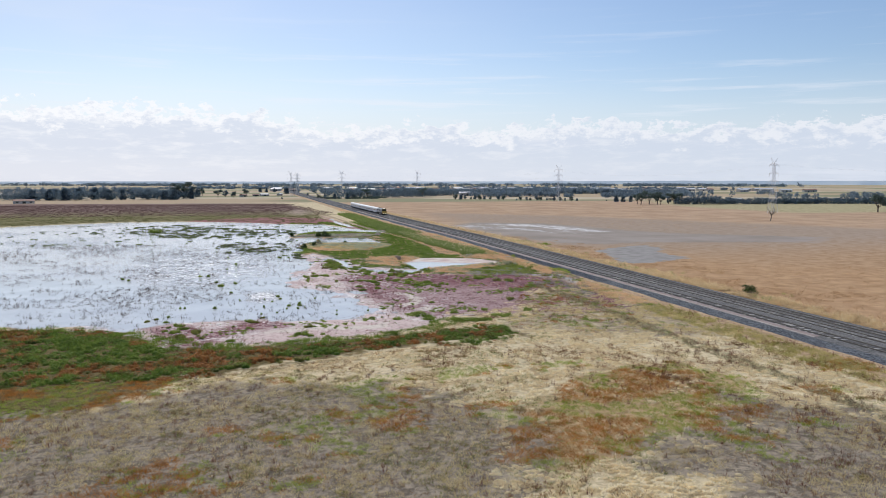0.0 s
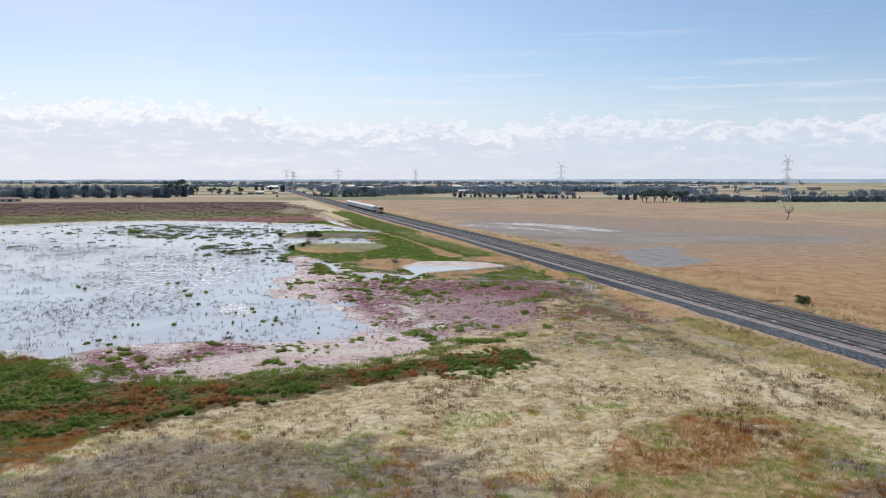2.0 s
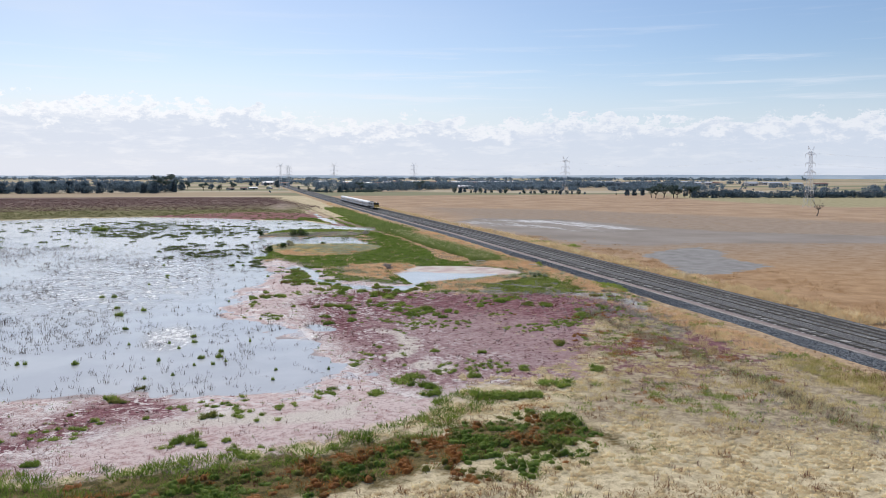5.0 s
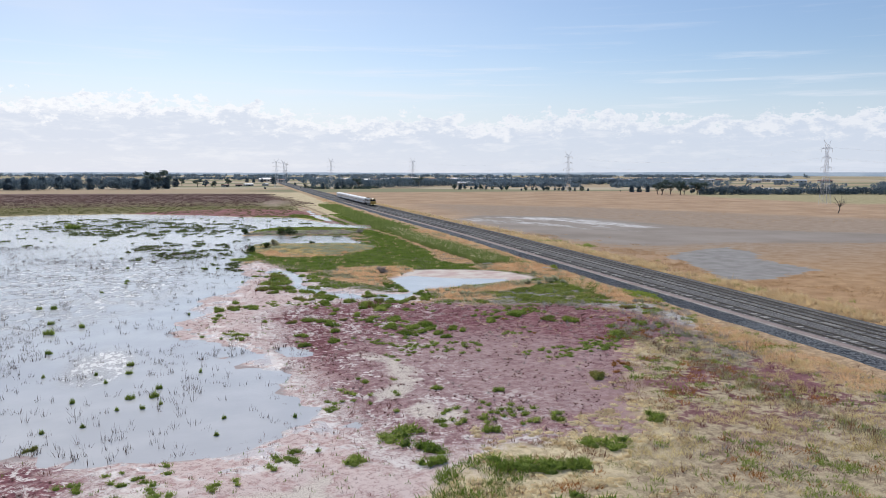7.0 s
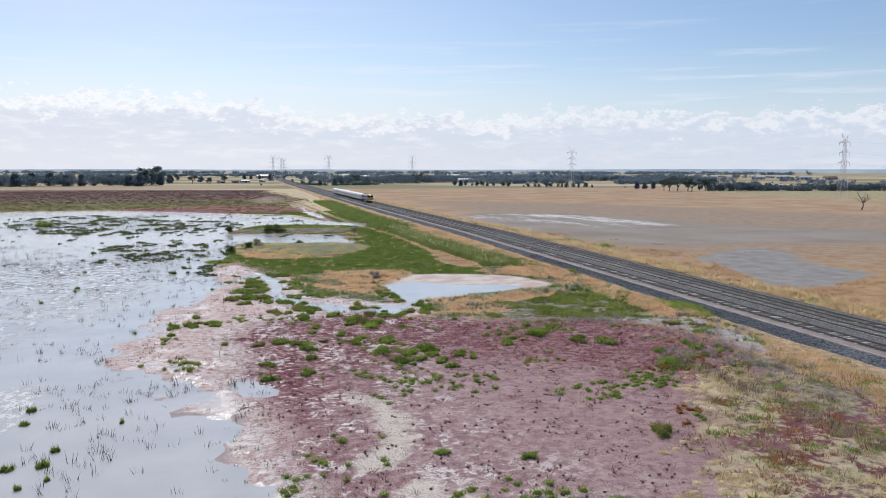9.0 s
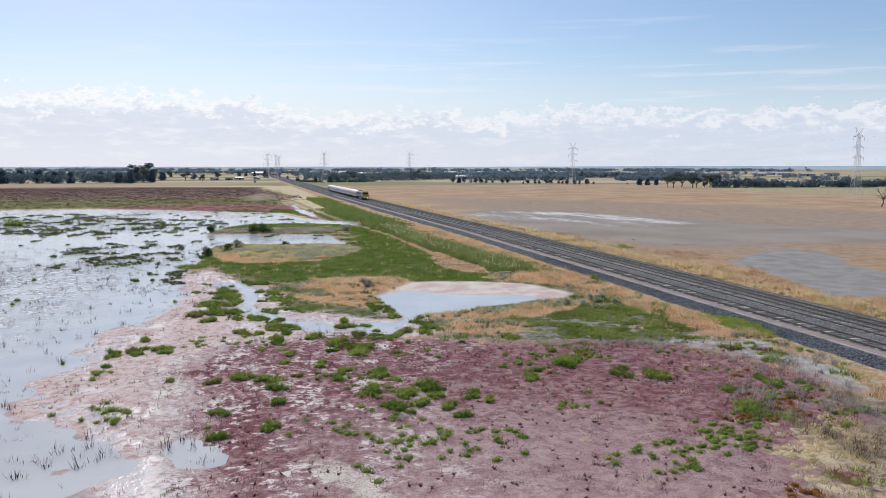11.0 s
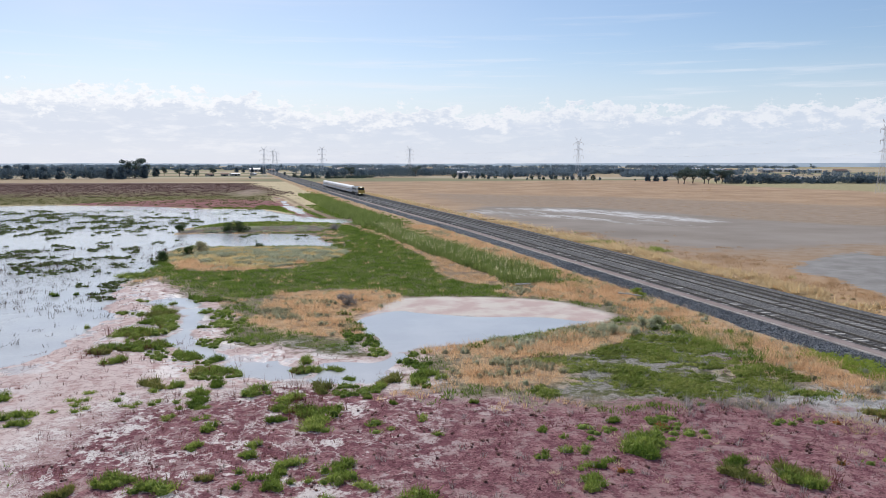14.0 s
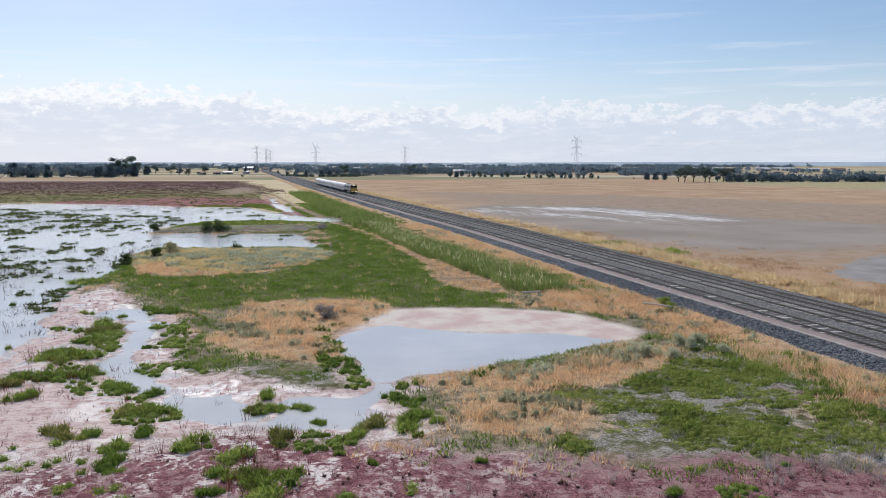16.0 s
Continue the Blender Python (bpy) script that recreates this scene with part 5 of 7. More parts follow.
    blades("verge_grass", DRY, standing(x, y, k & ~green_bit), (0.26 + 0.55 * fbm(x[k & ~green_bit], y[k & ~green_bit], 2.0, 159)) * np.clip((75.6 + railway_shift(y[k & ~green_bit]) - x[k & ~green_bit]) / 2.0, 0.4, 1.0), 0.40, 11, 0.055, 0.5, 61, "orange dry grass verge below the ballast", "dry grass", dome=0.35)
    blades("verge_grass", MEADOW, standing(x, y, k & green_bit), 0.50, 0.34, 9, 0.09, 0.4, 62, "green grass patch on the railway verge", "green grass", dome=0.35)
    x, y = places(93.2, 100.5, 40, 640, 3.8, 15)
    wob = 3.0 * (fbm(x, y, 12, 94) - 0.5)
    x = x + railway_shift(y)
    k = (x - railway_shift(y) < 98.6 + wob) & ((y < 300) | (fbm(x, y, 0.7, 156, 1) > 0.6)) & (fbm(x, y, 2.6, 157) > 0.36)
    blades("verge_grass", TALL, standing(x, y, k), 0.60 + 1.05 * np.clip(fbm(x[k], y[k], 2.6, 158, 3) * 2.0 - 0.5, 0, 1), 0.55, 9, 0.075, 0.5, 63, "tall golden dry grass along the tracks", "dry grass", dome=0.60)

    x, y = places(97, 120, 110, 300, 1.1, 68)
    f = zone_fields(x, y)
    k = (f["claypan"] + 4 * (fbm(x, y, 3, 188) - 0.5) < -0.5) & (fbm(x, y, 7, 189) + 0.4 * (fbm(x, y, 2, 190) - 0.5) > 0.50 + 0.012 * np.maximum(x - 104, 0))
    blades("field_grass", FIELD, standing(x, y, k), 0.25 + 0.40 * fbm(x[k], y[k], 2.0, 191, 2), 0.50, 12, 0.055, 0.6, 69, "orange dry grass between verge and claypan", "dry grass", dome=0.45)
    x, y = places(94.5, 104, 60, 300, 1.2, 70)
    k = fbm(x, y * 0.6, 6, 192) > 0.68
    blades("green_tufts", TUFT, standing(x, y, k), 0.75, 0.45, 22, 0.06, 0.5, 77, "green weeds in the golden verge", "weeds", dome=0.55)

    # tufts over the fields beyond the railway
    x, y = places(98, 200, 70, 330, 0.8, 16)
    f = zone_fields(x, y)
    e = lumpy(x, y, 34, 10.0)
    dice = rng.uniform(0, 1, len(x))
    open_ = (f["claypan"] + 0.6 * e < -0.5) & (f["greypan"] + e < -1)
    stub = f["stubble"] + 2 * e > 0
    k = open_ & ~stub & (dice < 0.75)
    blades("field_grass", FIELD, standing(x, y, k), 0.05 + 0.40 * np.clip(fbm(x[k], y[k], 3.0, 176, 3) * 2.4 - 0.75, 0, 1), 0.60, 6, 0.09, 0.9, 64, "orange tan dry grass on the field", "dry grass", dome=0.40)
    k = open_ & stub & (dice < 0.42) & (fbm(x, y, 6.0, 179) > 0.42)
    blades("field_stubble", WEED, standing(x, y, k), 0.12, 0.4, 6, 0.06, 0.9, 65, "grey brown stubble on the field", "stubble")
    x, y = places(100, 330, 330, 720, 0.06, 17)
    f = zone_fields(x, y)
    k = f["greypan"] < -4
    blades("field_grass", FIELD, standing(x, y, k), 0.25, 1.0, 6, 0.12, 0.9, 66, "tan dry grass on the far field", "dry grass", dome=0.40)

    # the lake: reed stems, weed beds
    x, y = places(-75, 24, 122, 300, 1.2, 18)
    f = zone_fields(x, y)
    dice = rng.uniform(0, 1, len(x))
    bed = inside(x, y, LAKE_REEDS) + 10 * (fbm(x, y, 9, 96) - 0.5)
    k = (f["wet"] > 0.3) & ((dice < 0.08) | ((bed > 0) & (dice < 0.75)) | ((fbm(x, y, 7, 163) > 0.56) & (dice < 0.45)))
    p = standing(x, y, k)
    p[:, 2] = np.maximum(p[:, 2], -0.15)
    blades("reed_stems", STALK, p, 0.45 + 0.7 * fbm(p[:, 0], p[:, 1], 4, 164), 0.34, 9, 0.045, 0.2, 71, "thin dark reed stems standing in water", "reed stems")
    x, y = places(-95, 46, 196, 425, 1.25, 19)
    f = zone_fields(x, y)
    dice = rng.uniform(0, 1, len(x))
    lump = fbm(x, y * 0.55, 2.6, 97, 3)
    beds = union(x, y, WEED_A, WEED_B, WEED_C)
    k = (f["wet"] > -0.5) & (beds > -3) & (lump > 0.56)
    k |= (f["wet"] > 0) & (y > 300) & (lump > 0.75)
    p = standing(x, y, k)
    p[:, 2] = np.maximum(p[:, 2], -0.05)
    blades("weed_beds", DARKWEED, p, 0.40, 0.50, 11, 0.13, 0.6, 72, "green samphire islets in the shallow lake", "samphire", dome=0.70)
    blades("weed_stems", STALK, p[::3], 0.60, 0.5, 7, 0.07, 0.3, 73, "dark stems among lake weed", "dead stalks")

    # the brown marsh field beyond the lake
    x, y = places(-260, 55, 395, 760, 0.13, 20)
    f = zone_fields(x, y)
    e = lumpy(x, y, 35, 20.0)
    k = (f["wet"] < -3) & (f["brown"] + 2 * e > -6) & (f["sand"] + e < 0)
    low = y + 30 * (fbm(x, y, 60, 98) - 0.5) < 520
    blades("marsh_sedge", SEDGE, standing(x, y, k & low), 0.40, 1.1, 9, 0.3, 0.7, 74, "olive green sedge beyond the lake", "sedge")
    brown_mat = blade_mat("marsh_brown", (0.10, 0.064, 0.06), (0.16, 0.10, 0.09), (0.24, 0.16, 0.135), 0.4)
    blades("marsh_scrub", brown_mat, standing(x, y, k & ~low), 0.45, 1.1, 7, 0.36, 0.7, 75, "dark purple brown marsh scrub", "scrub")


sow()

# single green tussocks on the mud: place and half width
TUSSOCKS_A = [(22.2, 206.2, 1.0), (25.7, 198.8, 1.0), (27.4, 198.2, 0.7), (28.9, 196.2, 0.9), (30.1, 198.2, 0.9), (32.5, 195.8, 1.0), (34.6, 193.3, 1.0), (21.5, 216.7, 1.8), (23.6, 217.5, 1.4), (21.6, 211.4, 1.7), (24.0, 211.7, 1.3), (25.1, 212.3, 1.1), (28.8, 202.4, 1.0), (27.6, 207.8, 1.2), (29.6, 206.1, 0.9), (22.9, 229.1, 1.4), (24.0, 232.8, 0.6), (28.0, 227.1, 0.8), (36.8, 201.1, 1.0), (39.3, 198.2, 0.5), (37.0, 195.9, 1.1), (39.7, 192.8, 0.3), (35.6, 190.2, 0.9), (37.1, 190.4, 0.8)]
TUSSOCKS_B = [(42.0, 197.0, 1.2), (40.8, 195.1, 0.7), (44.6, 197.3, 1.1), (45.6, 196.1, 0.6), (44.1, 194.2, 0.4), (41.1, 190.9, 0.2), (17.8, 256.4, 3.0), (46.1, 189.8, 0.3), (35.5, 201.4, 0.5), (36.2, 189.5, 1.4), (33.7, 189.3, 0.6), (29.9, 189.0, 0.6), (32.4, 185.5, 0.5), (53.1, 180.9, 1.3), (48.5, 183.8, 0.4), (53.2, 184.3, 0.5), (36.6, 181.2, 0.8), (33.9, 182.2, 0.7), (52.6, 180.3, 1.4), (48.3, 176.8, 0.6), (49.3, 178.1, 0.4), (35.3, 176.2, 0.8), (38.0, 175.3, 0.8), (39.9, 176.4, 1.0)]
TUSSOCKS_C = [(42.5, 173.7, 0.7), (28.3, 178.3, 0.9), (55.5, 175.5, 1.0), (58.3, 174.9, 1.0), (20.5, 182.2, 0.4), (18.7, 193.8, 0.9), (16.4, 194.0, 1.0), (14.3, 194.3, 0.7), (35.9, 187.5, 1.2), (36.4, 180.2, 0.9), (33.5, 181.2, 0.6), (52.3, 179.1, 1.0), (48.0, 176.0, 0.6), (37.4, 174.2, 1.0), (39.6, 174.0, 0.8), (35.2, 175.2, 0.8), (36.3, 171.6, 1.1), (39.9, 171.0, 0.8), (26.2, 182.2, 0.9), (23.7, 181.2, 0.7), (24.4, 173.7, 0.8), (40.4, 168.9, 0.7), (43.0, 171.5, 0.6), (30.1, 181.3, 0.4)]
TUSSOCKS_D = [(16.5, 192.7, 0.8), (14.6, 192.7, 0.7), (14.7, 188.8, 0.6), (16.5, 198.4, 0.7), (18.9, 192.3, 0.7), (28.4, 175.1, 0.8), (29.3, 137.8, 1.9), (30.4, 134.5, 1.2), (30.1, 131.8, 1.0), (25.3, 133.5, 0.9), (35.6, 136.8, 0.8), (42.4, 132.4, 1.7), (49.5, 148.7, 1.1), (41.2, 138.1, 0.7), (39.2, 146.5, 0.6), (34.5, 148.6, 0.5), (27.6, 169.8, 1.0), (24.4, 169.2, 0.8), (35.1, 130.1, 1.9), (37.7, 129.3, 1.4), (39.2, 129.5, 1.0), (48.7, 136.7, 1.1), (3.9, 141.6, 0.5)]
TUSSOCKS_F = [(-14.3, 142.3, 0.6), (-13.0, 144.0, 0.5), (-11.2, 140.8, 0.5), (-8.9, 136.4, 0.9), (-7.7, 132.9, 0.8), (-9.1, 130.3, 1.0), (-10.4, 131.4, 0.5), (-7.7, 126.7, 1.2), (-4.6, 125.1, 0.7), (-5.9, 129.2, 1.1), (-8.5, 124.2, 0.5), (-7.2, 124.7, 0.5), (-0.6, 121.6, 0.6), (1.3, 138.4, 0.4), (2.5, 137.0, 0.8), (1.7, 131.2, 0.4), (10.7, 130.0, 0.9), (8.8, 124.3, 0.8), (9.7, 124.4, 0.9), (10.4, 122.7, 0.5), (12.2, 123.5, 0.4), (5.7, 130.7, 0.3), (-0.6, 133.4, 0.2), (-10.2, 135.3, 0.4)]
TUSSOCKS_E = [(43.8, 196.3, 1.2), (30.1, 202.2, 1.4), (20.5, 209.9, 1.1), (22.3, 217.7, 2.2), (23.0, 222.2, 1.3), (36.5, 203.9, 0.7), (38.4, 201.2, 0.7), (23.4, 226.4, 1.4), (34.4, 191.2, 1.0), (29.0, 194.1, 0.9), (25.4, 181.6, 0.6), (27.6, 180.9, 1.0), (33.2, 179.9, 0.6), (37.1, 170.3, 0.4), (39.7, 175.2, 1.0), (38.1, 172.0, 0.8), (29.2, 186.0, 0.5), (32.0, 184.0, 0.5), (42.1, 172.6, 0.6), (56.3, 177.0, 0.7), (57.7, 173.9, 1.1), (61.3, 169.6, 0.8), (65.3, 170.1, 1.0), (65.7, 171.9, 0.7), (69.5, 181.2, 0.9), (70.3, 176.3, 0.8), (60.2, 165.6, 1.6)]
LAKE_TUFTS_A = [(-1.6, 186.3, 0.7), (-4.3, 153.4, 0.7), (-9.4, 154.5, 0.4), (10.6, 153.1, 0.7), (-25.2, 197.1, 0.7), (-5.7, 189.2, 0.6), (-1.8, 131.1, 0.9), (2.1, 138.1, 0.9), (8.7, 152.9, 0.6), (-26.9, 199.8, 0.7), (-10.2, 154.4, 0.4), (-9.8, 201.2, 0.7), (5.9, 158.6, 0.3), (-11.3, 145.8, 0.5), (10.0, 130.9, 0.6), (7.1, 164.8, 0.5), (7.5, 161.6, 0.5), (10.7, 155.7, 0.5), (11.4, 150.7, 0.3), (4.5, 161.7, 0.3), (4.3, 152.7, 0.4), (8.2, 149.7, 0.2), (-7.8, 200.9, 0.8), (-2.0, 224.6, 0.4)]
LAKE_TUFTS_B = [(10.2, 241.6, 0.7), (14.0, 160.5, 0.2), (6.4, 145.9, 0.2), (16.2, 141.8, 0.2), (16.6, 145.6, 0.2), (22.0, 144.6, 0.2), (10.1, 149.7, 0.2), (-0.1, 161.9, 0.3), (3.8, 145.1, 0.2), (-4.2, 215.0, 0.4), (-2.0, 172.0, 0.6), (-4.3, 182.8, 1.0), (-2.3, 227.6, 0.6), (-4.9, 246.4, 0.5), (9.6, 242.7, 0.5), (12.4, 242.0, 0.5), (-39.9, 366.4, 3.8), (17.4, 221.7, 0.4), (10.6, 191.7, 0.2)]


def tussock_mesh(seed, material):
    """A rounded tussock about two metres wide and 0.75 high, of several merged heads."""
    r = np.random.default_rng(seed)
    n = 9
    p = np.stack([r.uniform(-0.75, 0.75, n), r.uniform(-0.55, 0.55, n), np.zeros(n)], 1)
    p[0] = 0
    return blades("tussock", material, p, r.uniform(0.22, 0.58, n), r.uniform(0.22, 0.50, n), 62, 0.046, 0.6, seed, "", "", thing=True, dome=0.7)


def plant_tussocks():
    kinds = [tussock_mesh(100 + i, TUFT if i < 4 else GREEN) for i in range(5)] + [tussock_mesh(110, OLIVE)]
    r = random.Random(4)
    for i, (x, y, w) in enumerate(TUSSOCKS_A + TUSSOCKS_B + TUSSOCKS_C + TUSSOCKS_D + TUSSOCKS_E + TUSSOCKS_F):
        z = float(ground_height(np.array([x]), np.array([y]))[0])
        olive = r.random() < 0.14
        ob = new("tussock", kinds[5] if olive else kinds[i % 5])
        s = max(w, 0.28) * 1.05
        ob.matrix_world = Matrix.LocRotScale((x, y, max(z, -0.06)), Euler((0, 0, r.uniform(0, 6.28))), (s * r.uniform(0.95, 1.35), s * r.uniform(0.85, 1.1), min(0.50 + 0.62 * s, 1.25)))
        tagged(ob, "olive green samphire tussock on pink mud" if olive else "bright green samphire tussock on salt mud", "tussock", "samphire tussocks")
    for i, (x, y, w) in enumerate(LAKE_TUFTS_A + LAKE_TUFTS_B):
        ob = new("tussock", kinds[i % 5])
        s = max(w, 0.3)
        ob.matrix_world = Matrix.LocRotScale((x, y, -0.06), Euler((0, 0, r.uniform(0, 6.28))), (s * 0.75, s * 0.75, 0.7 + 0.8 * s))
        tagged(ob, "small green tussock standing in lake water", "tussock", "lake tussocks")


def plant_dead_sedge():
    r = np.random.default_rng(78)
    spots = np.array([(x, y) for x, y, w in TUSSOCKS_A + TUSSOCKS_E if w > 0.8])
    p = np.repeat(spots, 9, 0) + r.normal(0, 1.1, (len(spots) * 9, 2))
    p = p[fbm(p[:, 0], p[:, 1], 3.0, 194, 2) > 0.45]
    q = np.concatenate([p, ground_height(p[:, 0], p[:, 1])[:, None]], 1)
    blades("dead_stalks", DOCK, q, r.uniform(0.5, 1.25, len(q)), 0.22, 10, 0.03, 0.3, 79, "tall dark brown dead stalks among samphire tussocks", "dead stalks")


plant_tussocks()
plant_dead_sedge()


# ---- trees and bushes ----
def leaf_cloud(centres, radii, per, size, seed, flat=0.8):
    """Small leaf triangles filling the shells of many clumps."""
    r = np.random.default_rng(seed)
    c_ = np.repeat(np.array(centres, float), per, 0)
    rad = np.repeat(np.array(radii, float), per)
    d = r.normal(0, 1, (len(c_), 3))
    d /= np.linalg.norm(d, axis=1)[:, None]
    p = c_ + d * (rad * r.uniform(0.45, 1.08, len(c_)))[:, None] * (1, 1, flat)
    u = r.normal(0, 1, (len(c_), 3))
    w = np.cross(u, d + r.normal(0, 0.5, d.shape))
    u /= np.linalg.norm(u, axis=1)[:, None]
    w /= np.linalg.norm(w, axis=1)[:, None] + 1e-6
    s = (size * r.uniform(0.6, 1.3, len(c_)))[:, None]
    v = np.stack([p - u * s * 0.5, p + u * s * 0.5, p + w * s], 1).reshape(-1, 3)
    return v, np.arange(len(v)).reshape(-1, 3)


def mesh_part(name, v, f, material, parent, label=""):
    me = fast_mesh(name, v, f)
    me.materials.append(material)
    ob = new(name, me)
    ob.parent = parent
    return tagged(ob, label)


def limb(bm, a, b, r0, r1, r, bends=3):
    """A crooked tapering limb; returns its end."""
    a, b = Vector(a), Vector(b)
    last = a
    for i in range(1, bends + 1):
        p = a.lerp(b, i / bends) + Vector((r.uniform(-1, 1), r.uniform(-1, 1), r.uniform(-0.4, 0.4))) * (b - a).length * (0.07 if i < bends else 0)
        rod(bm, last, p, r0 + (r1 - r0) * (i - 1) / bends, r0 + (r1 - r0) * i / bends, 6)
        last = p
    return last


def gum_tree(seed, label, category="tree"):
    """A ten metre gum: bare forked trunk, flat separate clumps of leaves with gaps."""
    r = random.Random(seed)
    root = tagged(new("gum_tree"), label, category, "farm trees")
    bm = bmesh.new()
    fork = Vector((r.uniform(-0.4, 0.4), r.uniform(-0.4, 0.4), 2.6))
    limb(bm, (0, 0, -0.2), fork, 0.38, 0.26, r)
    ends, rad = [], []
    for i in range(7):
        a = i * 0.9 + r.uniform(-0.3, 0.3)
        reach = r.uniform(1.6, 3.9)
        top = Vector((math.cos(a) * reach, math.sin(a) * reach, r.uniform(3.6, 8.8)))
        limb(bm, fork, top, 0.17, 0.05, r)
        for j in range(3):
            ends.append(top + Vector((r.uniform(-1, 1), r.uniform(-1, 1), r.uniform(-0.6, 0.9))) * 1.2)
            rad.append(r.uniform(1.1, 1.9))
    part("trunk", bm, BARK, root, "pale grey trunk and limbs")
    v, f = leaf_cloud(ends, rad, 46, 0.62, seed, 0.68)
    mesh_part("crown", v, f, LEAF, root)
    return root


def cypress_tree(seed, label, category="tree"):
    """A ten metre dense dark windbreak tree, leafed almost to the ground."""
    r = random.Random(seed)
    root = tagged(new("cypress_tree"), label, category, "farm trees")
    bm = bmesh.new()
    limb(bm, (0, 0, -0.2), (0.2, 0.1, 7.5), 0.36, 0.10, r, 4)
    part("trunk", bm, BARK, root)
    ends, rad = [], []
    for i in range(70):
        h = r.uniform(0.9, 9.0)
        w = 3.6 * (1 - (h / 10.5) ** 2.2) * (0.75 if h < 1.5 else 1.0)
        a = r.uniform(0, 6.28)
        s = r.uniform(0.35, 1.0)
        ends.append((math.cos(a) * w * s, math.sin(a) * w * s, h))
        rad.append(r.uniform(0.8, 1.4))
    v, f = leaf_cloud(ends, rad, 24, 0.75, seed, 0.9)
    mesh_part("crown", v, f, HAZED_PINE, root)
    return root


def round_tree(seed, label, category="tree"):
    """A six metre rounded paddock tree on a short trunk."""
    r = random.Random(seed)
    root = tagged(new("round_tree"), label, category, "paddock trees")
    bm = bmesh.new()
    limb(bm, (0, 0, -0.2), (0.1, 0.1, 1.6), 0.24, 0.18, r)
    ends, rad = [], []
    for i in range(16):
        a = r.uniform(0, 6.28)
        w, h = r.uniform(0.3, 1.9), r.uniform(1.5, 5.2)
        if i < 5:
            limb(bm, (0.1, 0.1, 1.4), (math.cos(a) * w, math.sin(a) * w, h), 0.10, 0.03, r, 2)
        ends.append((math.cos(a) * w, math.sin(a) * w, h))
        rad.append(r.uniform(0.6, 1.1))
    part("trunk", bm, BARK, root)
    v, f = leaf_cloud(ends, rad, 40, 0.5, seed, 0.85)
    mesh_part("crown", v, f, HAZED_PINE if seed % 2 else LEAF, root)
    return root


def bush(seed, material, label, category="bush", heads=14, leaf=0.10):
    """A metre and a half high bush of many leafy heads on thin stems."""
    r = random.Random(seed)
    root = tagged(new("bush"), label, category)
    bm = bmesh.new()
    ends, rad = [], []
    for i in range(heads):
        a = r.uniform(0, 6.28)
        h = r.uniform(0.22, 1.2)
        w = r.uniform(0.1, 1.0) * math.sqrt(max(1 - (h / 1.5) ** 2, 0.1))
        limb(bm, (r.uniform(-0.1, 0.1), r.uniform(-0.1, 0.1), -0.1), (math.cos(a) * w, math.sin(a) * w, h), 0.04, 0.012, r, 2)
        ends.append((math.cos(a) * w, math.sin(a) * w, h))
        rad.append(r.uniform(0.28, 0.48))
    part("stem", bm, BARK, root)
    v, f = leaf_cloud(ends, rad, 110, leaf, seed, 0.95)
    mesh_part("crown", v, f, material, root)
    return root


CYPRESSES = [(-204, 954, 13.8), (-194, 977, 14.3), (-176, 972, 14.9), (-160, 969, 13.1), (-145, 965, 12.6), (-138, 991, 9.5), (-120, 986, 13.0), (-98, 953, 12.0), (-87, 950, 13.1), (-72, 1003, 14.1), (-72, 1107, 11.7), (14, 1540, 9.1), (26, 1537, 8.1), (41, 1533, 8.1), (55, 1316, 12.0), (114, 956, 8.0), (126, 985, 6.3), (99, 960, 7.3), (241, 894, 6.5), (375, 759, 7.3), (382, 757, 6.2), (390, 755, 6.7), (-221, 958, 13.3), (-240, 963, 12.7)]
GUMS = [(-82, 1006, 19.6), (-71, 1191, 11.2), (-45, 1100, 11.7), (-9, 1131, 11.4), (142, 981, 11.4), (156, 1012, 8.6), (217, 1165, 11.7), (219, 1073, 10.7), (224, 1031, 12.3), (216, 1117, 11.2), (360, 684, 11.6), (355, 668, 12.2), (371, 681, 12.0), (370, 664, 11.7), (373, 663, 10.8), (396, 675, 11.6), (393, 675, 10.2), (-90, 1008, 16.5), (-78, 1037, 16.5)]
ROUND_TREES = [(-35, 1097, 9.6), (-23, 1057, 9.2), (79, 1152, 5.2), (82, 996, 5.7), (90, 994, 6.3), (195, 1170, 5.5), (204, 1168, 7.0), (274, 1203, 8.2), (35, 946, 3.0), (235, 895, 6.5), (246, 893, 6.5), (253, 891, 3.5), (250, 864, 6.9), (255, 863, 6.9), (260, 861, 5.1), (275, 885, 4.1), (276, 857, 5.7), (282, 856, 5.7), (389, 677, 7.9), (375, 782, 2.1)]
ROUND_TREES_B = [(288, 828, 2.8), (292, 827, 5.0), (299, 825, 4.4), (303, 825, 3.9), (310, 823, 6.1), (314, 822, 5.0), (321, 820, 3.9), (325, 819, 3.9), (320, 796, 5.4), (326, 794, 5.4), (331, 793, 4.3), (338, 791, 5.9), (344, 790, 3.7)]


def plant(makers, unit, spots, seed):
    """Copies of a few kinds over the given places (x, y, height)."""
    r = random.Random(seed)
    for i, (x, y, h) in enumerate(spots):
        src = makers[i % len(makers)]
        s = h / unit
        m = Matrix.LocRotScale((x, y, 0.0), Euler((0, 0, r.uniform(0, 6.28))), (s * r.uniform(0.95, 1.25),) * 2 + (s,))
        if i < len(makers):
            src.matrix_basis = m
        else:
            copy_thing(src, m).matrix_basis = m


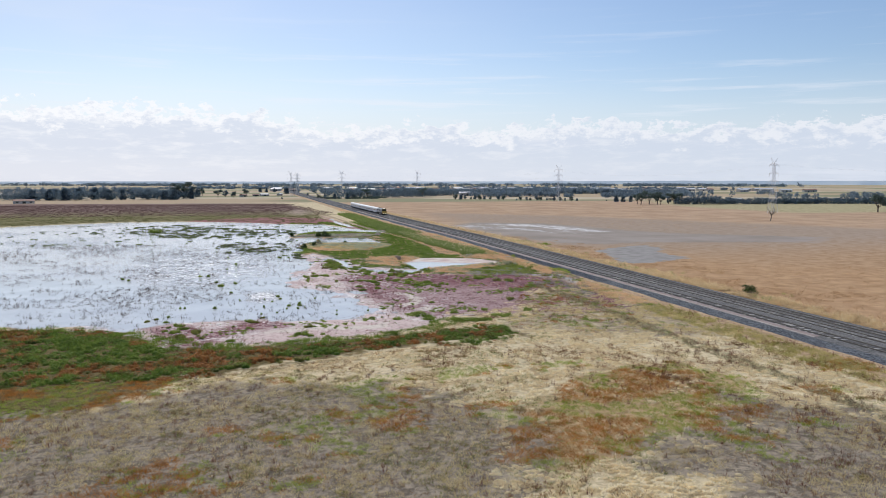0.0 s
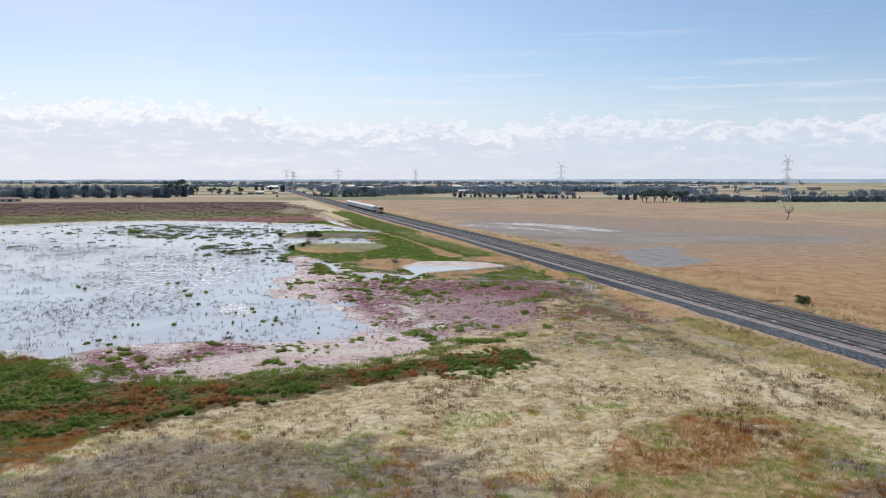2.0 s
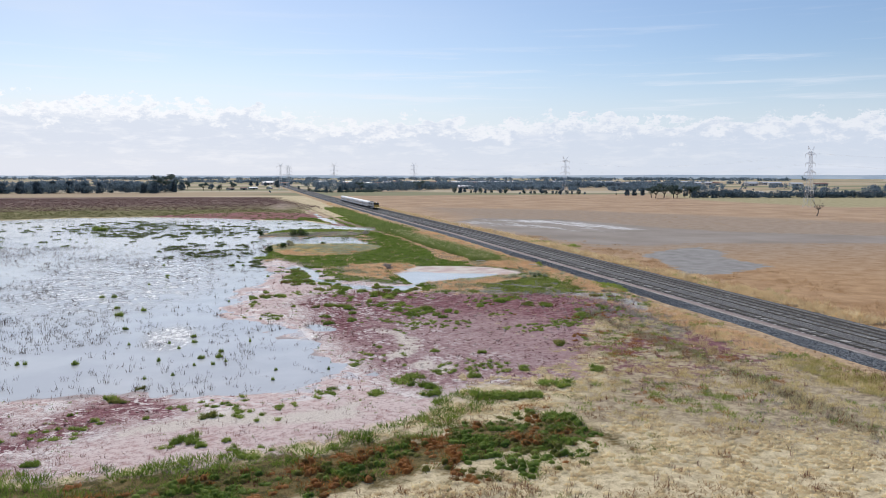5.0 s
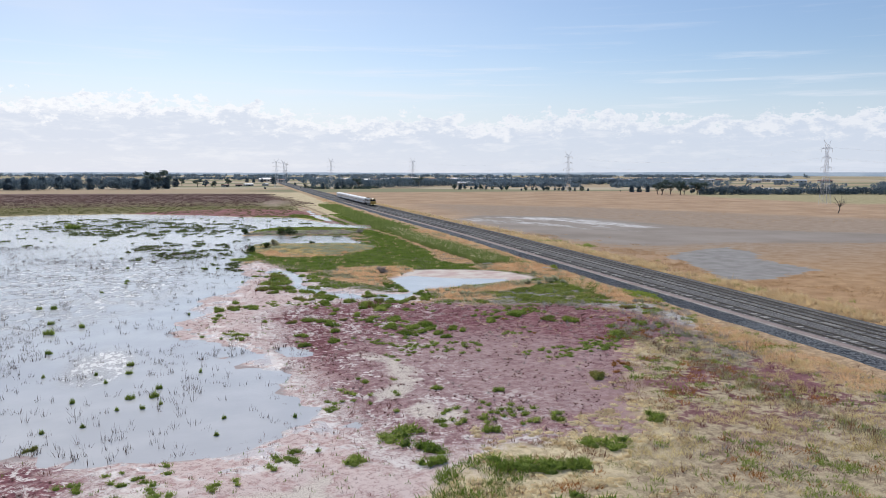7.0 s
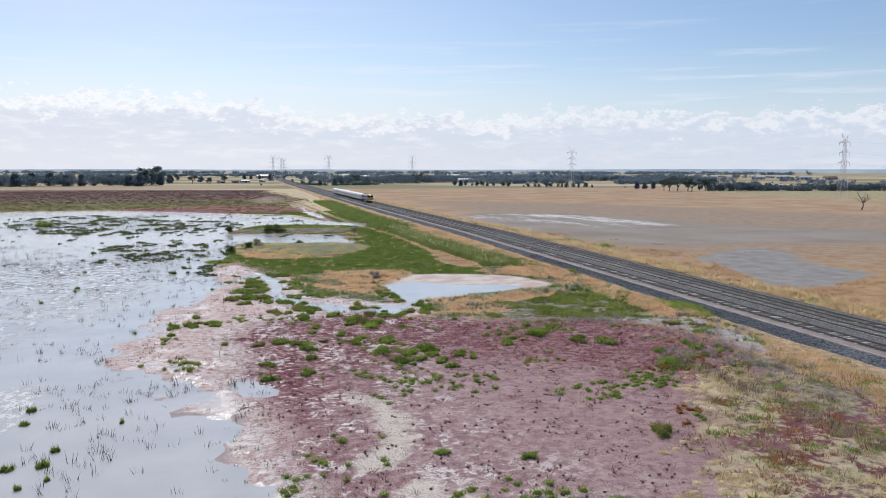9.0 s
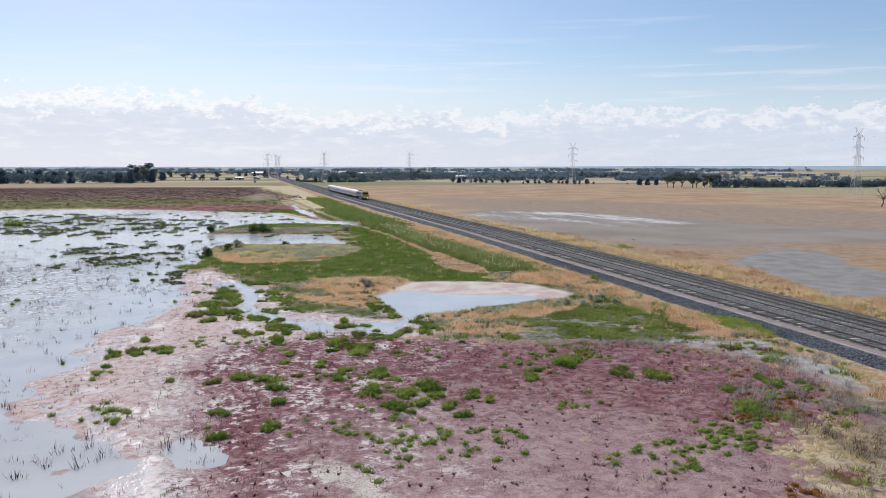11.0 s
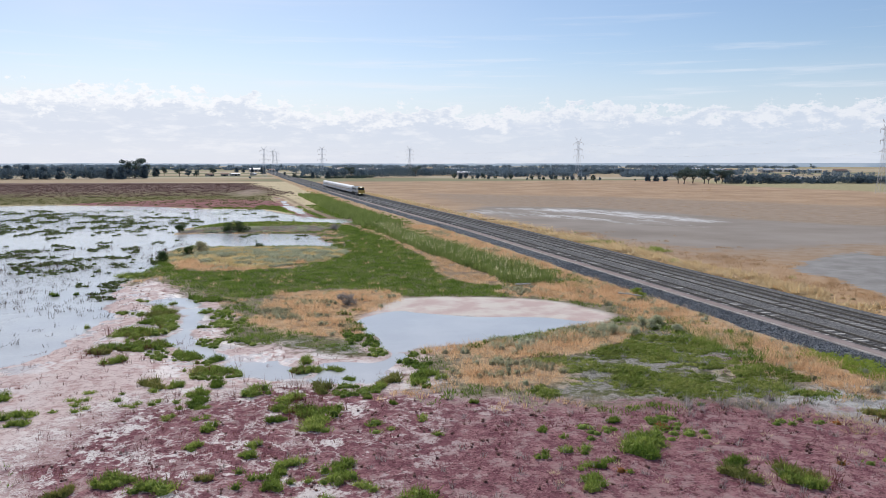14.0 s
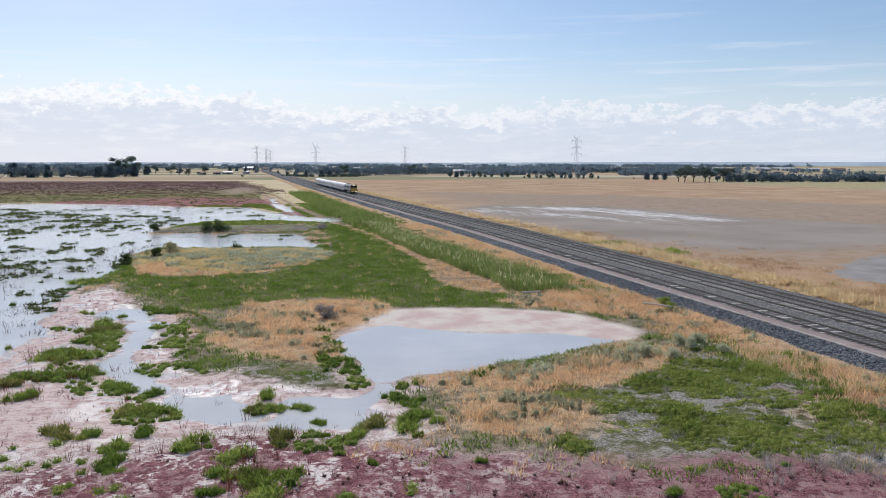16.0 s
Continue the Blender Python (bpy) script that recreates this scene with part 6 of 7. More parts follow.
plant([cypress_tree(s, "dense dark green windbreak cypress on farmland") for s in (1, 2, 3, 4)], 10.0, CYPRESSES, 1)
plant([gum_tree(s, "tall grey green gum tree with open crown") for s in (11, 12, 13, 14)], 9.8, GUMS, 2)
plant([round_tree(s, "dark rounded paddock tree on dry grass") for s in (21, 22, 23, 24)], 6.0, ROUND_TREES + ROUND_TREES_B, 3)
lone = gum_tree(31, "dense green gum tree alone in pasture")
lone.matrix_basis = Matrix.LocRotScale((435, 470, 0), None, (1.5, 1.5, 1.3))


def dead_tree():
    r = random.Random(8)
    root = tagged(new("dead_tree"), "bare grey dead tree standing in the field", "tree")
    bm = bmesh.new()
    fork = limb(bm, (0, 0, -0.2), (0.5, 0.2, 3.2), 0.30, 0.2, r)
    part("trunk", bm, BARK, root)
    bm = bmesh.new()
    for i in range(9):
        a = i * 0.72
        tip = limb(bm, fork, fork + Vector((math.cos(a) * r.uniform(1.4, 3.4), math.sin(a) * r.uniform(1.4, 3.4), r.uniform(1.8, 4.6))), 0.15, 0.06, r)
        for j in range(4):
            limb(bm, tip, tip + Vector((r.uniform(-1.3, 1.3), r.uniform(-1.3, 1.3), r.uniform(-0.2, 1.0))), 0.06, 0.02, r, 2)
    part("branch", bm, BARK, root, "bare crooked grey branches")
    root.location = (284, 386, 0)


dead_tree()

for i, (x, y, s, mat_, lb) in enumerate((
        (17.3, 327.2, 1.7, BUSH, "rounded dark green bush on the lake island"),
        (27.8, 324.5, 1.7, BUSH, "large dark green bush on the lake island"),
        (30.6, 324.0, 2.0, BUSH, "large dark green bush on the lake island"),
        (24.2, 281.0, 1.5, SAGE, "grey green saltbush on the grassy knoll"),
        (22.4, 277.5, 1.3, BUSH, "dark green bush on the grassy knoll"),
        (19.2, 273.0, 1.3, BUSH, "dark green bush at the knoll's edge"),
        (34.1, 286.0, 0.9, BUSH, "small green bush by the upper pond"),
        (42.6, 226.6, 1.1, GREY, "grey leafless brush beside the dry grass"),
        (98.2, 144.5, 1.6, BUSH, "dark green saltbush beside the tracks"),
        (68.5, 208.6, 0.85, SAGEBUSH, "pale sage green saltbush in dry grass beside the pond"),
        (68.7, 207.4, 0.75, SAGEBUSH, "pale sage green saltbush in dry grass beside the pond"),
        (65.6, 205.1, 0.70, SAGEBUSH, "pale sage green saltbush in dry grass beside the pond"),
        (64.3, 206.9, 0.80, SAGEBUSH, "pale sage green saltbush in dry grass beside the pond"),
        (70.1, 205.4, 0.70, SAGEBUSH, "pale sage green saltbush in dry grass beside the pond"),
        (63.7, 207.6, 0.65, SAGEBUSH, "pale sage green saltbush in dry grass beside the pond"),
        (70.1, 208.7, 0.80, SAGEBUSH, "pale sage green saltbush in dry grass beside the pond"),
        (76.1, 224.0, 0.80, LIME, "bright green bush at the ballast foot"),
        (75.6, 221.8, 0.70, LIME, "bright green bush at the ballast foot"),
        (52.0, 322.0, 1.3, GREY, "grey dry scrub on the lake island"))):
    b = bush(60 + i, mat_, lb, heads=22 if s > 2 else 15)
    z = float(ground_height(np.array([x]), np.array([y]))[0])
    b.matrix_basis = Matrix.LocRotScale((x, y, z), Euler((0, 0, i * 1.3)), (s, s, s * 0.82))


def woods(name, stops, depth, low, high, count, leaf, material, seed, label, wide=4.5):
    """A belt of far woodland along a broken line, too far to count."""
    r = np.random.default_rng(seed)
    p = np.array(stops, float)
    seg = np.sqrt(((p[1:] - p[:-1]) ** 2).sum(1))
    at_ = r.uniform(0, seg.sum(), count)
    along = np.concatenate([[0], np.cumsum(seg)])
    x, y = np.interp(at_, along, p[:, 0]), np.interp(at_, along, p[:, 1])
    x, y = x + r.normal(0, depth, count) * 0.5, y + r.normal(0, depth, count)
    kept = (depth < 20) | (fbm(x, y, 90, seed + 5, 2) > 0.46)
    x, y, count = x[kept], y[kept], int(kept.sum())
    h = low + (high - low) * np.clip(fbm(x, y, 70, seed) * 1.6 - 0.3, 0, 1) * r.uniform(0.7, 1.1, count)
    centres, radii = [], []
    for xx, yy, hh in zip(x, y, h):
        for j in range(5):
            centres.append((xx + r.normal(0, wide * 0.4), yy + r.normal(0, wide * 0.4), hh * r.uniform(0.25, 0.72)))
            radii.append(min(hh * 0.38, wide * 0.75))
    v, f = leaf_cloud(centres, radii, 8 if leaf > 3 else 12, leaf if leaf > 3 else leaf * 0.9, seed, 0.9)
    v[:, 2] = np.maximum(v[:, 2], -0.2)
    me = fast_mesh(name, v, f)
    me.materials.append(material)
    return tagged(new(name, me), label, "woodland", kind="stuff")


# every belt's leaf colour holds distance haze, the farthest belts the most
woods("tree_belt", [(395, 668), (470, 664), (543, 652), (640, 632), (900, 560)], 5, 6, 10.5, 330, 1.7, HAZED_PINE, 201, "dark green shelter belt beyond the field")
woods("tree_belt", [(130, 1380), (330, 1290), (480, 1270), (629, 1226), (800, 1150)], 45, 7, 13, 900, 2.4, HAZE_LEAF, 202, "green woodland behind the paddocks tinted blue by haze")
woods("tree_belt", [(300, 1080), (469, 988), (600, 930), (752, 864), (1100, 760)], 24, 6, 11, 620, 2.0, HAZE_LEAF, 203, "green farm woodland tinted blue by haze")
woods("tree_belt", [(-230, 965), (-330, 990), (-480, 1010), (-700, 1000)], 10, 8, 14, 200, 2.0, HAZED_PINE, 204, "dark shelter belt by the farm")
woods("tree_belt", [(-120, 1250), (-260, 1300), (-420, 1350), (-640, 1380)], 30, 9, 17, 240, 2.4, HAZE_LEAF, 205, "green farm woodland tinted blue by haze")
woods("tree_belt", [(-260, 965), (-180, 965), (-110, 975), (-75, 1010)], 9, 8, 13, 190, 1.5, HAZED_PINE, 210, "dark shelter belt by the lake farm")
woods("tree_belt", [(99, 975), (160, 1000), (225, 1070), (300, 1160)], 16, 7, 13, 210, 1.5, HAZED_PINE, 211, "green trees beside the railway")
woods("hedge", [(84, 985), (98, 960), (140, 960), (160, 985)], 8, 2.0, 4.0, 90, 1.0, LEAF, 206, "green scrub beside the railway", 2.5)
woods("far_woods", [(-1800, 3100), (-700, 3500), (200, 3300), (900, 3200), (1900, 2600)], 160, 6, 15, 1100, 5.0, HAZE_LEAF, 207, "hazy woodland along the horizon", 16)
woods("far_woods", [(-200, 2250), (300, 2100), (800, 1900), (1100, 1800)], 90, 4, 8.5, 800, 3.6, HAZE_LEAF, 208, "hazy scattered woodland by the town", 9)


def skyline():
    """Low hazy hills all along the horizon, a plain backdrop; its haze glows."""
    a = np.radians(np.arange(-75, 75.01, 0.12))
    top = 11 + 6 * fbm(a * 57, a * 0, 9.0, 77) + 3.0 * fbm(a * 57, a * 0 + 5, 0.7, 78, 3) + 7 * np.clip((a * 57 - 18) / 16, 0, 1)
    x, y = np.sin(a) * 4750, np.cos(a) * 4750
    v = np.concatenate([np.stack([x, y, top * 0 - 6], 1), np.stack([x, y, top], 1), np.stack([x * 1.02, y * 1.02, top * 0 - 6], 1)])
    n = len(a)
    i = np.arange(n - 1)
    q = np.concatenate([np.stack([i, i + 1, i + 1 + n, i + n], 1), np.stack([i + n, i + 1 + n, i + 1 + 2 * n, i + 2 * n], 1)])
    me = fast_mesh("backdrop", v, q)
    k = Nodes("glowing_haze_hills")
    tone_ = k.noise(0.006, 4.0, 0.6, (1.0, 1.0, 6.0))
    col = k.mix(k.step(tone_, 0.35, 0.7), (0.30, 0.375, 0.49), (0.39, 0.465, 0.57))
    # the haze colour is emitted by the hills themselves
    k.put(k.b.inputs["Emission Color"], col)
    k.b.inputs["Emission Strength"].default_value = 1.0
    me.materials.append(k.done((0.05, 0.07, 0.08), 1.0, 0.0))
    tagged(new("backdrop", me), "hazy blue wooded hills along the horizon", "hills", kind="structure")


skyline()


# ---- power line ----
def transmission_tower():
    """A 41 metre lattice tower: four legs, bracing, three pairs of arms, V-shaped top."""
    root = tagged(new("transmission_tower"), "tall grey steel lattice transmission tower", "power pylon", "power line towers")

    def half(z):
        return 2.7 + (0.8 - 2.7) * min(z / 26.0, 1.0)

    for sx in (-1, 1):
        for sy in (-1, 1):
            bm = bmesh.new()
            beam(bm, (sx * 2.7, sy * 2.7, 0), (sx * 0.8, sy * 0.8, 26), 0.13)
            beam(bm, (sx * 0.8, sy * 0.8, 26), (sx * 0.7, sy * 0.7, 37), 0.12)
            part("leg", bm, STEEL, root)
    bm = bmesh.new()
    zs = [0, 5.5, 10.5, 15, 19, 22.5, 26, 29, 32, 35, 37]
    for a, b in zip(zs, zs[1:]):
        p, q = half(a), half(b)
        for s in (-1, 1):
            beam(bm, (s * p, -p, a), (s * q, q, b), 0.06)
            beam(bm, (s * p, p, a), (s * q, -q, b), 0.06)
            beam(bm, (-p, s * p, a), (q, s * q, b), 0.06)
            beam(bm, (p, s * p, a), (-q, s * q, b), 0.06)
            beam(bm, (-q, s * q, b), (q, s * q, b), 0.05)
            beam(bm, (s * q, -q, b), (s * q, q, b), 0.05)
    part("bracing", bm, STEEL, root)
    for z, reach in ((23.5, 6.4), (29.5, 5.6), (35.5, 6.2)):
        for s in (-1, 1):
            bm = bmesh.new()
            for d in (-1, 1):
                beam(bm, (s * 0.95, d * 0.95, z + 1.3), (s * reach, 0, z), 0.11)
                beam(bm, (s * 0.95, d * 0.95, z - 0.2), (s * reach, 0, z), 0.11)
            beam(bm, (s * reach * 0.55, -0.4, z + 0.4), (s * reach * 0.55, 0.4, z + 0.1), 0.13)
            part("cross_arm", bm, STEEL, root)
            bm = bmesh.new()
            rod(bm, (s * reach, 0, z), (s * reach, 0, z - 2.2), 0.08, 0.08, 6)
            part("insulator", bm, CONC, root, "pale insulator string")
    for s in (-1, 1):
        bm = bmesh.new()
        for d in (-1, 1):
            beam(bm, (s * 0.4, d * 0.8, 36.6), (s * 4.2, 0, 41.0), 0.12)
        beam(bm, (s * 0.9, 0.6, 37), (s * 4.2, 0, 41.0), 0.10)
        part("earth_wire_horn", bm, STEEL, root)
    return root


tower = transmission_tower()
TOWERS = [(352, 475, 0.94), (322, 789, 1.02), (240, 1140, 1.0), (115, 1028, 0.93), (52, 1085, 0.93), (66, 1197, 0.93), (78, 1393, 0.93)]
for i, (x, y, s) in enumerate(TOWERS):
    m = Matrix.LocRotScale((x, y, 0), Euler((0, 0, 0.35)), (s, s, s))
    if i == 0:
        tower.matrix_basis = m
    else:
        copy_thing(tower, m)


def power_cable(a, b, sag):
    """One sagging conductor between two insulators."""
    a, b = np.array(a, float), np.array(b, float)
    t_ = np.linspace(0, 1, 15)
    p = a + (b - a) * t_[:, None]
    p[:, 2] -= sag * 4 * t_ * (1 - t_)
    side = np.cross(b - a, (0, 0, 1))
    side = side / np.linalg.norm(side) * 0.018
    ring = np.stack([side, -side, np.array([0, 0, 0.03])])
    v = (p[:, None] + ring[None]).reshape(-1, 3)
    i = np.arange(14)
    q = np.concatenate([np.stack([3 * i + k_, 3 * i + (k_ + 1) % 3, 3 * i + 3 + (k_ + 1) % 3, 3 * i + 3 + k_], 1) for k_ in range(3)])
    me = fast_mesh("power_cable", v, q)
    me.materials.append(STEEL)
    tagged(new("power_cable", me), "thin grey overhead cable between pylons", "cable", "power line cables")


for (x0, y0), (x1, y1) in (((384, 170), (352, 475)), ((352, 475), (322, 789)), ((322, 789), (240, 1140)), ((240, 1140), (115, 1028))):
    for z, reach in ((21.7, 6.5), (27.8, 5.7), (34.0, 6.3)):
        for s in (-1, 1):
            dx, dy = s * reach * math.cos(0.35), s * reach * math.sin(0.35)
            power_cable((x0 + dx, y0 + dy, z), (x1 + dx, y1 + dy, z), 7.0)


# ---- farm buildings ----
ROOF = plain_mat("sheet_roof", (0.55, 0.56, 0.58), (0.72, 0.72, 0.73), 0.5, 0.5)
WALL = plain_mat("pale_wall", (0.42, 0.41, 0.39), (0.62, 0.60, 0.57), 0.8, 0.8)
DARK = plain_mat("dark_opening", (0.02, 0.022, 0.026), (0.05, 0.052, 0.056), 1.0, 0.3)
REDROOF = plain_mat("tile_roof", (0.20, 0.10, 0.08), (0.33, 0.19, 0.15), 1.2, 0.8)


def farm_shed(length, width, height, roof, label, name="farm_shed", category="shed"):
    """A gabled building with a door and windows on its long side."""
    root = tagged(new(name), label, category)
    bm = bmesh.new()
    box(bm, (-length / 2, -width / 2, -0.1), (length / 2, width / 2, height * 0.68), 0.05)
    part("wall", bm, WALL, root)
    bm = bmesh.new()
    e, o = height * 0.68, 0.4
    for s in (-1, 1):
        v = [bm.verts.new(p) for p in ((-length / 2 - o, s * (width / 2 + o), e - 0.1), (length / 2 + o, s * (width / 2 + o), e - 0.1), (length / 2 + o, 0, height), (-length / 2 - o, 0, height))]
        u = [bm.verts.new(q.co + Vector((0, 0, 0.18))) for q in v]
        bm.faces.new(v)
        bm.faces.new(u[::-1])
        for a in range(4):
            b = (a + 1) % 4
            bm.faces.new((v[a], v[b], u[b], u[a]))
    for s in (-1, 1):
        bm.faces.new([bm.verts.new(p) for p in ((s * length / 2, -width / 2, e), (s * length / 2, width / 2, e), (s * length / 2, 0, height))])
    part("roof", bm, roof, root, "pale metal roof" if roof is ROOF else "red brown roof")
    bm = bmesh.new()
    box(bm, (-1.5, -width / 2 - 0.06, 0), (1.5, -width / 2 + 0.02, e * 0.8), 0.02)
    part("door", bm, DARK, root)
    for x in (-length * 0.33, length * 0.33):
        bm = bmesh.new()
        box(bm, (x - 1.1, -width / 2 - 0.06, e * 0.35), (x + 1.1, -width / 2 + 0.02, e * 0.75), 0.02)
        part("window", bm, DARK, root)
    return root


def town():
    r = random.Random(12)
    long_ = farm_shed(60, 14, 6, ROOF, "long white farm shed with metal roof")
    long_.matrix_basis = pose(-300, 1080, 0, 0, 0, 12)
    other = farm_shed(26, 10, 4.5, ROOF, "low pale shed beside the farm track")
    other.matrix_basis = pose(-262, 860, 0, 0, 0, -8)
    third = farm_shed(18, 8, 4.2, REDROOF, "small farmhouse with red brown roof", "farmhouse", "house")
    third.matrix_basis = pose(-215, 835, 0, 0, 0, 20)
    for i, (x, y) in enumerate(((5, 1140), (17, 1165), (-12, 1120), (40, 1190))):
        b = farm_shed(9 + 3 * (i % 2), 6, 3.6, ROOF if i % 2 else REDROOF, "small farm outbuilding among trees")
        b.matrix_basis = pose(x, y, 0, 0, 0, 25 * i)
    barn = farm_shed(24, 12, 6, ROOF, "grey open farm barn beyond the field", "barn", "barn")
    barn.matrix_basis = pose(312, 1120, 0, 0, 0, -10)
    house = farm_shed(14, 9, 5, ROOF, "white farmhouse in the shelter belt", "farmhouse", "house")
    house.matrix_basis = pose(470, 690, 0, 0, 0, -14)
    a = farm_shed(22, 11, 6.5, ROOF, "white town building far off", "town_building", "building")
    b = farm_shed(16, 10, 6.0, REDROOF, "far off house with dark roof", "town_house", "house")
    for i in range(70):
        src = a if r.random() < 0.65 else b
        x = r.uniform(20, 1150)
        m = pose(x, 1560 + r.uniform(0, 420) - 0.25 * x, 0, 0, 0, r.uniform(-30, 30))
        if i == 0:
            a.matrix_basis = m
        elif i == 1:
            b.matrix_basis = m
        else:
            copy_thing(src, m)


town()


# ---- train ----
SILVER = plain_mat("fluted_silver_side", (0.58, 0.59, 0.62), (0.72, 0.73, 0.76), 0.8, 0.5, 0.1)
WHITE = plain_mat("white_roof", (0.74, 0.74, 0.75), (0.86, 0.86, 0.87), 0.8, 0.6)
GREYP = plain_mat("grey_loco_paint", (0.30, 0.31, 0.33), (0.42, 0.43, 0.45), 0.8, 0.45)
YELLOW = plain_mat("yellow_cab_paint", (0.42, 0.27, 0.05), (0.54, 0.37, 0.09), 1.2, 0.4)
BLACK = plain_mat("black_running_gear", (0.014, 0.013, 0.013), (0.04, 0.037, 0.034), 2.0, 0.7)
PANE = plain_mat("dark_window_glass", (0.012, 0.016, 0.020), (0.03, 0.035, 0.04), 1.0, 0.08)
lamp_mat = Nodes("headlight")
lamp_mat.b.inputs["Emission Color"].default_value = (1.0, 0.93, 0.78, 1)
lamp_mat.b.inputs["Emission Strength"].default_value = 5.0
LAMP = lamp_mat.done((0.9, 0.88, 0.8), 0.2)
TRAIN_X, TRAIN_Y = TRACKS["middle"], 490.0


def hull(profile, length, bm=None):
    """A body from a cross-section (x, z), drawn along y."""
    bm = bm or bmesh.new()
    a = [bm.verts.new((x, -length / 2, z)) for x, z in profile]
    b = [bm.verts.new((x, length / 2, z)) for x, z in profile]
    bm.faces.new(a)
    bm.faces.new(b[::-1])
    for i in range(len(profile)):
        j = (i + 1) % len(profile)
        bm.faces.new((a[i], b[i], b[j], a[j]))
    bmesh.ops.recalc_face_normals(bm, faces=bm.faces)
    return bm


def bogie(parent, y, axles=2):
    ob = None
    bm = bmesh.new()
    half = 1.2 if axles == 2 else 1.9
    for s in (-1, 1):
        box(bm, (s * 1.02 - 0.08, y - half - 0.5, 0.36), (s * 1.02 + 0.08, y + half + 0.5, 0.72), 0.04)
    box(bm, (-1.0, y - 0.3, 0.45), (1.0, y + 0.3, 0.85), 0.03)
    ob = part("bogie", bm, BLACK, parent)
    for i in range(axles):
        yy = y - half + i * (2 * half / (axles - 1))
        bm = bmesh.new()
        for s in (-1, 1):
            rod(bm, (s * 0.68, yy, 0.46), (s * 0.82, yy, 0.46), 0.46, 0.46, 16)
        rod(bm, (-0.7, yy, 0.46), (0.7, yy, 0.46), 0.08, 0.08, 8)
        part("wheelset", bm, BLACK, ob)


def coach(length, label, windows=9):
    root = tagged(new("railway_coach"), label, "coach", "coaches of the train")
    side = [(-1.42, 1.0), (-1.47, 1.6), (-1.47, 2.9), (-1.40, 3.35)]
    bm = hull([(-1.42, 1.0), (-1.47, 1.6), (-1.47, 2.9), (-1.42, 3.30), (1.42, 3.30), (1.47, 2.9), (1.47, 1.6), (1.42, 1.0)], length)
    part("body", bm, SILVER, root)
    bm = hull([(-1.44, 3.30), (-1.36, 3.55), (-1.05, 3.86), (-0.5, 4.02), (0.5, 4.02), (1.05, 3.86), (1.36, 3.55), (1.44, 3.30)], length - 0.1)
    part("roof", bm, WHITE, root, "white curved roof")
    bm = bmesh.new()
    box(bm, (-1.1, -length * 0.28, 0.45), (1.1, length * 0.28, 1.02), 0.04)
    part("underframe", bm, BLACK, root)
    for i in range(windows):
        y = -length / 2 + 2.6 + i * (length - 5.2) / (windows - 1)
        for s in (-1, 1):
            bm = bmesh.new()
            box(bm, (s * 1.475 - 0.012, y - 0.45, 2.15), (s * 1.475 + 0.012, y + 0.45, 2.68), 0.01)
            part("window", bm, PANE, root)
    for y in (-length / 2 + 0.9, length / 2 - 0.9):
        for s in (-1, 1):
            bm = bmesh.new()
            box(bm, (s * 1.475 - 0.012, y - 0.38, 1.08), (s * 1.475 + 0.012, y + 0.38, 3.05), 0.01)
            part("door", bm, GREYP, root, "grey end door")
    for s in (-1, 1):
        bm = bmesh.new()
        box(bm, (-0.75, s * length / 2 + min(0, s) * 0.49 - 0.02, 1.1), (0.75, s * length / 2 + max(0, s) * 0.49 + 0.02, 3.3), 0.05)
        part("gangway", bm, BLACK, root, "black flexible gangway")
        bogie(root, s * (length / 2 - 3.4))
    return root


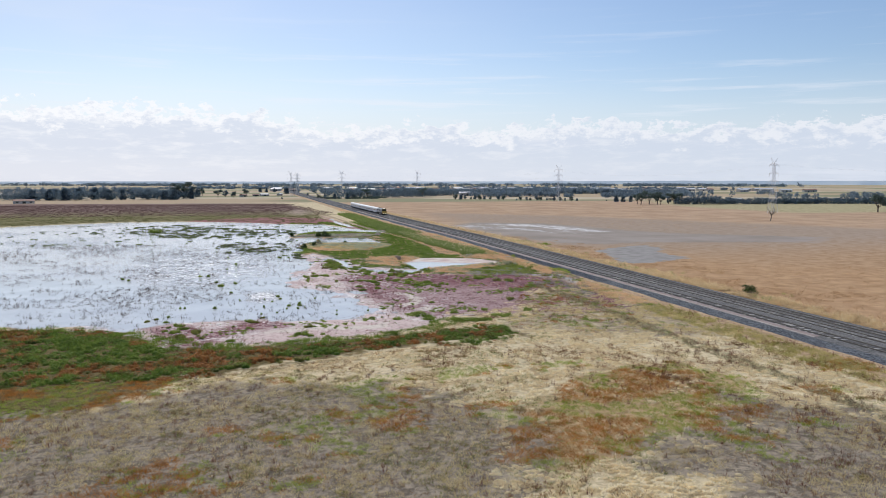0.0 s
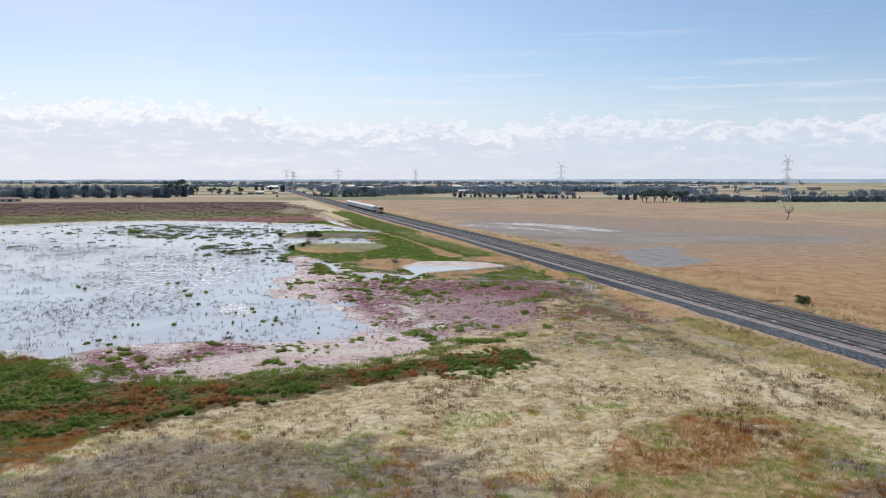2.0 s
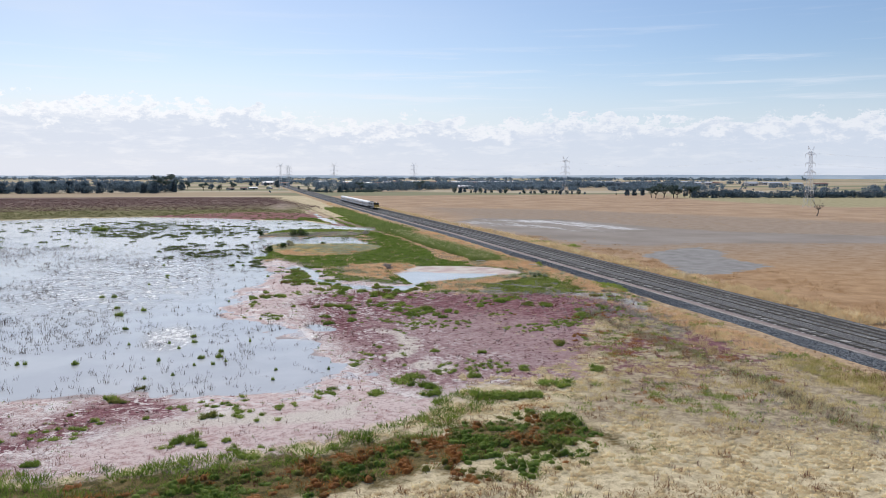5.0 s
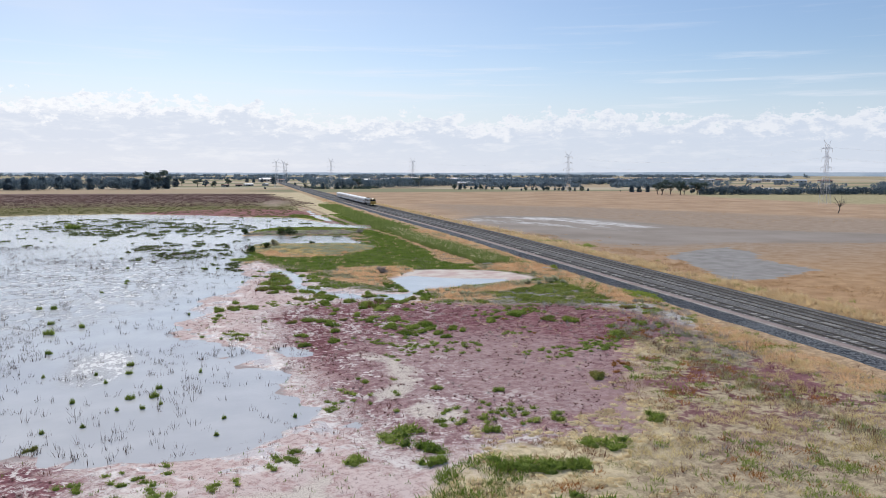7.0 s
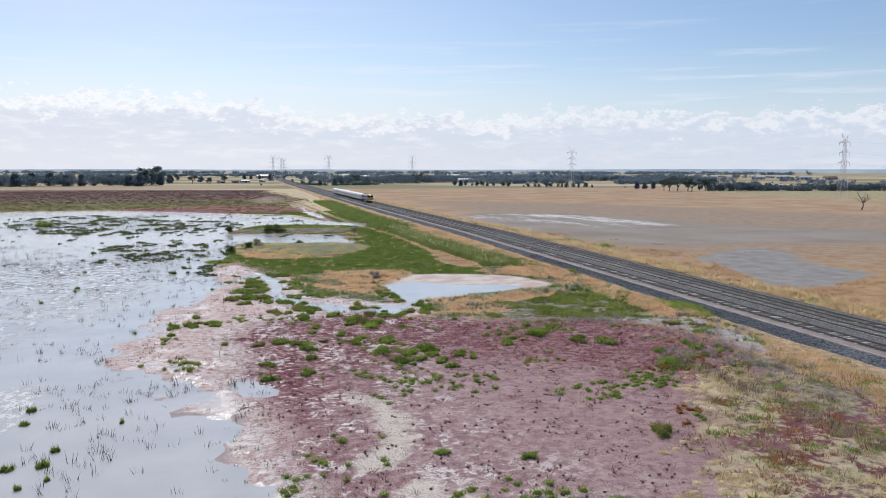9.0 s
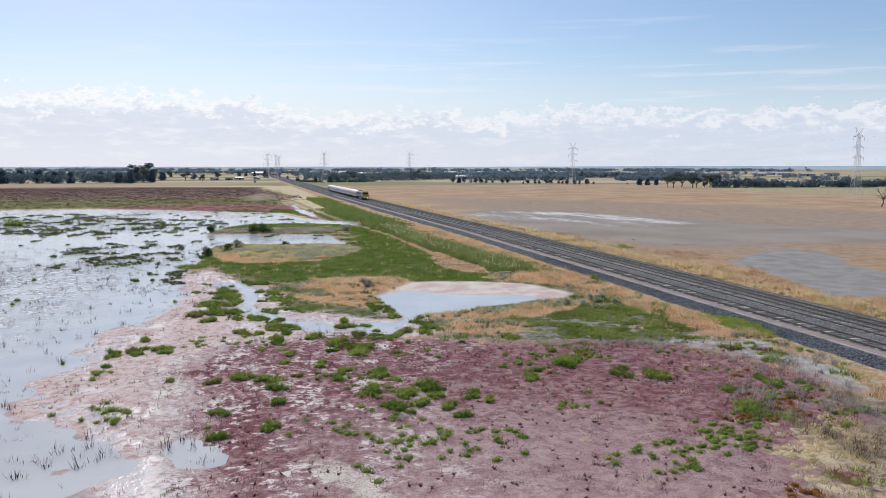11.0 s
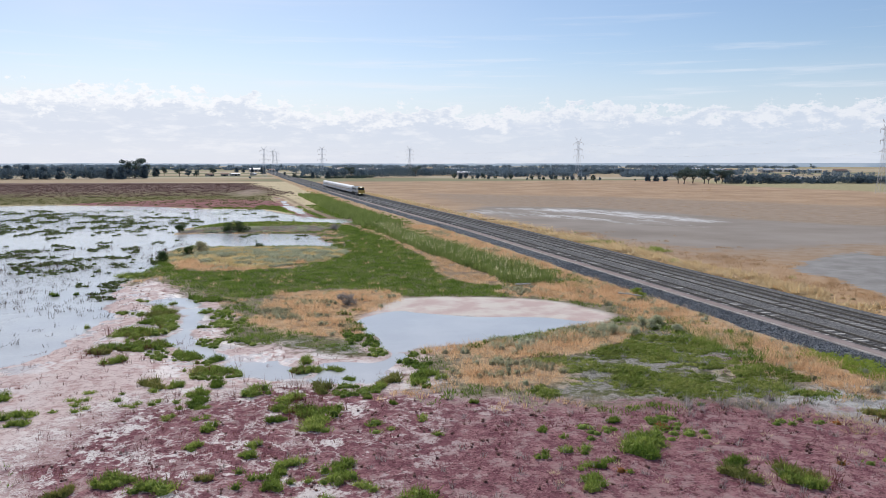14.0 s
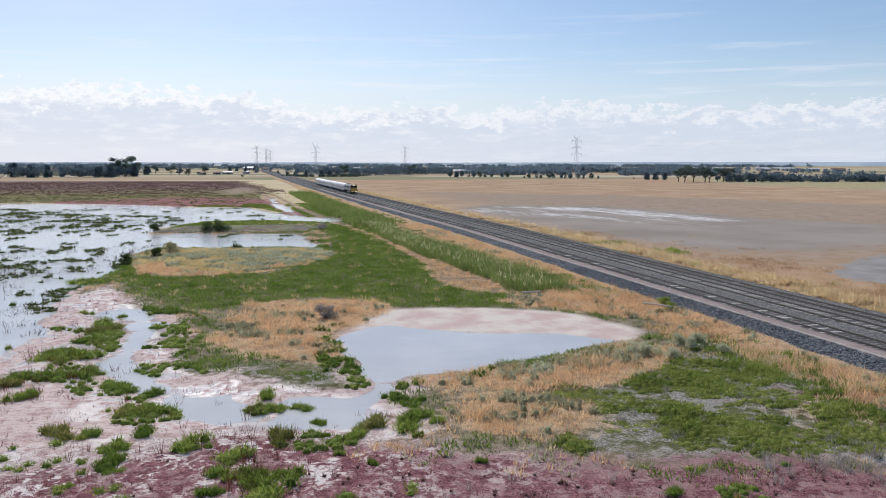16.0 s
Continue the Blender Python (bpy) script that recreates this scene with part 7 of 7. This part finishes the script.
def locomotive():
    """A twenty metre diesel: long hood behind, wide cab with sloped yellow nose towards -y."""
    root = tagged(new("locomotive"), "grey diesel locomotive with yellow cab front", "locomotive")
    bm = hull([(-1.46, 1.15), (-1.46, 1.55), (1.46, 1.55), (1.46, 1.15)], 19.6)
    part("frame", bm, BLACK, root)
    bm = hull([(-1.40, 1.55), (-1.44, 2.4), (-1.40, 3.55), (-1.15, 3.95), (1.15, 3.95), (1.40, 3.55), (1.44, 2.4), (1.40, 1.55)], 14.2)
    bmesh.ops.translate(bm, vec=(0, 2.6, 0), verts=bm.verts)
    hood = part("hood", bm, GREYP, root)
    for y in (-2.2, 0.6, 4.2, 6.8):
        for s in (-1, 1):
            bm = bmesh.new()
            box(bm, (s * 1.435 - 0.03, y - 0.9, 2.5), (s * 1.435 + 0.03, y + 0.9, 3.3), 0.02)
            part("grille", bm, BLACK, hood)
    for y in (3.6, 6.0, 8.2):
        bm = bmesh.new()
        rod(bm, (0, y, 3.9), (0, y, 4.15), 0.75, 0.75, 18)
        part("fan", bm, BLACK, hood, "dark round roof fan")
    bm = bmesh.new()
    v = [(-1.46, 1.2), (-1.46, 3.6), (-1.2, 4.15), (1.2, 4.15), (1.46, 3.6), (1.46, 1.2)]
    back_ = [bm.verts.new((x, -4.5, z)) for x, z in v]
    mid_ = [bm.verts.new((x, -8.6 if z > 3.0 else -9.5, z)) for x, z in v]
    bm.faces.new(back_[::-1])
    bm.faces.new(mid_)
    for i in range(6):
        j = (i + 1) % 6
        bm.faces.new((back_[i], back_[j], mid_[j], mid_[i]))
    bmesh.ops.recalc_face_normals(bm, faces=bm.faces)
    cab = part("cab", bm, GREYP, root, "grey driver's cab")
    bm = bmesh.new()
    box(bm, (-1.22, -8.95, 3.62), (1.22, -8.4, 4.12), 0.08)
    part("visor", bm, YELLOW, cab, "yellow panel over the windscreen")
    bm = bmesh.new()
    box(bm, (-1.42, -9.95, 0.85), (1.42, -9.2, 2.72), 0.14)
    part("nose", bm, YELLOW, cab, "mustard yellow nose")
    for s in (-1, 1):
        bm = bmesh.new()
        box(bm, (s * 0.69 - 0.66, -9.42, 2.74), (s * 0.69 + 0.66, -8.60, 3.60), 0.05)
        part("windscreen", bm, PANE, cab)
        bm = bmesh.new()
        box(bm, (s * 1.47 - 0.02, -7.6, 2.7), (s * 1.47 + 0.02, -6.2, 3.4), 0.02)
        part("side_window", bm, PANE, cab)
        bm = bmesh.new()
        rod(bm, (s * 0.8, -9.97, 1.05), (s * 0.8, -10.04, 1.05), 0.13, 0.13, 12)
        part("headlight", bm, LAMP, cab, "lit round headlight")
        bm = bmesh.new()
        rod(bm, (s * 0.2, -8.93, 3.88), (s * 0.2, -9.02, 3.88), 0.12, 0.12, 12)
        part("headlight", bm, LAMP, cab, "lit round headlight")
        bm = bmesh.new()
        for y in np.arange(-4.2, 9.4, 1.7):
            beam(bm, (s * 1.44, y, 1.5), (s * 1.44, y, 2.45), 0.04)
        beam(bm, (s * 1.44, -4.2, 2.45), (s * 1.44, 9.2, 2.45), 0.04)
        part("handrail", bm, WHITE, root, "white handrail")
    bm = bmesh.new()
    box(bm, (-1.25, -2.6, 0.35), (1.25, 2.8, 1.15), 0.15)
    part("fuel_tank", bm, GREYP, root)
    bm = bmesh.new()
    box(bm, (-1.35, -10.0, 0.22), (1.35, -9.7, 0.62), 0.05)
    part("pilot", bm, BLACK, root, "black rail guard")
    for y in (-6.6, 6.6):
        bogie(root, y, 3)
    return root


def stand_on_track(ob, y, length):
    """Puts a vehicle on the rails with its middle at y, turned along the line."""
    a, b = float(railway_shift(y - length / 2)), float(railway_shift(y + length / 2))
    ob.matrix_basis = Matrix.LocRotScale((TRAIN_X + (a + b) / 2, y, RAIL_TOP), Euler((0, 0, math.atan2(a - b, length))), None)


loco = locomotive()
stand_on_track(loco, TRAIN_Y + 10.0, 20.0)
LENGTH, GAP = 20.2, 1.0
first = coach(LENGTH, "silver railway coach with white roof and small windows")
for i in range(6):
    y = TRAIN_Y + 20.4 + LENGTH / 2 + i * (LENGTH + GAP)
    ob = first if i == 0 else copy_thing(first, Matrix())
    stand_on_track(ob, y, LENGTH)

# ---- small things by the pond and the line ----
bm = bmesh.new()
rod(bm, (-0.95, 0, 0.55), (0.95, 0, 0.60), 0.10, 0.10, 10)
rail_ = tagged(new("pipe_crossing"), "pale pipe rail on two short posts by the reeds", "pipe rail")
part("pipe", bm, PALE, rail_)
for s in (-0.8, 0.85):
    bm = bmesh.new()
    rod(bm, (s, 0, -0.1), (s, 0, 0.56), 0.06, 0.06, 8)
    part("post", bm, BARK, rail_)
rail_.matrix_basis = pose(65.1, 232.3, 0.25, 0, 0, -6)
bm = bmesh.new()
rod(bm, (-1.5, 0, 0.12), (0, 0.05, 0.15), 0.09, 0.08, 9)
rod(bm, (0, 0.05, 0.15), (1.5, -0.05, 0.12), 0.08, 0.07, 9)
log = part("log", bm, PALE, None)
tagged(log, "pale weathered log lying in dry grass", "log")
log.matrix_basis = pose(74.5, 222.6, 0.62, 0, 0, -55)
